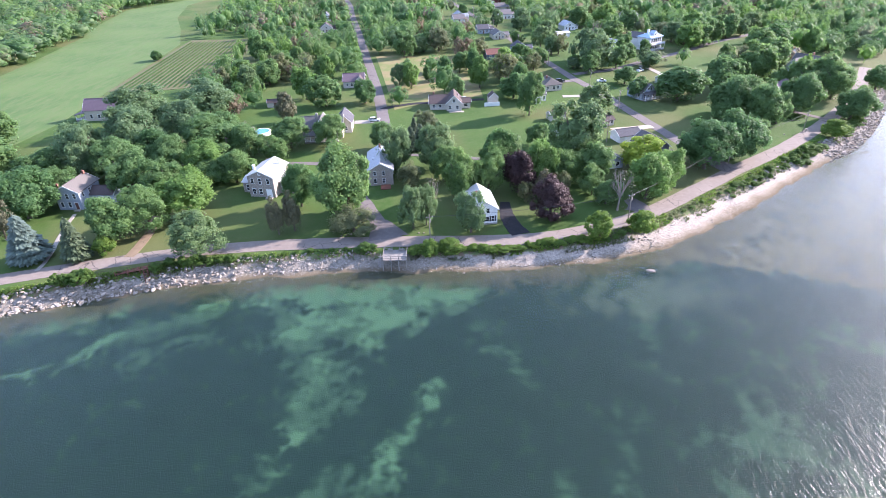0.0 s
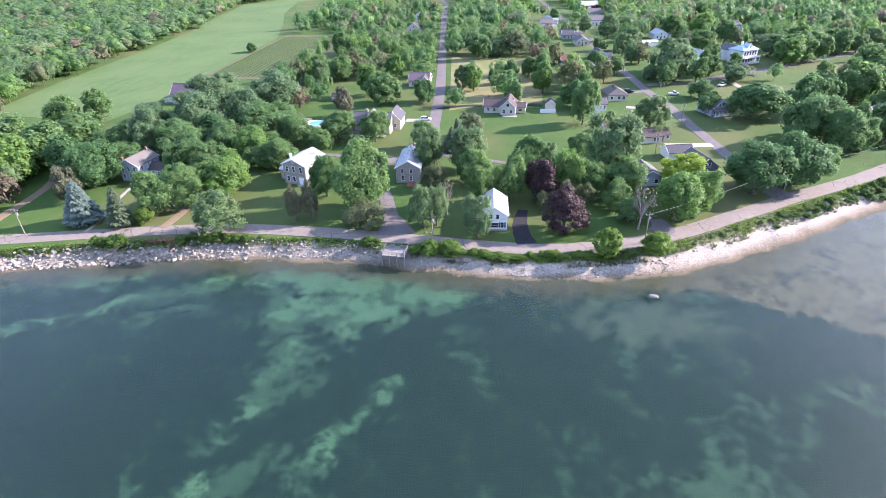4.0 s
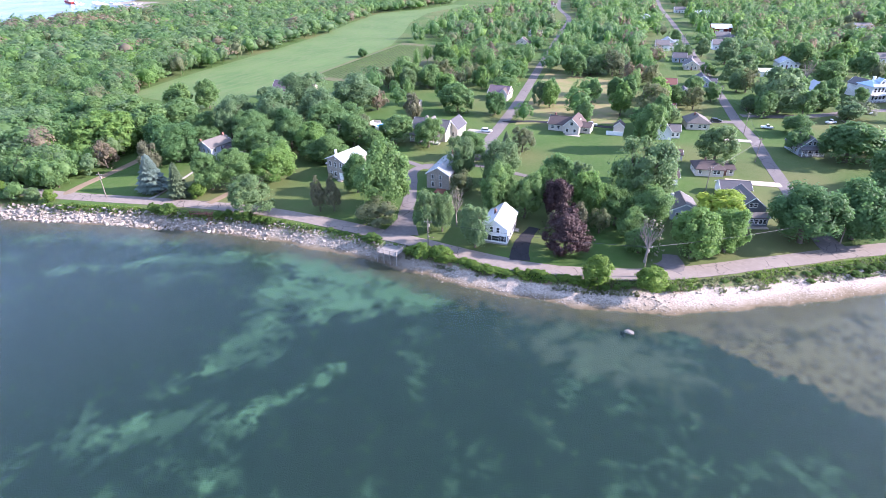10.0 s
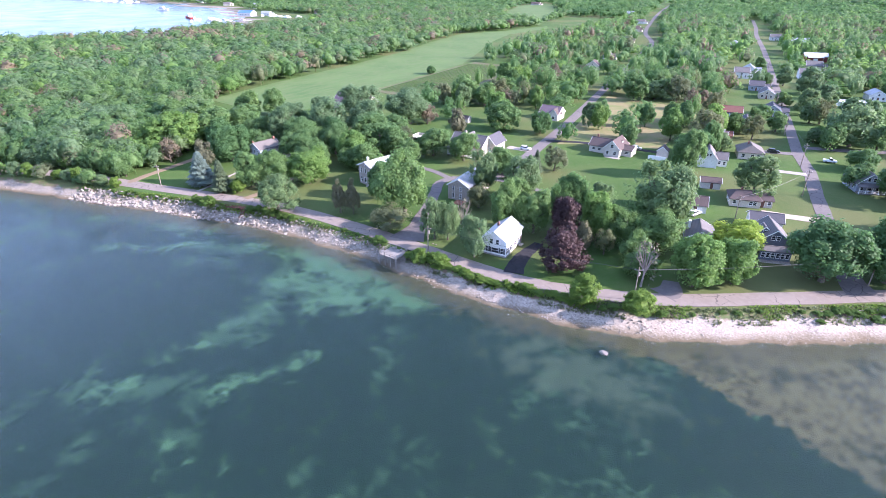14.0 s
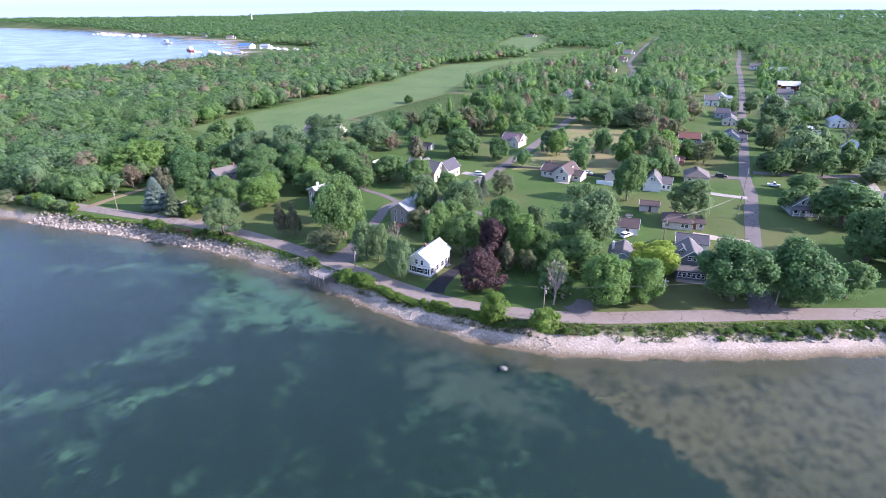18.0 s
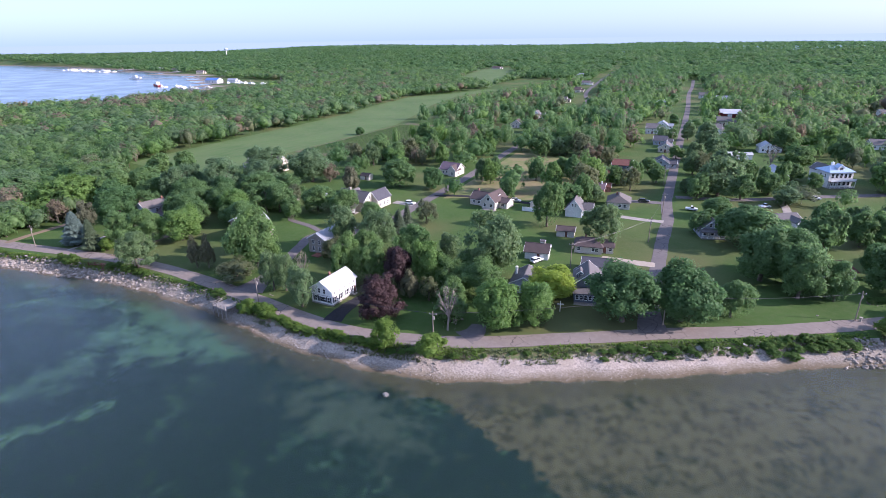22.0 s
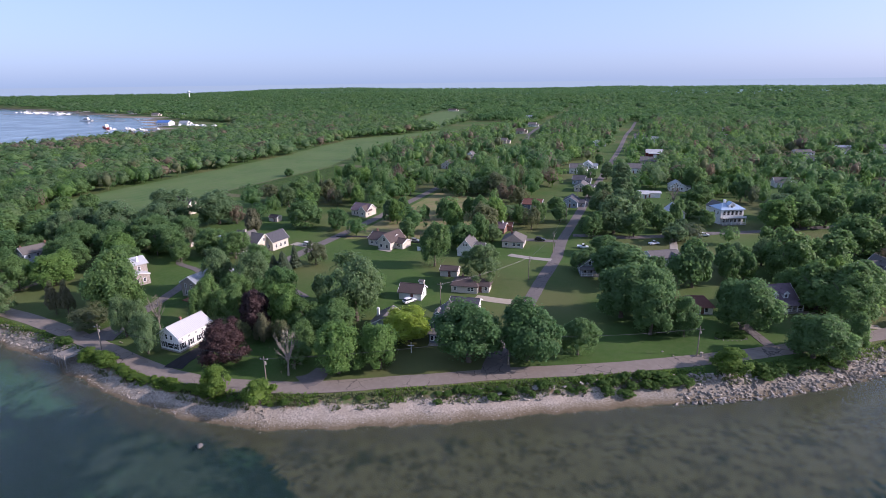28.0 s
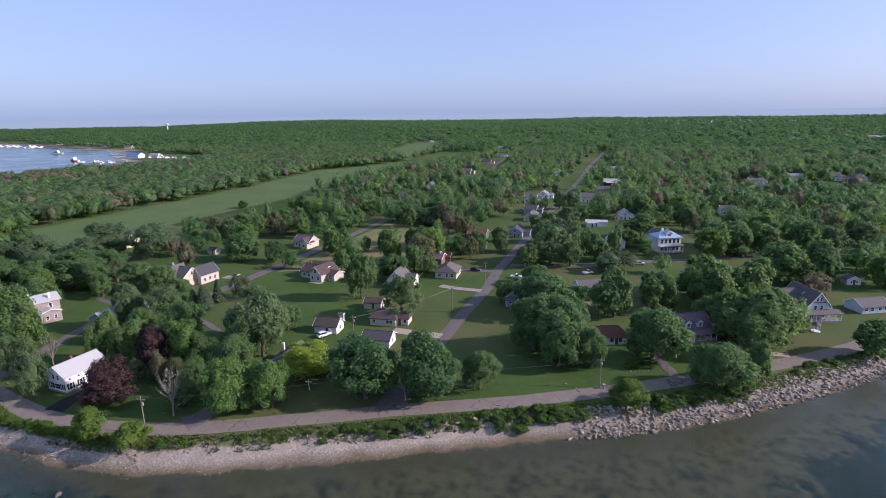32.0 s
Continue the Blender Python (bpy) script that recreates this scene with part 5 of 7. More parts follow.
# house at the meadow's edge
h = House("house", "tall tan gabled house with purple-grey roof beside meadow", -124.0, 252.0, 2)
h.block(-13.0, 10.0, 0, 8.0, 4.6, 3.6, "x", TAN_SIDING, SHINGLE_PURPLE, 0.4).windows("E", (-1.6, 1.6), 1.2, 0.9, 1.4).windows("E", (0,), 4.9, 1.1, 1.4).windows("S", (-9, -6, -3, 0, 3, 6), 1.2, 0.9, 1.4)
h.porch(-17.0, -13.0, 0.0, 8.0, 0.6, 2.6, SHINGLE_PURPLE, 3, 0.8, True, "E")

# cluster between the lane and the street
h = House("house", "white gabled house with steep grey roof", 50.3, 253.6, 12)
h.block(-3.2, 3.2, 0, 9.6, 3.2, 3.8, "y", WHITE_SIDING, SHINGLE_GREY, 0.35).windows("S", (-0.5, 0.5), 4.4, 0.55, 1.0).windows("E", (-3, 0, 3), 1.0, 0.8, 1.2)
h.block(3.15, 6.8, 3.0, 8.5, 2.8, 1.9, "x", WHITE_SIDING, SHINGLE_GREY, 0.3).windows("S", (-0.8, 0.9), 0.9, 0.8, 1.2)
h = House("garage", "small cream garage with brown roof on lawn", 55.6, 230.0, 15, "garage")
h.block(-3.1, 3.1, 0, 4.4, 2.3, 1.1, "x", CREAM_SIDING, SHINGLE_BROWN, 0.3).door("S", 0.3).windows("E", (0,), 1.0, 0.7, 0.7)
h = House("house", "low tan bungalow with brown hipped roof", 67.8, 218.6, 14)
h.block(-4.6, 4.0, 0, 7.4, 2.6, 1.7, "x", CREAM_SIDING, SHINGLE_BROWN, 0.5, hip=0.55).windows("S", (-3, 1.6, 2.7), 0.95, 0.9, 1.1).windows("W", (-1.5, 1.5), 0.95, 0.9, 1.0)
h.block(3.9, 7.6, 1.6, 6.4, 2.5, 1.4, "x", CREAM_SIDING, SHINGLE_BROWN, 0.45, hip=0.4).windows("S", (0.9,), 0.95, 0.9, 1.1).door("S", -0.9)
h.chimney(-1.5, 3.7, 3.9, 5.0, 0.5)
h = House("house", "low house with dark grey roof among trees", 61.5, 180.5, 14)
h.block(-3.6, 3.6, 0, 9.0, 2.9, 1.9, "y", GREY_SIDING, SHINGLE_GREY, 0.4).windows("S", (-1.7, 1.7), 0.9, 1.1, 1.2).windows("E", (-2.5, 1.5), 0.9, 0.9, 1.2)
h.chimney(-2.8, 5.0, 3.4, 5.6, 0.6, WHITE_TRIM)
h = House("garage", "white gabled garage with brown shingle roof among trees", 55.6, 205.6, 14, "garage")
h.block(-4.4, 3.0, 0, 5.6, 2.6, 1.9, "x", WHITE_SIDING, SHINGLE_BROWN, 0.4).windows("E", (0,), 1.0, 0.9, 1.1).door("S", 0.6)
h = House("house", "dark blue-grey cottage with row of sunroom windows", 78.8, 183.5, 19)
h.block(-3.7, 3.7, 2.6, 12.0, 4.4, 2.9, "y", DARK_SIDING, SHINGLE_GREY, 0.4).windows("S", (-0.6, 0.6), 4.6, 0.8, 1.1).windows("E", (-3, 0, 3), 1.0, 0.8, 1.2).windows("W", (-3, 0, 3), 1.0, 0.8, 1.2)
h.block(-3.6, 3.6, 0.0, 2.7, 2.7, 0.7, "x", DARK_SIDING, SHINGLE_GREY, 0.3).windows("S", (-2.8, -1.7, -0.6, 0.6, 1.7, 2.8), 0.9, 0.75, 1.25)
h.dormer(-2.2, 4.8, 5.0, 1.8, 1.3, 2.6, DARK_SIDING, SHINGLE_GREY).slab("front_step", -3.6, 3.6, -1.6, 0, -0.1, 0.15, STONE_WALL)
h = House("garage", "white garage with dark shingle roof behind cottage", 75.0, 203.6, 14, "garage")
h.block(-4.4, 4.0, 0, 6.0, 2.5, 1.5, "x", WHITE_SIDING, SHINGLE_DARK, 0.4).windows("E", (0,), 1.0, 0.9, 1.0).door("S", -1.0, 2.4, 2.1, 0.0, WHITE_TRIM)
h = House("house", "grey cottage with gabled porch under trees", 100.0, 254.5, 23)
h.block(-4.0, 4.0, 0, 9.0, 3.2, 3.2, "y", GREY_SIDING, SHINGLE_GREY, 0.45).windows("S", (-0.8, 0.8), 3.9, 0.8, 1.2).windows("W", (-2.5, 0, 2.5), 1.0, 0.8, 1.2)
h.porch(-4.0, 4.0, -2.2, 0, 0.4, 2.6, SHINGLE_GREY, 5, 0.6).windows("S", (-2.4, 0, 2.4), 0.9, 1.0, 1.3)
h = House("house", "white three-level house with blue metal roof and balconies", 140.4, 354.8, 34)
h.block(-5.6, 5.6, 0, 9.0, 7.4, 1.9, "x", WHITE_SIDING, METAL_BLUE, 0.6, hip=0.6).windows("S", (-4, -2, 0, 2, 4), 4.6, 1.2, 1.9).windows("S", (-4, -2, 0, 2, 4), 1.2, 1.2, 1.9).windows("E", (-2, 1), 4.6, 0.9, 1.4).windows("W", (-2, 1), 4.6, 0.9, 1.4)
h.porch(-5.8, 5.8, -2.2, 0, 0.4, 3.3, DECK_WOOD, 6, 0.05)
h.slab("balcony_rail", -5.8, 5.8, -2.2, -2.1, 3.55, 4.45, WHITE_TRIM).dormer(0, 1.0, 7.6, 3.0, 1.5, 3.0, WHITE_SIDING, METAL_BLUE)
h.chimney(-1.5, 5.0, 8.6, 10.8, 1.0, WHITE_TRIM)
h.block(-3.0, 3.0, 8.9, 17.0, 6.0, 2.4, "y", WHITE_SIDING, SHINGLE_GREY, 0.4)

# cottages by the riprap shore
h = House("house", "brown-roofed cottage with two white dormers and railed porch", 157.4, 248.0, 38)
h.block(-5.6, 5.6, 0.2, 9.5, 3.0, 3.6, "x", TAN_SIDING, SHINGLE_PURPLE, 0.5).windows("S", (-3.8, -1.4, 1.4, 3.8), 0.9, 1.0, 1.3).windows("E", (-2, 2), 1.0, 0.9, 1.2)
h.dormer(-1.9, 0.9, 3.6, 1.7, 1.5, 2.4, WHITE_SIDING, SHINGLE_PURPLE).dormer(1.9, 0.9, 3.6, 1.7, 1.5, 2.4, WHITE_SIDING, SHINGLE_PURPLE)
h.porch(-5.6, 5.6, -2.3, 0.2, 0.6, 2.6, SHINGLE_PURPLE, 7, 0.5)
h = House("house", "pale blue gabled house with wide wraparound porch", 191.0, 281.0, 30)
h.block(-3.6, 3.6, 0, 12.5, 5.0, 4.2, "y", BLUE_SIDING, SHINGLE_GREY, 0.5).windows("S", (-1.0, 1.0), 3.6, 0.9, 1.4).windows("S", (-0.55, 0.55), 6.4, 0.7, 1.2).windows("S", (-1.8, 1.8), 1.0, 1.0, 1.4)
h.slab("gable_band", -2.2, 2.2, -0.09, -0.01, 5.9, 6.2, RED_WOOD, "dusky pink shingle band")
h.block(-8.5, 3.2, 5.0, 12.0, 4.6, 3.6, "x", BLUE_SIDING, SHINGLE_GREY, 0.5).windows("S", (-3.5, -1.5), 1.0, 0.9, 1.4).windows("W", (-1.5, 1.5), 1.0, 0.9, 1.4)
h.dormer(-1.0, 5.4, 5.6, 2.0, 1.6, 3.0, BLUE_SIDING, SHINGLE_GREY)
h.porch(-5.5, 6.2, -2.6, 0, 0.7, 2.9, SHINGLE_GREY, 8, 0.7).porch(3.6, 6.2, 0, 8.0, 0.7, 2.9, SHINGLE_GREY, 2, 0.7, False, "W")
h.chimney(0.3, 5.0, 8.4, 10.2, 0.8)
h = House("house", "small white cottage with red-brown hipped roof", 136.4, 234.6, 26)
h.block(-4.6, 4.0, 0, 7.0, 2.5, 1.9, "x", WHITE_SIDING, SHINGLE_RED, 0.55, hip=0.5).windows("S", (-2.6, 0, 2.4), 0.9, 1.0, 1.1).door("S", 1.3).windows("E", (0,), 1.0, 0.9, 1.0)
h.block(-9.0, -3.6, 2.0, 8.0, 2.4, 1.5, "x", WHITE_SIDING, SHINGLE_RED, 0.4, hip=0.4)
h = House("house", "low white ranch house with grey roof and sunroom", 122.5, 278.5, 38)
h.block(-6.0, 5.2, 0.8, 8.2, 2.7, 1.7, "x", WHITE_SIDING, SHINGLE_GREY, 0.5).windows("S", (-4.4, -2.6), 0.9, 1.1, 1.2).windows("E", (-1.5, 1.5), 0.9, 1.0, 1.1)
h.block(1.0, 4.6, -2.4, 4.0, 2.7, 1.2, "y", WHITE_SIDING, SHINGLE_GREY, 0.35).windows("S", (-1.1, 0, 1.1), 0.7, 0.8, 1.5).slab("patio", -6, 1, -2.0, 0.8, -0.1, 0.12, CONCRETE)
h = House("house", "pale blue ranch house with grey roof and hedge", 209.0, 296.5, 35)
h.block(-5.0, 5.0, 0, 7.0, 2.5, 1.7, "x", BLUE_SIDING, SHINGLE_GREY, 0.5).windows("S", (-3.6, -1.4, 1.4, 3.6), 0.9, 1.1, 1.1)
h = House("shed", "white barn-shaped garden shed", 208.2, 329.3, 24, "shed")
h.block(-2.6, 2.6, 0, 3.6, 2.2, 1.3, "y", WHITE_SIDING, SHINGLE_GREY, 0.25).windows("S", (-1, 1), 0.9, 0.6, 0.8).door("S", 0)
h = House("house", "white gabled house with grey metal roof", 116.8, 353.4, 24)
h.block(-3.6, 3.6, 0, 10, 3.4, 3.2, "y", WHITE_SIDING, METAL_GREY, 0.4).windows("S", (-1.5, 1.5), 1.0, 0.9, 1.2).windows("S", (0,), 3.9, 1.0, 1.2)
h = House("house", "tan bungalow with hipped roof beside street", 62.5, 273.0, 13)
h.block(-4.4, 4.4, 0, 9.5, 2.9, 2.3, "y", CREAM_SIDING, SHINGLE_TAN, 0.5, hip=0.5).windows("S", (-2.6, 0.6, 2.6), 0.9, 1.1, 1.2).windows("E", (-3, 0, 3), 0.9, 0.9, 1.2).chimney(-1, 5, 4.6, 5.8)
h = House("house", "dark house with white trim under street trees", 54.5, 319.0, 8)
h.block(-4.6, 4.6, 0, 8.0, 3.2, 3.0, "y", DARK_SIDING, SHINGLE_DARK, 0.4).windows("S", (-2.8, -0.9, 0.9, 2.8), 1.0, 0.9, 1.4).windows("S", (0,), 3.9, 1.0, 1.1)
h.block(-12.5, -4.5, 3.0, 9.0, 2.6, 1.5, "x", RED_BRICK, SHINGLE_RED, 0.4).windows("S", (-2, 1), 1.0, 1.0, 1.1)
h = House("house", "small red-brown brick cottage among trees", 47.0, 291.0, 8)
h.block(-4.0, 4.0, 0, 7.0, 2.6, 1.9, "x", RED_BRICK, SHINGLE_PURPLE, 0.4).windows("S", (-2, 1.5), 0.9, 1.0, 1.1).chimney(2.6, 3, 3.5, 5.2, 0.6, WHITE_TRIM)
h = House("house", "cream gabled house behind trees", -30.0, 291.0, 0)
h.block(-5.0, 5.0, 0, 8.0, 3.2, 2.8, "x", CREAM_SIDING, SHINGLE_PURPLE, 0.4).windows("S", (-3, -1, 1, 3), 1.0, 0.9, 1.2).block(1.0, 5.2, -1.5, 4.0, 3.2, 2.4, "y", CREAM_SIDING, SHINGLE_BROWN, 0.35).windows("S", (0,), 1.0, 1.1, 1.2).windows("E", (0,), 1.0, 0.9, 1.1)
h = House("shed", "small tan shed with brown roof", -62.2, 212.2, 10, "shed")
h.block(-2.0, 2.0, 0, 3.4, 2.1, 1.1, "y", CREAM_SIDING, SHINGLE_BROWN, 0.25).door("S", 0).windows("E", (0,), 1.0, 0.6, 0.6)
h = House("shed", "brown garden shed by dark conifer", -62.0, 262.0, 4, "shed")
h.block(-2.6, 2.6, 0, 3.6, 2.2, 1.0, "x", CREAM_SIDING, SHINGLE_BROWN, 0.25).door("S", 0.8)
h = House("shed", "low white garage with lean roof on lot edge", 33.5, 252.5, 4, "shed")
h.block(-2.0, 2.0, 3.0, 7.0, 3.0, 1.6, "y", CREAM_SIDING, SHINGLE_BROWN, 0.25).slab("board_fence", -4.5, 2.0, 0, 0.12, -0.1, 1.7, WHITE_TRIM)

# the street's far houses and barns
STYLES = [(WHITE_SIDING, SHINGLE_GREY, "white"), (CREAM_SIDING, SHINGLE_BROWN, "cream"), (GREY_SIDING, SHINGLE_DARK, "grey"), (TAN_SIDING, SHINGLE_GREY, "tan"), (WHITE_SIDING, METAL_GREY, "white")]


def far_house(x, y, turn, w, d, eave, rise, ridge, style, label="", wing=True):
    wall, roof, word = STYLES[style]
    hh = House("house", label or word + " gabled village house with " + ("dark" if style == 2 else "plain") + " roof among trees", x, y, turn, group="houses of the village")
    hh.block(-w / 2, w / 2, 0, d, eave, rise, ridge, wall, roof, 0.4).windows("S", (-w * 0.28, w * 0.28), 1.0, 1.0, 1.2).windows("E", (-d * 0.2, d * 0.2), 1.0, 1.0, 1.2).door("S", 0)
    if eave > 4 or ridge == "y":
        hh.windows("S", (0,), eave - 0.2 if ridge == "y" else eave - 1.6, 0.9, 1.1)
    if wing:
        hh.block(w / 2 - 0.05, w / 2 + 3.6, d * 0.3, d * 0.9, eave * 0.75, rise * 0.55, "x", wall, roof, 0.3).windows("S", (0,), 0.9, 1.0, 1.0)
    return hh


far_house(62, 357, 8, 8, 10, 3.2, 2.6, "y", 2)
far_house(55, 404, 8, 8, 11, 3.0, 2.4, "y", 3)
far_house(47, 428, 8, 8, 9, 3.0, 2.4, "x", 2)
far_house(33, 471, 10, 9, 10, 4.2, 2.6, "x", 0)
far_house(35, 496, 10, 8, 9, 3.2, 2.6, "y", 4)
far_house(71, 490, 10, 10, 11, 3.8, 2.8, "x", 0)
far_house(73, 535, 10, 10, 11, 3.6, 2.8, "x", 3)
far_house(3, 654, 10, 12, 9, 3.4, 2.6, "y", 4)
far_house(30, 745, 10, 11, 9, 3.4, 2.6, "x", 0)
far_house(55, 701, 15, 14, 10, 4.2, 3.0, "x", 4, "white metal-roofed barn among trees", False)
far_house(114, 783, 20, 10, 9, 4.2, 3.0, "y", 0)
far_house(131, 882, 18, 12, 9, 3.6, 2.6, "x", 0)
far_house(184, 611, 20, 13, 9, 3.0, 2.4, "x", 2)
far_house(218, 673, 20, 14, 9, 3.2, 2.4, "x", 0)
far_house(250, 697, 10, 13, 10, 4.2, 3.4, "x", 0)
far_house(268, 686, 10, 12, 10, 4.6, 3.4, "y", 0)
far_house(272, 592, 20, 10, 10, 3.6, 2.8, "y", 2)
far_house(300, 640, 20, 12, 9, 3.4, 2.6, "x", 3)
far_house(-66, 453, 8, 9, 8, 3.2, 3.2, "y", 1)
far_house(-74, 511, 8, 7, 8, 3.2, 3.4, "y", 0)
far_house(-98, 640, 8, 10, 8, 3.2, 2.8, "x", 3)
far_house(-125, 760, 10, 14, 10, 3.6, 3.0, "x", 1)
far_house(-150, 880, 10, 12, 9, 3.4, 2.6, "x", 0)
far_house(-205, 1020, 10, 26, 14, 4.5, 3.2, "x", 4, "long pale metal barn by far road", False)
far_house(-480, 1243, 5, 20, 10, 3.6, 3.0, "x", 1, "far farmhouse with red-brown roof by field", True)
far_house(325, 800, 20, 14, 10, 3.4, 2.6, "x", 0)
far_house(175, 1010, 18, 13, 9, 3.4, 2.6, "x", 0)
far_house(250, 950, 18, 13, 9, 3.4, 2.6, "x", 3)
far_house(430, 1500, 18, 40, 14, 5.0, 3.0, "x", 4, "long pale hall far off among woods", False)
far_house(96, 858, 15, 12, 9, 3.6, 2.8, "x", 0)
far_house(113, 866, 12, 10, 9, 3.4, 2.6, "y", 4)
far_house(187, 651, 20, 13, 9, 3.0, 2.2, "x", 0)
far_house(53, 1105, 12, 14, 10, 3.6, 2.6, "x", 0)
far_house(178, 752, 18, 13, 9, 3.2, 2.4, "x", 4)
far_house(318, 963, 18, 18, 11, 3.6, 2.6, "x", 0)
far_house(262, 848, 15, 13, 9, 3.2, 2.4, "x", 3)
far_house(220, 694, 15, 14, 9, 3.2, 2.4, "x", 4)
far_house(165, 470, 15, 9, 9, 3.2, 2.6, "x", 0)
far_house(108, 430, 15, 9, 9, 3.2, 2.6, "y", 4)
h = House("barn", "red board barn with white metal roof", 72.0, 585.0, 15, "barn")
h.block(-5.2, 5.2, 0, 8.0, 3.6, 1.4, "x", RED_SIDING, METAL_WHITE, 0.4).door("S", 0, 3.0, 2.8, 0.0, WHITE_TRIM)
h = House("shed", "white-roofed open shed among trees", 94.0, 399.0, 22, "shed")
h.block(-2.2, 2.2, 0, 3.6, 2.6, 0.5, "x", WHITE_SIDING, METAL_WHITE, 0.3).door("S", 0.5)
h = House("barn", "red boarded barn with white metal roof among trees", 72, 587, 12, "barn")
h.block(-8, 8, 0, 10, 4.2, 2.4, "x", RED_SIDING, METAL_WHITE, 0.4).windows("S", (-5, 5), 1.4, 1.2, 1.2).door("S", 0)
h = House("shed", "low white shed with flat pale metal roof", 96, 403, 15, "shed")
h.block(-6, 6, 0, 6, 2.8, 0.7, "x", WHITE_SIDING, METAL_WHITE, 0.4).door("S", 0)
h = House("shed", "small red-brown garden shed under trees", 50, 297, 12, "shed")
h.block(-2.4, 2.4, 0, 4, 2.4, 1.3, "x", RED_BRICK, SHINGLE_RED, 0.3).door("S", 0)
h = House("house", "dark low house with red-brown roof under trees", 45, 344, 10)
h.block(-5, 5, 0, 8, 2.9, 2.2, "x", DARK_SIDING, SHINGLE_RED, 0.4).windows("S", (-3, 0, 3), 1.0, 1.1, 1.2)

# ---- woods: the far and dense tree cover, as one stuff per tract ----
MEADOW_POLY = [(-214, 228), (-225, 289), (-235, 373), (-250, 466), (-270, 530), (-290, 628), (-262, 690), (-252, 760), (-230, 760), (-238, 650), (-215, 560), (-187, 492), (-163, 425), (-158, 374), (-152, 300), (-147, 250), (-150, 222)]
FAR_FIELD = [(-260, 780), (-355, 860), (-450, 1050), (-500, 1230), (-490, 1330), (-340, 1080)]
VINES = [(-152, 300), (-132, 297), (-104, 304), (-107, 386), (-116, 436), (-160, 440)]
LOT = [(-9, 252), (5, 262), (30, 268), (30, 352), (-14, 364), (-24, 362)]


def sheet(name, poly, material, label, z):
    """A flat tract laid on the lawn."""
    bm = bmesh.new()
    top = [bm.verts.new((x, y, GROUND_Z + z + float(hills(np.array(x), np.array(y))))) for x, y in poly]
    f = bm.faces.new(top)
    if f.normal.z < 0:
        f.normal_flip()
    bmesh.ops.triangulate(bm, faces=[f])
    r = bmesh.ops.extrude_face_region(bm, geom=bm.faces[:])
    bmesh.ops.translate(bm, verts=[e for e in r["geom"] if isinstance(e, bmesh.types.BMVert)], vec=(0, 0, -0.1))
    bmesh.ops.recalc_face_normals(bm, faces=bm.faces[:])
    return tagged(part(name, bm, material, None), label, "field", kind="structure")


sheet("meadow", MEADOW_POLY, MEADOW, "long open meadow of pale green grass", 0.06)
sheet("far_field", FAR_FIELD, MEADOW, "far open green field", 0.5)
sheet("vineyard_ground", VINES, VINE_SOIL, "brown-green vineyard soil and grass", 0.075)
sheet("dry_lot", LOT, DRY, "open lot of straw-coloured dry grass", 0.045)


def low_tree(seed, blobs, leaves, size, heart=0.88):
    """A light crown for far trees, 1 m wide and 1 m high from its foot: leaf sprays in clumps over a shaded heart."""
    rng = np.random.RandomState(seed)
    ico = ico_shape()
    tall = rng.uniform(0.40, 0.48)
    hub = np.array([0, 0, 0.97 - tall])
    sizes = np.array([0.42, 0.42, tall])
    verts = [hub + v * sizes * heart * rng.uniform(0.66, 0.9) for v in ico[0]]
    faces = [tuple(f) for f in ico[1]]
    for i in range(blobs):
        up, turn = 1.0 - 1.55 * (i + rng.rand()) / blobs, i * 2.4 + rng.uniform(-0.5, 0.5)
        flat = math.sqrt(max(0.0, 1.0 - up * up))
        d = np.array([flat * math.cos(turn), flat * math.sin(turn), up])
        c, r = d * sizes * rng.uniform(0.72, 0.95), rng.uniform(0.10, 0.165)
        for k in range(leaves):
            e = rng.normal(size=3)
            e /= np.linalg.norm(e)
            if e @ d < -0.2:
                e = -e
            p = hub + c + e * r * rng.uniform(0.6, 1.15)
            nn = 0.6 * e + 0.6 * d + np.array([0, 0, 0.3]) + rng.normal(size=3) * 0.35
            s1 = np.cross(nn, rng.normal(size=3))
            s1 *= size * rng.uniform(0.7, 1.3) / np.linalg.norm(s1)
            s2 = np.cross(nn, s1) / np.linalg.norm(nn) * rng.uniform(0.7, 1.1)
            n = len(verts)
            verts += [p - 0.5 * s1 - 0.4 * s2, p + 0.5 * s1 - 0.3 * s2, p + 0.6 * s2]
            faces += [(n, n + 1, n + 2)]
    n = len(verts)
    verts += [np.array([0.02 * math.cos(k * 1.57), 0.02 * math.sin(k * 1.57), z]) for z in (0, 0.45) for k in range(4)]
    faces += [(n + k, n + (k + 1) % 4, n + 4 + (k + 1) % 4) for k in range(4)]
    return np.array(verts), np.array(faces)


LOW = {"near": [low_tree(s, 16, 44, 0.062) for s in range(9)], "mid": [low_tree(20 + s, 9, 13, 0.105) for s in range(8)], "far": [low_tree(40 + s, 7, 7, 0.17, 0.68) for s in range(6)]}
ROADS = [(ROAD0, 6.5), (ROAD1, 7.0), (ROAD2, 7.5), (CROSS, 5.0), (UDRIVE, 5.0)]


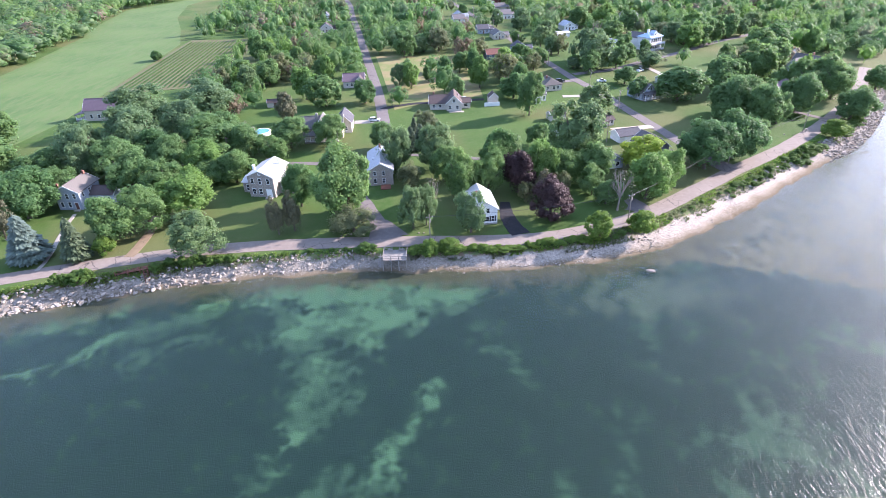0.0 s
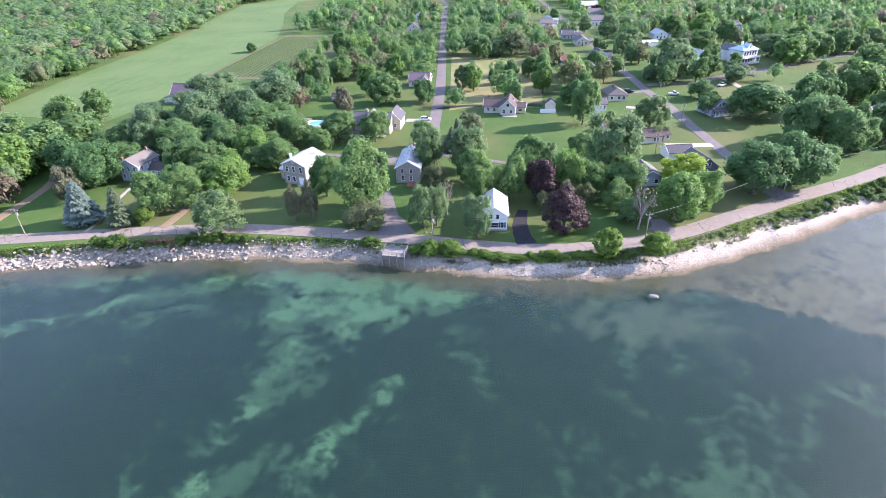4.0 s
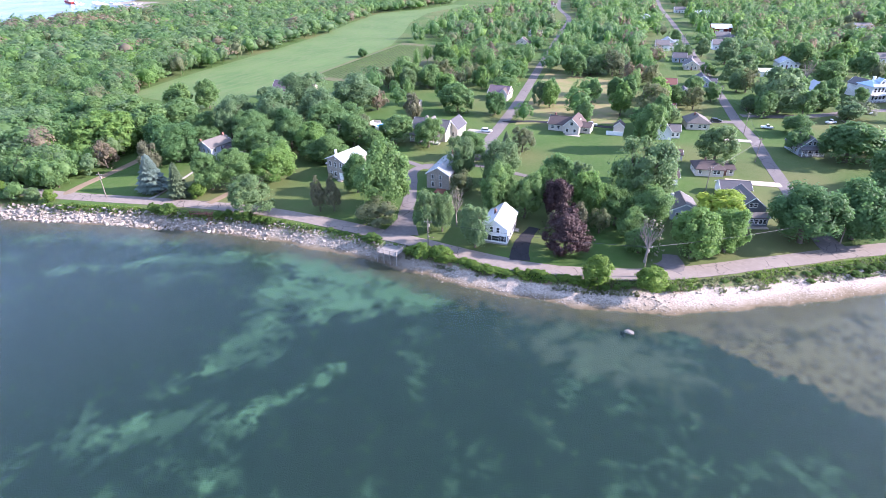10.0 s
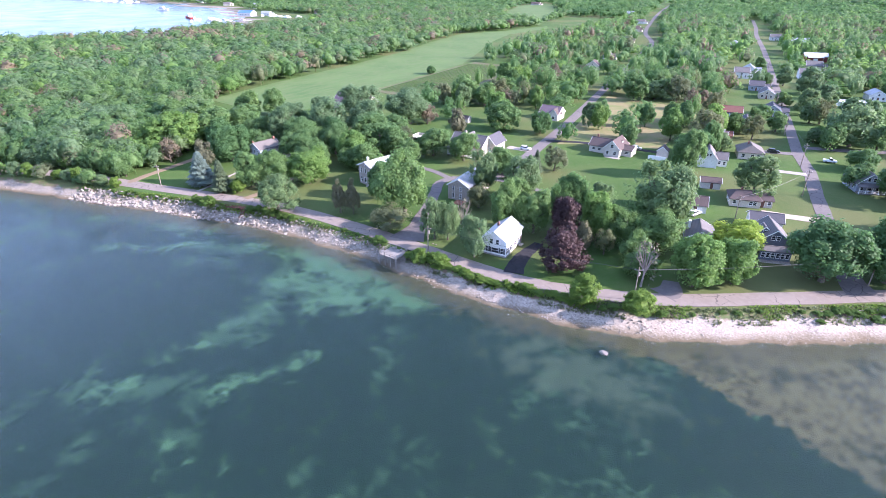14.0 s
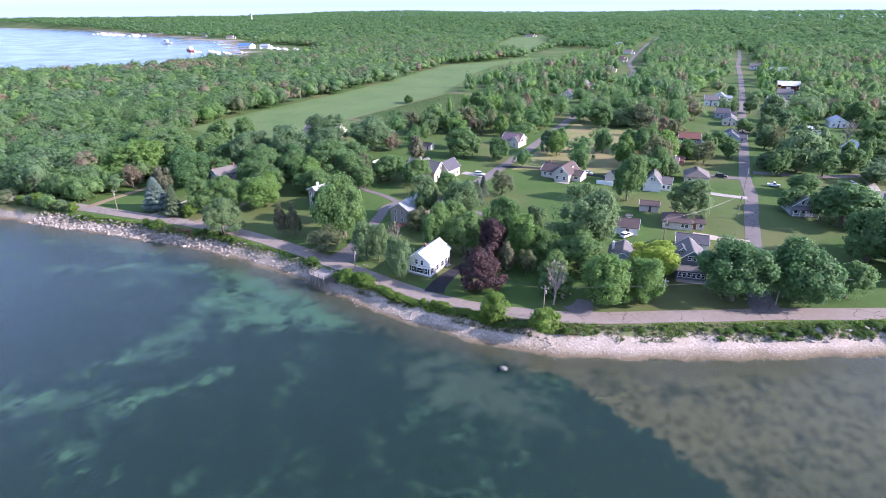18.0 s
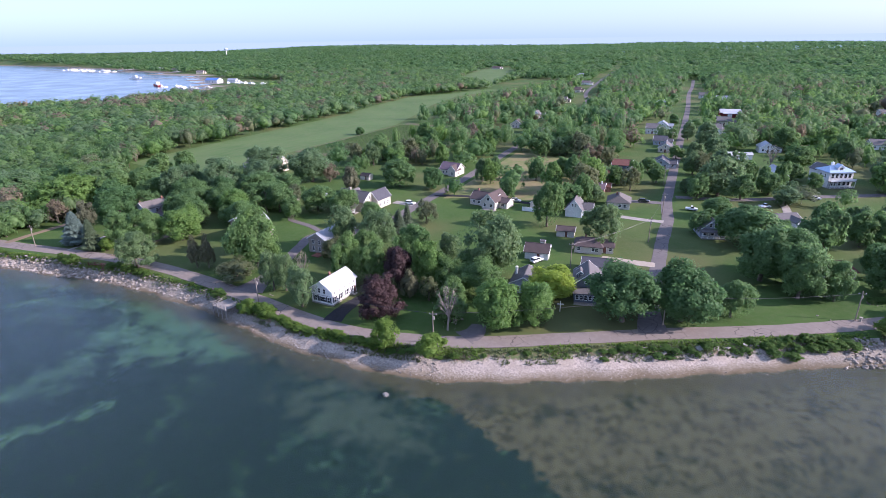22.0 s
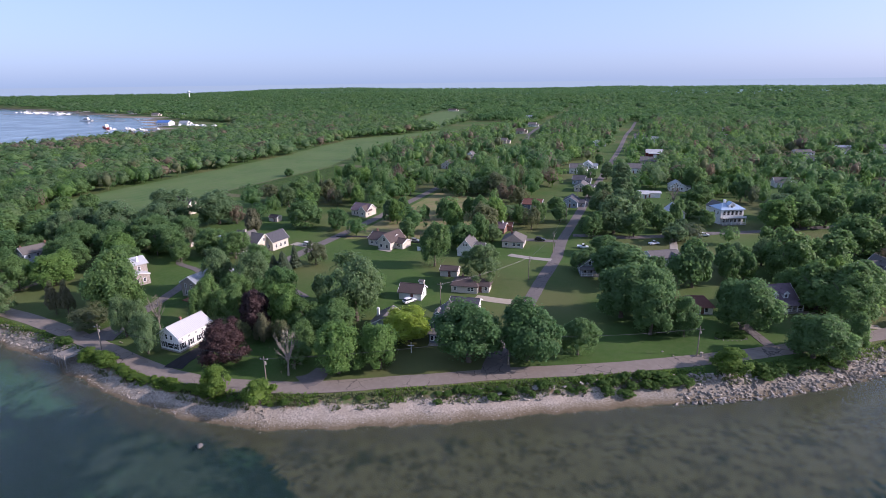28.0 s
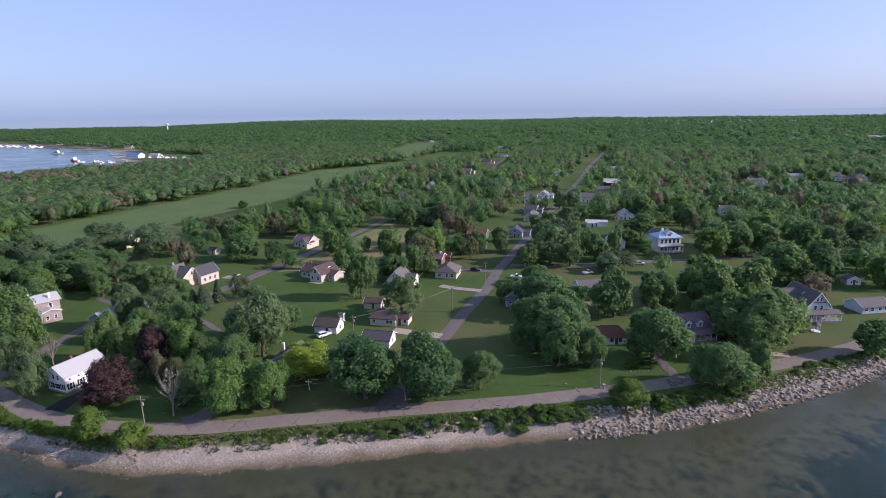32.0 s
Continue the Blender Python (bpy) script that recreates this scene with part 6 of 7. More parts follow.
def woods(name, label, spots, level, material, seed):
    """spots: x, y, width, height of each tree. All in one mesh."""
    rng = np.random.RandomState(seed)
    V, F, T, n = [], [], [], 0
    for x, y, w, hgt in spots:
        v, f = LOW[level][rng.randint(len(LOW[level]))]
        a = rng.rand() * 6.283
        ca, sa = math.cos(a), math.sin(a)
        z = GROUND_Z - 0.1 + float(hills(np.array(x), np.array(y)))
        V.append(np.stack([x + w * (v[:, 0] * ca - v[:, 1] * sa), y + w * (v[:, 0] * sa + v[:, 1] * ca), z + hgt * v[:, 2]], 1))
        F.append(f + n)
        T.append(np.full(len(v), rng.rand(), np.float32))
        n += len(v)
    if not V:
        return
    V, F = np.concatenate(V), np.concatenate(F)
    me = bpy.data.meshes.new(name)
    me.vertices.add(len(V))
    me.vertices.foreach_set("co", V.astype(np.float32).ravel())
    me.loops.add(len(F) * 3)
    me.loops.foreach_set("vertex_index", F.astype(np.int32).ravel())
    me.polygons.add(len(F))
    me.polygons.foreach_set("loop_start", np.arange(len(F), dtype=np.int32) * 3)
    me.polygons.foreach_set("loop_total", np.full(len(F), 3, np.int32))
    me.update(calc_edges=True)
    me.attributes.new("tone", "FLOAT", "POINT").data.foreach_set("value", np.concatenate(T))
    me.materials.append(material)
    tagged(new(name, me), label, "woods", kind="stuff")


def scatter(x0, x1, y0, y1, step, seed):
    rng = np.random.RandomState(seed)
    gx, gy = np.meshgrid(np.arange(x0, x1, step), np.arange(y0, y1, step))
    gx = gx.ravel() + rng.uniform(-0.5, 0.5, gx.size) * step
    gy = gy.ravel() + rng.uniform(-0.5, 0.5, gy.size) * step
    return gx, gy, rng


def open_ground(x, y, margin=1.0):
    """True where trees may stand: off the water, fields, roads and houses."""
    ok = (shore_d(x, y) > 12) & ~inside(BAY, x, y) & ~inside(MEADOW_POLY, x, y) & ~inside(FAR_FIELD, x, y) & ~inside(VINES, x, y)
    ok &= ~inside(YARD, x, y)
    ok &= (y < 560) | ((near_line(ROAD1, x, y) > 15) & (near_line(ROAD2, x, y) > 12))
    for line, r in ROADS:
        ok &= near_line(line, x, y) > r * margin
    for fx, fy, fr in FOOTPRINTS:
        ok &= (np.hypot(x - fx, y - fy) > fr) & (np.hypot(x - fx - 2, y - fy + 11) > fr + 1.5)
        if fy > 330:
            ok &= np.hypot(x - fx - 4, y - fy + 24) > fr
        if fy > 520:
            ok &= np.hypot(x - fx - 6, y - fy + 40) > fr + 3
    return ok


YARD = [(-600, 480), (-550, 510), (-530, 590), (-590, 720), (-690, 780), (-880, 800), (-1000, 830), (-900, 700), (-690, 600)]
TONES = [("leaf_green", "d"), ("leaf_bright", "b"), ("leaf_deep", "k"), ("leaf_grey_green", "w"), ("leaf_olive", "o"), ("leaf_rusty_brown", "r")]
# dense wood west of the meadow, out to the bay
gx, gy, rng = scatter(-800, -120, 40, 1000, 8.6, 1)
edge = np.interp(gy, [100, 160, 228, 289, 373, 466, 628, 760, 1000], [-128, -131, -205, -213, -222, -236, -276, -255, -300])
ok = open_ground(gx, gy) & (gx < edge) & (gx > -800 + 0.0 * gy)
west = np.stack([gx, gy, 10.5 + 8 * rng.rand(gx.size) ** 1.6, 8.5 + 6 * rng.rand(gx.size)], 1)[ok]
west = west[(np.hypot(west[:, 0] - 80, west[:, 1] - 40) < 420) | (rng.rand(len(west)) < 0.62)]
west[:, 2] *= np.where(np.hypot(west[:, 0] - 80, west[:, 1] - 40) < 420, 1.0, 1.2)
pick = rng.choice(6, len(west), p=[0.36, 0.09, 0.18, 0.27, 0.06, 0.04])
pick = np.where((np.hypot(west[:, 0] + 500, west[:, 1] - 400) < 55) & (rng.rand(len(west)) < 0.6), 5, pick)
dist = np.hypot(west[:, 0] - 80, west[:, 1] - 40)
for k, (nm, key) in enumerate(TONES):
    woods("woods", "dense deciduous wood with mixed green crowns", west[(pick == k) & (dist < 420)], "near", LEAF[key], 10 + k)
    woods("woods", "dense deciduous wood with mixed green crowns", west[(pick == k) & (dist >= 420)], "mid", LEAF[key], 20 + k)
# the wood's edge down to the road and the water
gx, gy, rng = scatter(-330, -119, 55, 190, 4.4, 6)
d = shore_d(gx, gy)
ok = (d > 5.5) & (d < 46) & (near_line(ROAD0, gx, gy) > 4.2) & (near_line([(-115.5, 125.5), (-119.2, 145.5), (-126, 171), (-137, 195)], gx, gy) > 5.0) & (rng.rand(gx.size) < np.where(d < 14, 0.85, 0.72))
fringe = np.stack([gx, gy, np.where(d < 14, 3.6, 5.5) + 4 * rng.rand(gx.size), np.where(d < 14, 3.0, 6.0) + 4.5 * rng.rand(gx.size)], 1)[ok]
pick = rng.choice(6, len(fringe), p=[0.34, 0.26, 0.08, 0.2, 0.1, 0.02])
for k, (nm, key) in enumerate(TONES):
    woods("woods", "thicket of young trees along shore road", fringe[pick == k], "near", LEAF[key], 70 + k)
# trees along the shore road towards the east
gx, gy, rng = scatter(212, 470, 262, 700, 8.0, 7)
d = shore_d(gx, gy)
ok = (d > 11) & (d < 95) & (near_line(ROAD0, gx, gy) > 6.5) & open_ground(gx, gy) & (rng.rand(gx.size) < np.where(gx < 240, 0.25, 0.6))
east = np.stack([gx, gy, 7 + 6 * rng.rand(gx.size), 7 + 6 * rng.rand(gx.size)], 1)[ok]
pick = rng.choice(6, len(east), p=[0.45, 0.2, 0.15, 0.12, 0.08, 0.0])
for k, (nm, key) in enumerate(TONES[:5]):
    woods("woods", "garden trees along shore road", east[pick == k], "near", LEAF[key], 80 + k)
# gardens and groves behind the first houses
gx, gy, rng = scatter(-165, 420, 262, 1000, 8.6, 2)
dens = np.interp(gy, [262, 330, 420, 560, 1000], [0.22, 0.38, 0.62, 0.80, 0.95])
street = np.interp(gy, [200, 320, 480, 900], [90, 74, 51, -6])
dens = np.where(np.abs(gx - street) < 15, 0.06, np.where(np.abs(gx - street) < 26, dens * 0.5, dens))
dens = np.where(gx > street + 20, dens * 1.1, dens)
dens = np.where(inside(LOT, gx, gy), 0.05, dens)
dens = np.where((gx > street - 34) & (gx < street + 4) & (gy > 335) & (gy < 540), dens * 0.4, dens)      # open front gardens by the street
dens = np.where((gx > 110) & (gx < 160) & (gy > 372) & (gy < 410), dens * 0.4, dens)
lawn = ((gx > 98) & (gx < 190) & (gy < 372)) | ((gx > 165) & (gx < 300) & (gy > 575) & (gy < 660)) | ((gx > 195) & (gx < 240) & (gy < 345)) | ((gx > -70) & (gx < -18) & (gy < 300))
dens = np.where(lawn, 0.06, dens)
ok = open_ground(gx, gy, 0.9) & (rng.rand(gx.size) < dens) & (gx > np.interp(gy, [262, 440, 560, 700, 1000], [-95, -150, -205, -232, -290]))
for t_ob in TREE_SPOTS:
    ok &= np.hypot(gx - t_ob[0], gy - t_ob[1]) > t_ob[2] * 0.5 + 2.0
grove = np.stack([gx, gy, 5.5 + 9.5 * rng.rand(gx.size) ** 1.5 + np.clip((gy - 380) / 60, 0, 3), 6 + 9 * rng.rand(gx.size) ** 1.2 + np.clip((gy - 380) / 100, 0, 2)], 1)[ok]
pick = rng.choice(6, len(grove), p=[0.32, 0.12, 0.28, 0.16, 0.08, 0.04])
dist = np.hypot(grove[:, 0] - 110, grove[:, 1] - 50)
for k, (nm, key) in enumerate(TONES):
    woods("woods", "garden trees and thickets round village houses", grove[(pick == k) & (dist < 420)], "near", LEAF[key], 30 + k)
    woods("woods", "garden trees and thickets round village houses", grove[(pick == k) & (dist >= 420)], "mid", LEAF[key], 40 + k)
# the far country, to the horizon
gx, gy, rng = scatter(-3400, 1500, 900, 4300, 25.0, 3)
r = np.hypot(gx, gy)
az = np.degrees(np.arctan2(-gx, gy))
ok = open_ground(gx, gy) & (r > 1000) & (az > -32) & (az < 75) & (rng.rand(gx.size) < np.interp(r, [1000, 2000, 4500], [0.95, 0.9, 0.55]))
farw = np.stack([gx, gy, rng.uniform(20, 34, gx.size), rng.uniform(8, 17, gx.size)], 1)[ok]
pick = rng.choice(3, len(farw), p=[0.76, 0.14, 0.10])
for k, key in enumerate("kdw"):
    woods("woods", "far woodland stretching to the horizon", farw[pick == k], "far", LEAF[key], 50 + k)
gx, gy, rng = scatter(-1500, -280, 640, 1400, 12.0, 4)
ok = open_ground(gx, gy) & (np.hypot(gx, gy) < 1250) & ((gx < -300) | (gy > 1000)) & ~((gx > -800) & (gy < 1000))
mid = np.stack([gx, gy, rng.uniform(11, 17, gx.size), rng.uniform(9, 15, gx.size)], 1)[ok]
woods("woods", "wood behind the harbour", mid, "far", LEAF["d"], 60)
gx, gy, rng = scatter(-420, 500, 960, 1300, 13.0, 5)
ok = open_ground(gx, gy) & (np.hypot(gx, gy) < 1300) & (rng.rand(gx.size) < 0.85)
mid = np.stack([gx, gy, rng.uniform(11, 17, gx.size), rng.uniform(9, 15, gx.size)], 1)[ok]
woods("woods", "wood behind the village", mid, "far", LEAF["k"], 61)

# ---- shore stones ----
def stone_mesh(seed, flat=0.7):
    rng = np.random.RandomState(seed)
    bm = bmesh.new()
    bmesh.ops.create_icosphere(bm, subdivisions=2, radius=0.5)
    sx, sy, sz = rng.uniform(0.8, 1.3), rng.uniform(0.7, 1.0), flat * rng.uniform(0.8, 1.1)
    cuts = [(rng.normal(size=3), rng.uniform(0.20, 0.36)) for _ in range(10)]
    for v in bm.verts:
        p = np.array(v.co)
        for n, k in cuts:
            n = n / np.linalg.norm(n)
            e = p @ n - k
            if e > 0:
                p = p - n * e
        v.co = (p[0] * sx, p[1] * sy, p[2] * sz)
    me = bpy.data.meshes.new("rock")
    bm.to_mesh(me)
    bm.free()
    me.materials.append(ROCK)
    return me


STONES = [stone_mesh(s) for s in range(8)]
STONE_V = [np.array([v.co for v in me.vertices]) for me in STONES]
STONE_F = [np.array([p.vertices for p in me.polygons]) for me in STONES]
BANKS = [(-126, -66, 14.0, 0.55, 1.7, -0.04, 0.95), (-66, -42, 12.0, 0.45, 1.4, -0.04, 0.85), (-42, -9, 12.0, 0.32, 1.05, 0.2, 1.0), (0, 62, 9.0, 0.2, 0.7, 0.08, 0.72),
         (62, 96, 7.0, 0.16, 0.5, 0.1, 0.85), (86, 138, 4.2, 0.3, 1.0, 0.5, 0.95), (136, 176, 25.0, 0.45, 1.45, -0.06, 0.95), (176, 225, 24.0, 0.5, 1.5, -0.06, 1.0), (-190, -126, 2.0, 0.3, 0.9, 0.1, 0.7)]
rng = np.random.RandomState(77)
spots = []
for x0, x1, dens, s0, s1, u0, u1 in BANKS:
    for _ in range(int((x1 - x0) * dens)):
        x = rng.uniform(x0, x1)
        u = rng.uniform(u0, u1)
        sl = float(np.interp(x, _sx, _ss))
        y = float(shore_y(x)) + u * float(bank_width(x)) * math.sqrt(1 + sl * sl)
        spots.append((x, y, s0 + (s1 - s0) * rng.rand() ** 2))
for _ in range(900):                                # small stones along the water's edge, and a few in the shallows
    x = rng.uniform(-125, 215)
    sl = float(np.interp(x, _sx, _ss))
    d = rng.normal(0.3, 0.9) if rng.rand() < 0.8 else -rng.rand() * 1.5
    spots.append((x, float(shore_y(x)) + d * math.sqrt(1 + sl * sl), rng.uniform(0.15, 0.42)))
spots = [(x, y, s) for x, y, s in spots if not (-9.5 < x < -0.5 and shore_d(x, y) > 1.0)]
spots.sort(key=lambda q: -q[2])
riprap = empty("riprap_bank", pose(0, 0, 0), "bank of broken pale limestone boulders at the waterline", "rock bank")
zs = ground_z(np.array([q[0] for q in spots]), np.array([q[1] for q in spots]))
V, F, n = [], [], 0
for i, ((x, y, s), z) in enumerate(zip(spots, zs)):
    k = rng.randint(8)
    m = pose(x, y, float(z) + 0.10 * s, rng.uniform(-25, 25), rng.uniform(-25, 25), rng.uniform(0, 360)) @ Matrix.Scale(s, 4)
    if i < 300:
        share("rock", STONES[k], riprap, m)
    else:
        mm = np.array(m)
        V.append(STONE_V[k] @ mm[:3, :3].T + mm[:3, 3])
        F.append(STONE_F[k] + n)
        n += len(STONE_V[k])
me = mesh_of("rubble", np.concatenate(V).tolist(), np.concatenate(F).tolist(), ROCK)
tagged(share("rubble", me, riprap), kind="stuff")

# the slab of rock off the point
slab_rock = new("boulder", STONES[3].copy())
slab_rock.matrix_basis = pose(54.6, 127.0, 0.05, 8, -10, -28) @ Matrix.Diagonal((2.5, 1.9, 1.0, 1))
tagged(slab_rock, "flat pale boulder standing in shallow water", "rock")
for x, y, s in ((73, 128.2, 1.2), (66.5, 129.8, 0.8), (81, 125.6, 1.5), (61, 132.5, 0.7)):
    ob = new("boulder", STONES[int(x) % 8])
    ob.matrix_basis = pose(x, y, float(ground_z(np.array(x), np.array(y))) - 0.12, 0, 0, x * 9) @ Matrix.Diagonal((s * 1.3, s, s * 0.4, 1))
    tagged(ob, "sunken stone on the shallow lake bed", "rock")

# slabs of broken concrete tipped over the bank
slab_rng = random.Random(21)


def broken_slab(x, u, size):
    sl = float(np.interp(x, _sx, _ss))
    y = float(shore_y(x)) + u * float(bank_width(x)) * math.sqrt(1 + sl * sl)
    bm = bmesh.new()
    n = slab_rng.randint(5, 7)
    ring = [(size * slab_rng.uniform(0.7, 1.15) * math.cos(6.283 * k / n + slab_rng.uniform(-0.3, 0.3)), size * 0.7 * slab_rng.uniform(0.7, 1.15) * math.sin(6.283 * k / n)) for k in range(n)]
    lo = [bm.verts.new((p, q, -0.11)) for p, q in ring]
    hi = [bm.verts.new((p * 0.97, q * 0.97, 0.11)) for p, q in ring]
    bm.faces.new(lo[::-1])
    bm.faces.new(hi)
    for k in range(n):
        bm.faces.new((lo[k], lo[(k + 1) % n], hi[(k + 1) % n], hi[k]))
    ob = part("concrete_slab", bm, CONCRETE, None)
    ob.matrix_basis = pose(x, y, float(ground_z(np.array(x), np.array(y))) + 0.14, slab_rng.uniform(-22, 22), slab_rng.uniform(-22, 22), slab_rng.uniform(0, 360))
    tagged(ob, "tilted slab of broken pale concrete on the bank", "concrete slab", "broken slabs on the bank")


for k in range(16):
    broken_slab(98 + k * 2.6 + slab_rng.uniform(-1, 1), slab_rng.uniform(0.5, 0.9), slab_rng.uniform(0.6, 1.2))
for k in range(8):
    broken_slab(168 + k * 1.2, slab_rng.uniform(0.35, 0.85), slab_rng.uniform(0.8, 1.5))
bm = bmesh.new()
box(bm, -3.4, -0.16, 0, 3.4, 0.16, 0.26)
bmesh.ops.bevel(bm, geom=bm.edges[:], offset=0.03, segments=1, affect="EDGES")
beam = part("timber_beam", bm, POLE_WOOD, None)
beam.matrix_basis = pose(190.2, 242.2, GROUND_Z - 0.05, 0, 0, 8)
tagged(beam, "long pale timber beam lying on the lawn", "timber")

# young trees and bushes that crowd the shore road at the wood's edge
edge_rng = random.Random(31)
for k in range(26):
    x = -182 + k * 2.7 + edge_rng.uniform(-0.8, 0.8)
    road_y = float(np.interp(x, [p[0] for p in ROAD0], [p[1] for p in ROAD0]))
    if x < -122:
        tree(edge_rng.choice("dbwdb"), x, road_y + edge_rng.uniform(5.5, 8.5), edge_rng.uniform(4.5, 8.0), edge_rng.uniform(4.5, 7.0))
    if k % 2 and shore_d(x, road_y - 5.0) > 3.0:
        y = road_y - edge_rng.uniform(4.6, 5.4)
        tree(edge_rng.choice("ubw"), x, y, edge_rng.uniform(3.0, 5.5), edge_rng.uniform(3.5, 5.5), z=float(ground_z(np.array(x), np.array(y))) - 0.1)

# ---- shrubs on the bank top ----
rng = random.Random(8)


def bank_shrubs(x0, x1, step, wide, high, u=0.98, spread=0.12, kind="h"):
    x = x0
    while x < x1:
        sl = float(np.interp(x, _sx, _ss))
        uu = u + rng.uniform(-spread, spread)
        y = float(shore_y(x)) + uu * float(bank_width(x)) * math.sqrt(1 + sl * sl)
        tree(kind, x, y, high * rng.uniform(0.5, 1.35), wide * rng.uniform(0.6, 1.45), z=float(ground_z(np.array(x), np.array(y))) - 0.1)
        x += step * rng.uniform(0.6, 1.4)


bank_shrubs(-112, -86, 3.0, 2.4, 1.1, 1.0)
bank_shrubs(-80, -72, 2.2, 4.0, 2.8, 0.9)
bank_shrubs(-60, -42, 1.6, 2.8, 1.8)
bank_shrubs(-40, -14, 5.0, 1.3, 0.7, 1.05, 0.06)
bank_shrubs(-13, -9.5, 1.6, 3.0, 2.0, 0.95, 0.1)
bank_shrubs(0.5, 9, 1.5, 4.0, 3.0, 0.85, 0.12, "u")
bank_shrubs(8, 46, 1.15, 2.3, 1.15, 0.93, 0.12, "u")
bank_shrubs(44, 62, 2.4, 2.0, 1.1, 0.8)
bank_shrubs(62, 92, 4.6, 1.4, 0.7, 0.86, 0.06)
bank_shrubs(90, 110, 1.25, 2.3, 1.15, 0.80, 0.2)
bank_shrubs(108, 124, 1.5, 2.2, 1.05, 0.78, 0.2)
bank_shrubs(121, 138, 0.85, 3.0, 1.9, 0.64, 0.28)
bank_shrubs(152, 172, 1.2, 3.6, 2.3, 0.8, 0.2)
bank_shrubs(182, 215, 2.2, 2.2, 1.3, 1.0, 0.12)

def bank_weeds(material, label, count, seed, u0, u1):
    """Rough grass and weed tufts over the top of the bank."""
    r = np.random.RandomState(seed)
    x = r.uniform(-126, 225, count)
    u = r.uniform(u0, u1, count)
    y = shore_y(x) + u * bank_width(x) * np.sqrt(1 + np.interp(x, _sx, _ss) ** 2)
    keep = (wobble(x, y, 4.3, seed) + 0.6 * wobble(x, y, 1.7, seed + 2) > np.where(u > 0.9, -0.55, 0.05)) & ~((x > -9) & (x < -1)) & ~((x > -42) & (x < -9) & (r.rand(count) < 0.75))
    x, y = x[keep], y[keep]
    z = ground_z(x, y)
    V, F = [], []
    for i in range(len(x)):
        for k in range(5):
            a, s = r.rand() * 6.283, r.uniform(0.25, 0.62)
            n = len(V)
            c, q = math.cos(a) * s, math.sin(a) * s
            V += [(x[i] - q * 0.35, y[i] + c * 0.35, z[i] - 0.05), (x[i] + q * 0.35, y[i] - c * 0.35, z[i] - 0.05), (x[i] + c * 0.9, y[i] + q * 0.9, z[i] + s * r.uniform(0.5, 1.1))]
            F.append((n, n + 1, n + 2))
    ob = new("bank_weeds", mesh_of("bank_weeds", V, F, material))
    tagged(ob, label, "weeds", kind="stuff")


bank_weeds(LEAF["u"], "rough green weeds along top of bank", 9000, 5, 0.7, 1.12)
bank_weeds(LEAF["o"], "dull olive and dry weeds on bank", 7000, 9, 0.55, 1.05)

# ---- timber viewing platform ----
deck = empty("viewing_platform", pose(-4.6, 134.8, 3.05, 0, 0, -2), "weathered grey timber viewing platform on posts with railing", "platform")
for i in range(38):
    x = -2.8 + i * 0.148
    bm = bmesh.new()
    box(bm, x, -3.2, -0.05, x + 0.14, 1.6, 0.0)
    part("board", bm, DECK_WOOD, deck)
for y in (-3.0, -0.8, 1.4):
    bm = bmesh.new()
    box(bm, -2.85, y - 0.07, -0.3, 2.85, y + 0.07, -0.052)
    part("joist", bm, DECK_WOOD, deck)
for x in (-2.75, -0.9, 0.9, 2.75):
    for y in (-3.1, 1.5):
        bm = bmesh.new()
        box(bm, x - 0.09, y - 0.09, -3.2 if y < 0 else -0.6, x + 0.09, y + 0.09, 1.05)
        part("post", bm, DECK_WOOD, deck)
for a, b in (((-2.75, -3.1), (2.75, -3.1)), ((-2.75, -3.1), (-2.75, 1.5)), ((2.75, -3.1), (2.75, 1.5)), ((-2.75, 1.5), (-0.9, 1.5)), ((0.9, 1.5), (2.75, 1.5))):
    for z in (0.45, 0.98):
        bm = bmesh.new()
        rod(bm, (*a, z), (*b, z), 0.05, 0.05, 4)
        part("rail", bm, DECK_WOOD, deck)
for i in range(7):
    bm = bmesh.new()
    box(bm, -4.0, -2.9 + i * 0.30, -1.9 + i * 0.27, -2.9, -2.55 + i * 0.30, -1.84 + i * 0.27)
    part("stair_tread", bm, DECK_WOOD, deck)
bm = bmesh.new()
rod(bm, (-3.45, -3.1, -2.2), (-3.45, -0.6, 0.3), 0.08, 0.08, 4)
part("stair_string", bm, DECK_WOOD, deck)
for x in (-1.3, 1.3):
    bm = bmesh.new()
    box(bm, x - 0.6, 0.9, 0.4, x + 0.6, 1.3, 0.46)
    box(bm, x - 0.55, 1.0, 0.0, x - 0.45, 1.2, 0.4)
    box(bm, x + 0.45, 1.0, 0.0, x + 0.55, 1.2, 0.4)
    part("bench", bm, DECK_WOOD, deck)

# ---- red-brown timber landing by the riprap ----
land = empty("timber_landing", pose(-64.8, 133.4, 2.75, 0, 0, 20), "old red-brown timber landing with steps down rocks", "landing")
for i in range(26):
    bm = bmesh.new()
    box(bm, -4.6 + i * 0.3, -1.5, 0.05, -4.34 + i * 0.3, 0.9, 0.12)
    part("board", bm, RED_WOOD, land)
for x in (-4.5, -2.0, 0.5, 3.0):
    bm = bmesh.new()
    box(bm, x - 0.08, -1.6, -1.2, x + 0.08, -1.44, 0.95)
    part("post", bm, RED_WOOD, land)
bm = bmesh.new()
rod(bm, (-4.5, -1.52, 0.9), (3.0, -1.52, 0.9), 0.05, 0.05, 4)
part("rail", bm, RED_WOOD, land)
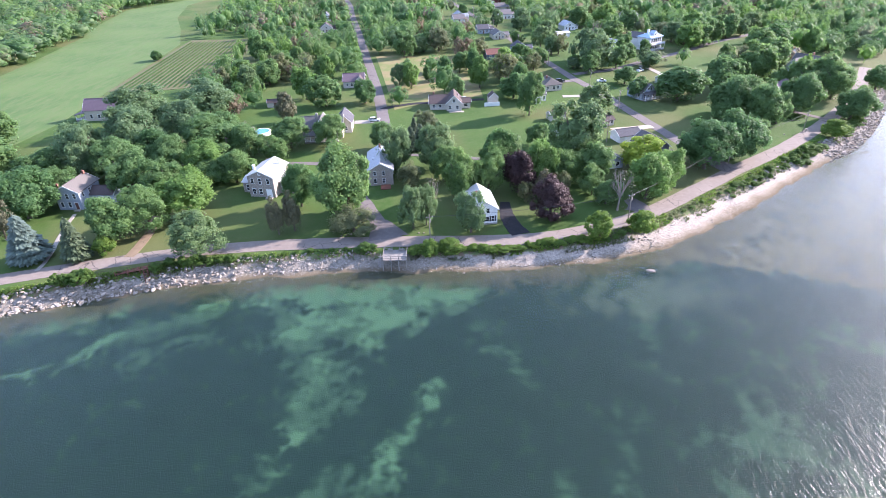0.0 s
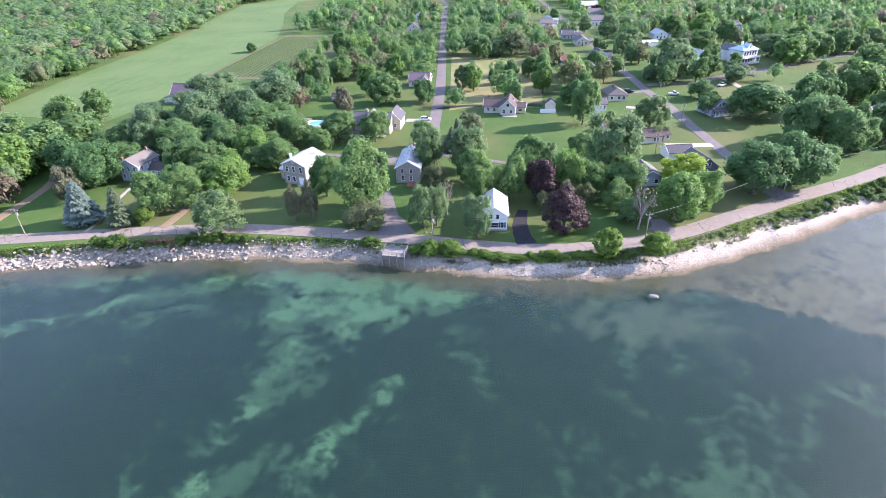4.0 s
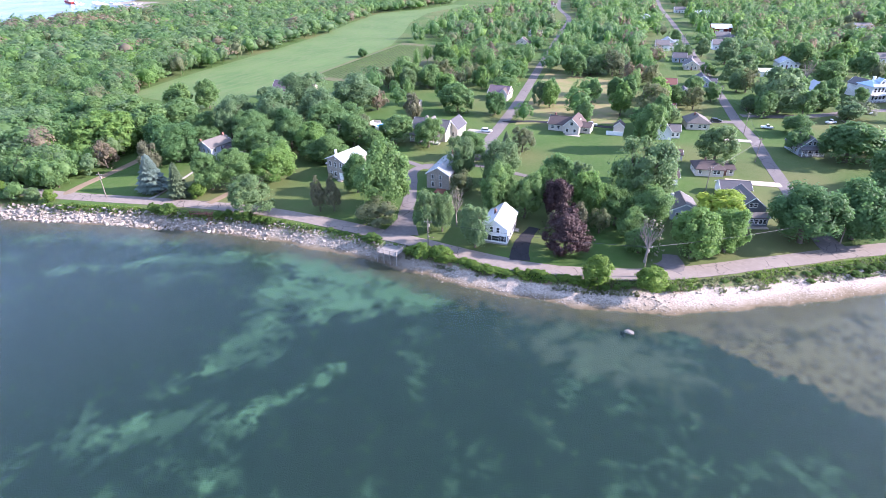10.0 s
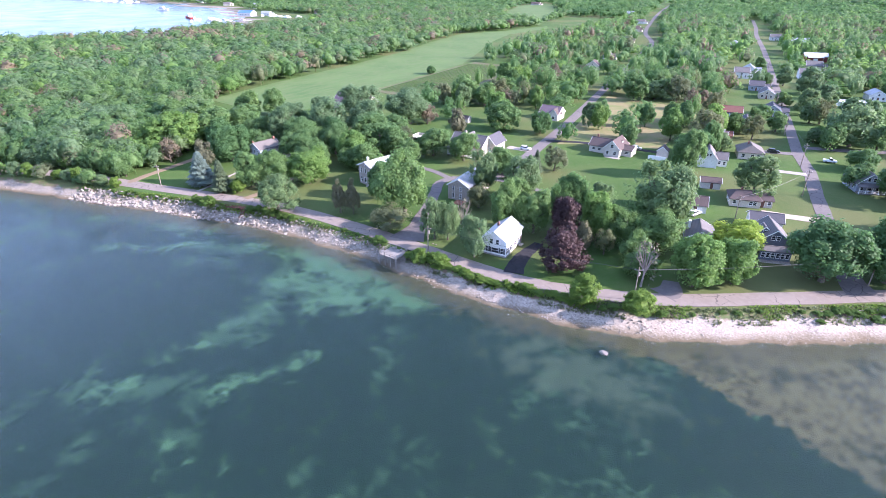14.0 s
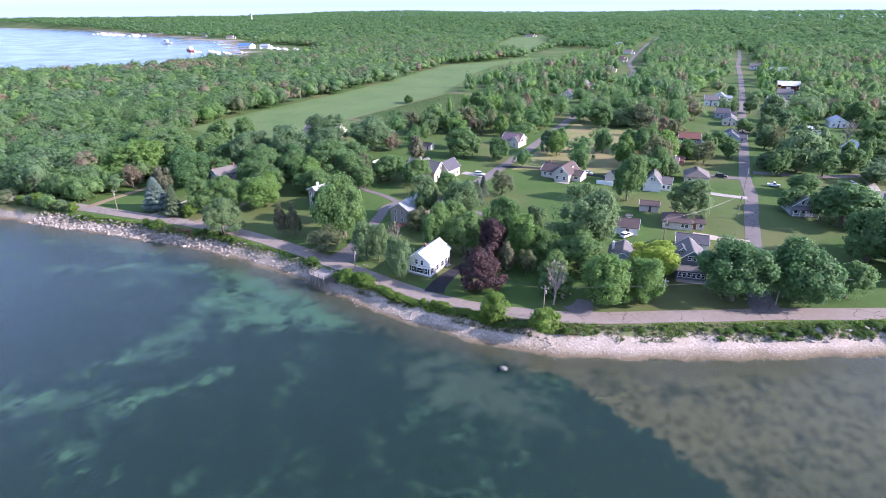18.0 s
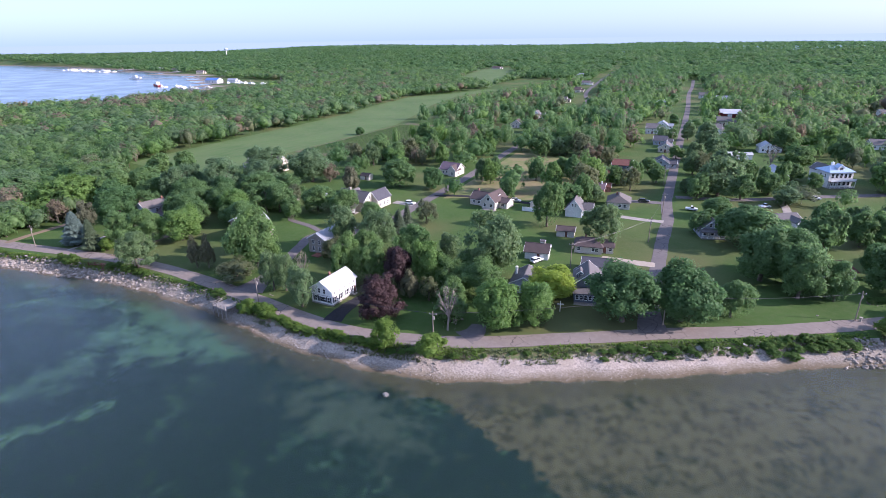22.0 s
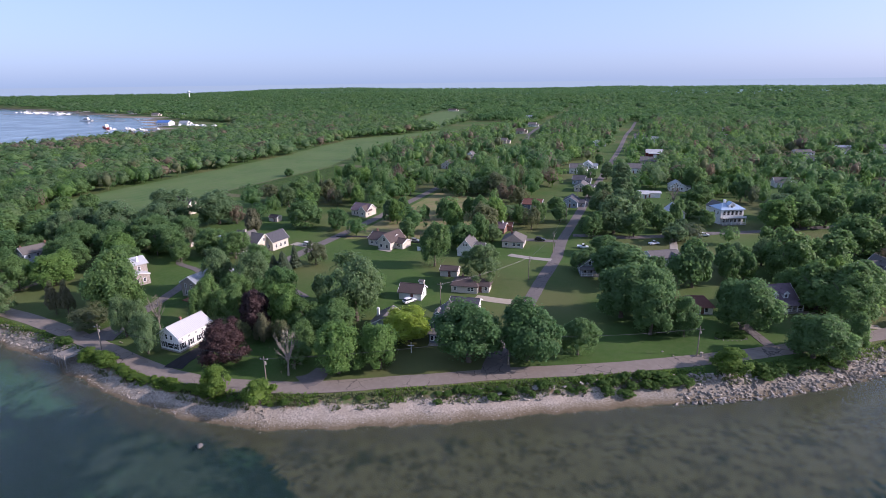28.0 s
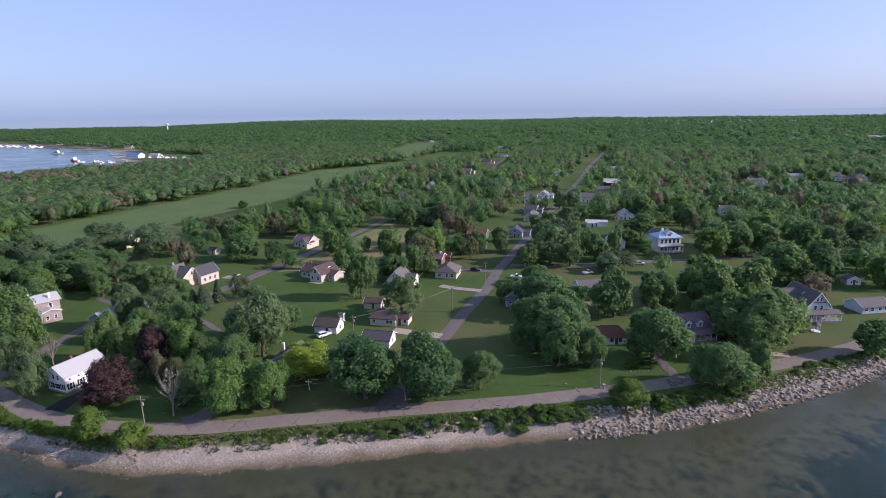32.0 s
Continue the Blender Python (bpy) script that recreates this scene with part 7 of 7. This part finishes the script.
for k in (0.0, 0.9):
    bm = bmesh.new()
    rod(bm, (1.2 + k, -1.4, 0.1), (1.4 + k, -4.6, -2.3), 0.1, 0.1, 4)
    part("stair_string", bm, RED_WOOD, land)
for i in range(7):
    bm = bmesh.new()
    box(bm, 1.2, -1.9 - i * 0.42, -0.3 - i * 0.32, 2.3, -1.6 - i * 0.42, -0.24 - i * 0.32)
    part("stair_tread", bm, RED_WOOD, land)

# ---- utility poles and wires ----
POLES = [(-102.1, 129.6, 8.0), (3.8, 137.9, 8.5), (54.6, 145.3, 8.5), (98.4, 181.0, 8.5), (138.3, 207.1, 8.0), (66.7, 204.2, 8.5), (82.0, 239.4, 9.0), (79.6, 274, 9.0), (70.5, 322, 9.0), (-62.1, 198.8, 9.0), (62, 372, 9.0), (54, 430, 9.0), (46, 500, 9.0)]
pole = None
for x, y, hgt in POLES:
    m = pose(x, y, GROUND_Z - 0.1, 0, 0, 20) @ Matrix.Diagonal((1, 1, hgt / 8.5, 1))
    if pole is None:
        pole = empty("utility_pole", m, "weathered timber utility pole with crossarm", "utility pole", "utility poles")
        bm = bmesh.new()
        rod(bm, (0, 0, -0.3), (0, 0, 8.5), 0.15, 0.1, 9)
        part("shaft", bm, POLE_WOOD, pole)
        bm = bmesh.new()
        box(bm, -0.9, -0.07, 7.7, 0.9, 0.07, 7.85)
        arm = part("crossarm", bm, POLE_WOOD, pole)
        for k in (-0.8, 0.0, 0.8):
            bm = bmesh.new()
            rod(bm, (k, 0, 7.85), (k, 0, 8.05), 0.05, 0.03, 6)
            part("insulator", bm, WHITE_TRIM, arm)
        bm = bmesh.new()
        rod(bm, (0.25, 0.1, 6.4), (0.25, 0.1, 7.2), 0.18, 0.18, 8)
        part("transformer", bm, CONCRETE, pole)
    else:
        put_copy(pole, m)
for i, j in ((1, 2), (2, 3), (3, 4), (5, 6), (6, 7), (7, 8), (8, 10)):
    a, b = Vector((POLES[i][0], POLES[i][1], GROUND_Z + POLES[i][2] - 0.7)), Vector((POLES[j][0], POLES[j][1], GROUND_Z + POLES[j][2] - 0.7))
    bm = bmesh.new()
    side = (b - a).cross(Vector((0, 0, 1))).normalized() * 0.03
    prev = None
    for k in range(13):
        t = k / 12
        p = a.lerp(b, t) - Vector((0, 0, 4 * t * (1 - t) * 0.9))
        now = [bm.verts.new(p + side), bm.verts.new(p - side), bm.verts.new(p + Vector((0, 0, 0.05)))]
        if prev is not None:
            for q in range(3):
                bm.faces.new((prev[q], prev[(q + 1) % 3], now[(q + 1) % 3], now[q]))
        prev = now
    wire = part("overhead_wire", bm, DARK_METAL, None)
    tagged(wire, "thin sagging overhead wire between poles", "wire", "overhead wires")

# ---- pool with deck ----
POOL_BLUE = plain("pool_water_blue", (0.045, 0.24, 0.48), 0.12, var=0.12, spec=0.6)
pool = empty("swimming_pool", pose(-58.6, 226.5, GROUND_Z - 0.05), "round above-ground pool with white wall and blue water", "pool")
bm = bmesh.new()
for i in range(28):
    a0, a1 = 6.2832 * i / 28, 6.2832 * (i + 1) / 28
    c0, s0, c1, s1 = math.cos(a0), math.sin(a0), math.cos(a1), math.sin(a1)
    q = [bm.verts.new((r * c, r * s, z)) for r, c, s, z in ((3.5, c0, s0, 0), (3.5, c1, s1, 0), (3.5, c1, s1, 1.3), (3.5, c0, s0, 1.3), (3.2, c1, s1, 1.3), (3.2, c0, s0, 1.3), (3.2, c1, s1, 0), (3.2, c0, s0, 0))]
    for f in ((0, 1, 2, 3), (3, 2, 4, 5), (5, 4, 6, 7)):
        bm.faces.new([q[k] for k in f])
bmesh.ops.remove_doubles(bm, verts=bm.verts[:], dist=0.001)
part("wall", bm, WHITE_TRIM, pool)
bm = bmesh.new()
bmesh.ops.create_circle(bm, cap_ends=True, segments=28, radius=3.2)
bmesh.ops.translate(bm, verts=bm.verts[:], vec=(0, 0, 1.1))
part("pool_water", bm, POOL_BLUE, pool)
bm = bmesh.new()
box(bm, -6.6, -1.6, 1.05, -3.3, 3.0, 1.2)
box(bm, -6.6, -1.6, 0, -6.45, 3.0, 2.1)
box(bm, -6.6, 2.85, 0, -3.0, 3.0, 2.1)
part("pool_deck", bm, CREAM_SIDING, pool)

# ---- cars ----
GLASS_CAR = GLASS
PAINTS = {"white": plain("white_car_paint", (0.75, 0.75, 0.76), 0.3, 0.0, 0.04, spec=0.6), "silver": plain("silver_car_paint", (0.42, 0.44, 0.46), 0.3, 0.5, 0.05, spec=0.6), "dark": plain("dark_car_paint", (0.03, 0.03, 0.035), 0.3, 0.2, 0.05, spec=0.6)}


def car(x, y, turn, colour, pickup=False):
    ob = empty("car", pose(x, y, GROUND_Z + 0.08, 0, 0, turn), "parked %s %s" % (colour, "pickup truck on gravel" if pickup else "family car on driveway"), "car")
    side = [(-2.2, 0.35), (2.25, 0.35), (2.3, 0.75), (1.9, 0.95), (1.0, 1.02), (-2.25, 1.05), (-2.3, 0.7)]
    bm = bmesh.new()
    prism(bm, side, -0.88, 0.88)
    bmesh.ops.bevel(bm, geom=bm.edges[:], offset=0.06, segments=2, affect="EDGES")
    part("body", bm, PAINTS[colour], ob)
    cab = [(-0.3, 1.0), (1.05, 1.0), (0.4, 1.65), (-0.2, 1.7)] if pickup else [(-2.1, 1.0), (1.05, 1.0), (0.3, 1.55), (-1.6, 1.55)]
    bm = bmesh.new()
    prism(bm, cab, -0.78, 0.78)
    c = part("cabin", bm, GLASS_CAR, ob, "dark tinted glass cabin")
    xs = [q[0] for q in cab[2:]]
    bm = bmesh.new()
    box(bm, min(xs) - 0.05, -0.76, 1.56 if not pickup else 1.68, max(xs) + 0.05, 0.76, 1.64 if not pickup else 1.76)
    part("roof", bm, PAINTS[colour], ob)
    for wx in (-1.4, 1.4):
        for wy in (-0.86, 0.86):
            bm = bmesh.new()
            rod(bm, (wx, wy - 0.1, 0.33), (wx, wy + 0.1, 0.33), 0.33, 0.33, 14)
            w = part("wheel", bm, TYRE, ob)
            bm = bmesh.new()
            rod(bm, (wx, wy - 0.115, 0.33), (wx, wy + 0.115, 0.33), 0.18, 0.18, 10)
            part("rim", bm, PAINTS["silver"], w)
    for wy in (-0.62, 0.62):
        bm = bmesh.new()
        box(bm, 2.22, wy - 0.18, 0.62, 2.33, wy + 0.18, 0.78)
        part("headlight", bm, WHITE_TRIM, ob)
        bm = bmesh.new()
        box(bm, -2.34, wy - 0.16, 0.7, -2.24, wy + 0.16, 0.88)
        part("tail_light", bm, RED_WOOD, ob)


ribbon("driveway", [(-24.5, 236.8), (-14.5, 237.3)], 4.0, CONCRETE, "pale concrete driveway", 0.08, category="driveway")
ribbon("driveway", [(72.5, 216.8), (80, 217.6), (88.5, 219)], 4.0, GRAVEL, "pale gravel driveway beside bungalow", 0.08, category="driveway")
ribbon("driveway", [(65, 263.5), (72, 263.2), (82, 264.5)], 3.4, CONCRETE, "pale concrete driveway with kerb", 0.08, category="driveway")
ribbon("driveway", [(-15, 254), (-2, 260), (10, 261), (24, 263), (30, 263)], 3.0, BLACKTOP, "dark asphalt driveway behind beige house", 0.08, category="driveway")
ribbon("driveway", [(60, 286), (70, 289), (78.5, 291)], 4.0, ASPHALT_GREY, "grey asphalt driveway", 0.08, category="driveway")
ribbon("driveway", [(59.5, 151.0), (60.5, 154), (59.5, 158.5)], 4.0, ASPHALT_GREY, "brown-grey drive off shore road", 0.08, (7.0, 3.4), 1.5, category="driveway")
ribbon("driveway", [(155.6, 219.3), (152, 225.5), (148, 233), (147, 243)], 2.8, ASPHALT_GREY, "narrow grey driveway past flower bed", 0.08, category="driveway")
ribbon("driveway", [(160, 250), (166, 250), (173, 246), (181, 247.5)], 2.6, GRAVEL, "pale gravel drive to cottage", 0.08, category="driveway")
ribbon("driveway", [(118, 285), (122, 296), (119, 318)], 3.2, CONCRETE, "pale concrete drive to ranch house", 0.08, category="driveway")
ribbon("driveway", [(-68.8, 138), (-68.6, 143), (-69.0, 150), (-71, 160)], 2.4, BROWN_EARTH, "brown earth drive under maples", 0.08, category="driveway")
ribbon("footpath", [(-88, 133.5), (-89, 141), (-92, 150), (-95, 163)], 1.0, CONCRETE, "narrow concrete garden path", 0.07, category="path")
ribbon("footpath", [(-22, 190), (-32, 194), (-45, 196), (-50, 201)], 2.4, ASPHALT_GREY, "curving grey asphalt lane across lawn", 0.07, category="driveway")
ribbon("footpath", [(-14, 197), (-4, 199), (12, 196), (24, 192)], 2.2, ASPHALT_GREY, "dark asphalt loop behind house", 0.08, category="driveway")
car(21.4, 262.6, 8, "silver")
car(69.2, 288.1, 10, "dark")
car(88.5, 285.5, 10, "white", True)
car(55.9, 203.5, 70, "white")
car(-16.5, 237.2, 5, "white")
car(130.8, 326.6, 20, "white")
car(113.5, 303.5, 40, "white", True)

# ---- flower bed, martin post, gazebo, garden stones ----
bed = empty("flower_bed", pose(145.4, 222.0, GROUND_Z - 0.02, 0, 0, 30), "oval stone-edged flower bed with low dark shrubs", "flower bed")
for i in range(22):
    a = 6.2832 * i / 22
    share("edging_stone", STONES[i % 8], bed, pose(4.2 * math.cos(a), 1.9 * math.sin(a), 0.08, 0, 0, a * 57) @ Matrix.Scale(0.55, 4))
for i in range(9):
    tree("h", 142.4 + (i % 5) * 1.5, 220.4 + (i // 5) * 1.9 + (i % 5) * 0.8, 1.0, 1.9)
post = empty("martin_house_post", pose(74.2, 175.3, GROUND_Z - 0.05, 0, 0, 25), "white cross-shaped birdhouse post on lawn", "post")
bm = bmesh.new()
rod(bm, (0, 0, 0), (0, 0, 3.0), 0.09, 0.07, 8)
part("shaft", bm, WHITE_TRIM, post)
bm = bmesh.new()
box(bm, -0.8, -0.07, 2.1, 0.8, 0.07, 2.25)
part("crosspiece", bm, WHITE_TRIM, post)
sign = empty("garden_ornament", pose(139.3, 207.0, GROUND_Z - 0.05), "pale stone garden ornament beside pole", "ornament")
bm = bmesh.new()
rod(bm, (0, 0, 0), (0, 0, 0.3), 0.4, 0.32, 10)
rod(bm, (0, 0, 0.3), (0, 0, 1.0), 0.2, 0.16, 10)
rod(bm, (0, 0, 1.0), (0, 0, 1.2), 0.4, 0.45, 10)
part("pedestal", bm, CONCRETE, sign)
for x, y in ((130.5, 205.2), (133.2, 204.0), (-18.5, 144.3), (-17.2, 144.5), (-16.1, 144.9), (1.0, 144.2), (2.2, 143.9)):
    ob = new("garden_stone", STONES[int(abs(x)) % 8])
    ob.matrix_basis = pose(x, y, GROUND_Z + 0.12, 0, 0, x * 7) @ Matrix.Scale(0.7, 4)
    tagged(ob, "pale garden stone on lawn edge", "stone")
gaz = empty("gazebo", pose(189.5, 270.2, GROUND_Z - 0.05), "small white garden gazebo with pointed roof", "gazebo")
bm = bmesh.new()
rod(bm, (0, 0, 0), (0, 0, 0.3), 1.3, 1.3, 8)
part("base", bm, WHITE_TRIM, gaz)
for i in range(6):
    a = i * 1.0472
    bm = bmesh.new()
    box(bm, 1.1 * math.cos(a) - 0.06, 1.1 * math.sin(a) - 0.06, 0.3, 1.1 * math.cos(a) + 0.06, 1.1 * math.sin(a) + 0.06, 2.2)
    part("post", bm, WHITE_TRIM, gaz)
bm = bmesh.new()
rod(bm, (0, 0, 2.2), (0, 0, 3.3), 1.5, 0.1, 8)
part("roof", bm, SHINGLE_GREY, gaz)

fence = empty("fence", pose(119.3, 268.2, GROUND_Z - 0.05, 0, 0, -40), "low white board fence beside ranch house", "fence")
for k in range(5):
    bm = bmesh.new()
    box(bm, k * 2.1 - 0.06, -0.06, 0, k * 2.1 + 0.06, 0.06, 1.15)
    part("post", bm, WHITE_TRIM, fence)
for z in (0.35, 0.65, 0.95):
    bm = bmesh.new()
    box(bm, 0, -0.03, z, 8.4, 0.03, z + 0.13)
    part("rail", bm, WHITE_TRIM, fence)
hut = House("shed", "narrow white garden hut with flat lid on lawn", 52.7, 216.1, 12, "shed")
hut.block(-0.8, 0.8, 0, 1.4, 2.3, 0.3, "x", CREAM_SIDING, SHINGLE_GREY, 0.12).door("S", 0.0, 0.8, 1.9, 0.0, WHITE_TRIM)

# ---- vineyard rows ----
rngv = np.random.RandomState(4)
V, F = [], []
for i in range(16):
    x0, x1 = -148 + i * 2.7, -156 + i * 2.7
    for k in range(300):
        t = k / 300 + rngv.uniform(-0.002, 0.002)
        y = 304 + 124 * t
        x = x0 + (x1 - x0) * t
        if not inside(VINES, np.array([x]), np.array([y]))[0]:
            continue
        p = np.array([x, y, GROUND_Z + 0.1])
        n = len(V)
        w, hh = rngv.uniform(0.3, 0.5), rngv.uniform(0.35, 0.7)
        V += [p + (-w, -0.4, 0.0), p + (w, -0.3, 0.0), p + (w * 0.7, 0.45, hh), p + (-w * 0.7, 0.4, hh * 0.9)]
        F += [(n, n + 1, n + 2), (n, n + 2, n + 3)]
tagged(new("vine_rows", mesh_of("vine_rows", V, F, LEAF["d"])), "long trellised rows of young vines", "vineyard", kind="stuff")

tree("k", -156.5, 371.3, 6.0, 7.0)

# ---- harbour across the wood ----
def dock(x, y, turn, length, wide=3.0, label="long pale timber dock in the harbour"):
    ob = empty("dock", pose(x, y, 0.0, 0, 0, turn), label, "dock", "harbour docks")
    bm = bmesh.new()
    box(bm, 0, -wide / 2, 0.8, length, wide / 2, 1.1)
    part("decking", bm, CONCRETE, ob)
    for i in range(int(length / 10) + 1):
        for s in (-1, 1):
            bm = bmesh.new()
            rod(bm, (min(length - 0.5, 0.5 + i * 10), s * wide / 2, -3), (min(length - 0.5, 0.5 + i * 10), s * wide / 2, 2.0), 0.2, 0.18, 6)
            part("pile", bm, POLE_WOOD, ob)


def boat(x, y, turn, size, first=[], z=0.0):
    m = pose(x, y, z, 0, 0, turn) @ Matrix.Scale(size, 4)
    if first:
        put_copy(first[0], m)
        return
    ob = empty("boat", m, "white motor boat with small cabin at the harbour", "boat", "boats in the harbour")
    bm = bmesh.new()
    prism(bm, [(-4, 0.9), (-3.7, -0.3), (3.0, -0.3), (4.6, 1.2)][::-1], -1.3, 1.3)
    part("hull", bm, WHITE_TRIM, ob)
    bm = bmesh.new()
    prism(bm, [(-2.0, 1.0), (-1.8, 2.2), (0.8, 2.1), (1.8, 1.0)][::-1], -1.0, 1.0)
    c = part("cabin", bm, WHITE_TRIM, ob)
    bm = bmesh.new()
    box(bm, -1.5, -1.02, 1.4, 0.6, 1.02, 1.9)
    part("window_band", bm, GLASS, c)
    bm = bmesh.new()
    rod(bm, (-0.5, 0, 2.1), (-0.5, 0, 4.5), 0.06, 0.03, 5)
    part("mast", bm, WHITE_TRIM, ob)
    first.append(ob)


def work_boat(x, y, turn, length, hull, label):
    """A larger craft with a deckhouse."""
    ob = empty("ship", pose(x, y, 0.0, 0, 0, turn), label, "ship")
    k = length / 2
    bm = bmesh.new()
    prism(bm, [(-k, 2.2), (-k * 0.95, -0.3), (k * 0.8, -0.3), (k, 3.0)][::-1], -k * 0.2, k * 0.2)
    part("hull", bm, hull, ob)
    for z, a in ((2.2, 0.5), (4.8, 0.36)):
        bm = bmesh.new()
        box(bm, -k * a, -k * 0.15, z, k * a * 0.7, k * 0.15, z + 2.6)
        deckhouse = part("deckhouse", bm, WHITE_TRIM, ob)
        bm = bmesh.new()
        box(bm, -k * a * 0.9, -k * 0.152, z + 1.1, k * a * 0.6, k * 0.152, z + 1.9)
        part("window_band", bm, GLASS, deckhouse)
    bm = bmesh.new()
    rod(bm, (0, 0, 7.2), (0, 0, 13), 0.25, 0.1, 6)
    part("mast", bm, DARK_METAL, ob)


for x, y, turn, length in ((-690, 640, 175, 75), (-700, 620, 185, 60), (-1000, 770, 205, 85), (-1090, 800, 200, 60), (-1400, 880, 200, 110), (-1480, 900, 205, 170), (-1600, 930, 200, 190), (-1330, 880, 190, 90)):
    dock(x, y, turn, length)
work_boat(-832, 633, 160, 34, RED_SIDING, "dark red work ship with white deckhouse moored in harbour")
work_boat(-1088, 743, 15, 30, WHITE_TRIM, "white two-level ferry boat beside harbour pier")
for i in range(14):
    boat(-680 - 11 * i + 6 * math.sin(i * 2.3), 634 + 6 * math.cos(i * 1.7) + (8 if i % 2 else -8), 70 + i * 37, 0.9 + 0.5 * (i % 3 == 0))
for i in range(24):
    q = i / 23
    boat(-1430 - 300 * q + 8 * math.sin(i * 2.3), 885 + 30 * q - 20 * math.cos(i * 1.7), 40 + i * 37, 1.3 + 0.6 * (i % 3 == 0))
for i in range(10):                                  # boats laid up on the boatyard
    bx, by = -645 - 9 * i, 705 + 7 * math.sin(i * 1.9)
    boat(bx, by, 20 + i * 53, 1.0 + 0.3 * (i % 2), z=GROUND_Z + 0.3)
h = House("boathouse", "harbour boathouse with blue metal roof", -762, 690, 15, "boathouse")
h.block(-13, 13, 0, 16, 5.0, 3.5, "x", WHITE_SIDING, METAL_DEEP_BLUE, 0.5).windows("S", (-8, -3, 3, 8), 1.2, 2.0, 1.6)
for i, (x, y) in enumerate(((-919, 835), (-735, 712), (-1060, 880), (-1230, 930), (-1490, 960), (-1560, 990), (-1700, 1030), (-980, 900), (-690, 800), (-1780, 1060), (-1330, 960))):
    far_house(x, y, 12 + 9 * i, 16, 10, 4.0, 3.0, "x", (0, 4, 3)[i % 3], "white waterfront house by the harbour")
tower = empty("water_tower", pose(-1988, 1678, 14), "pale blue water tower above far woods", "water tower")
bm = bmesh.new()
rod(bm, (0, 0, 0), (0, 0, 26), 2.2, 1.8, 10)
part("shaft", bm, WHITE_TRIM, tower)
bm = bmesh.new()
bmesh.ops.create_uvsphere(bm, u_segments=16, v_segments=10, radius=7.5)
bmesh.ops.scale(bm, verts=bm.verts[:], vec=(1, 1, 0.7))
bmesh.ops.translate(bm, verts=bm.verts[:], vec=(0, 0, 30))
part("tank", bm, BLUE_SIDING, tower)
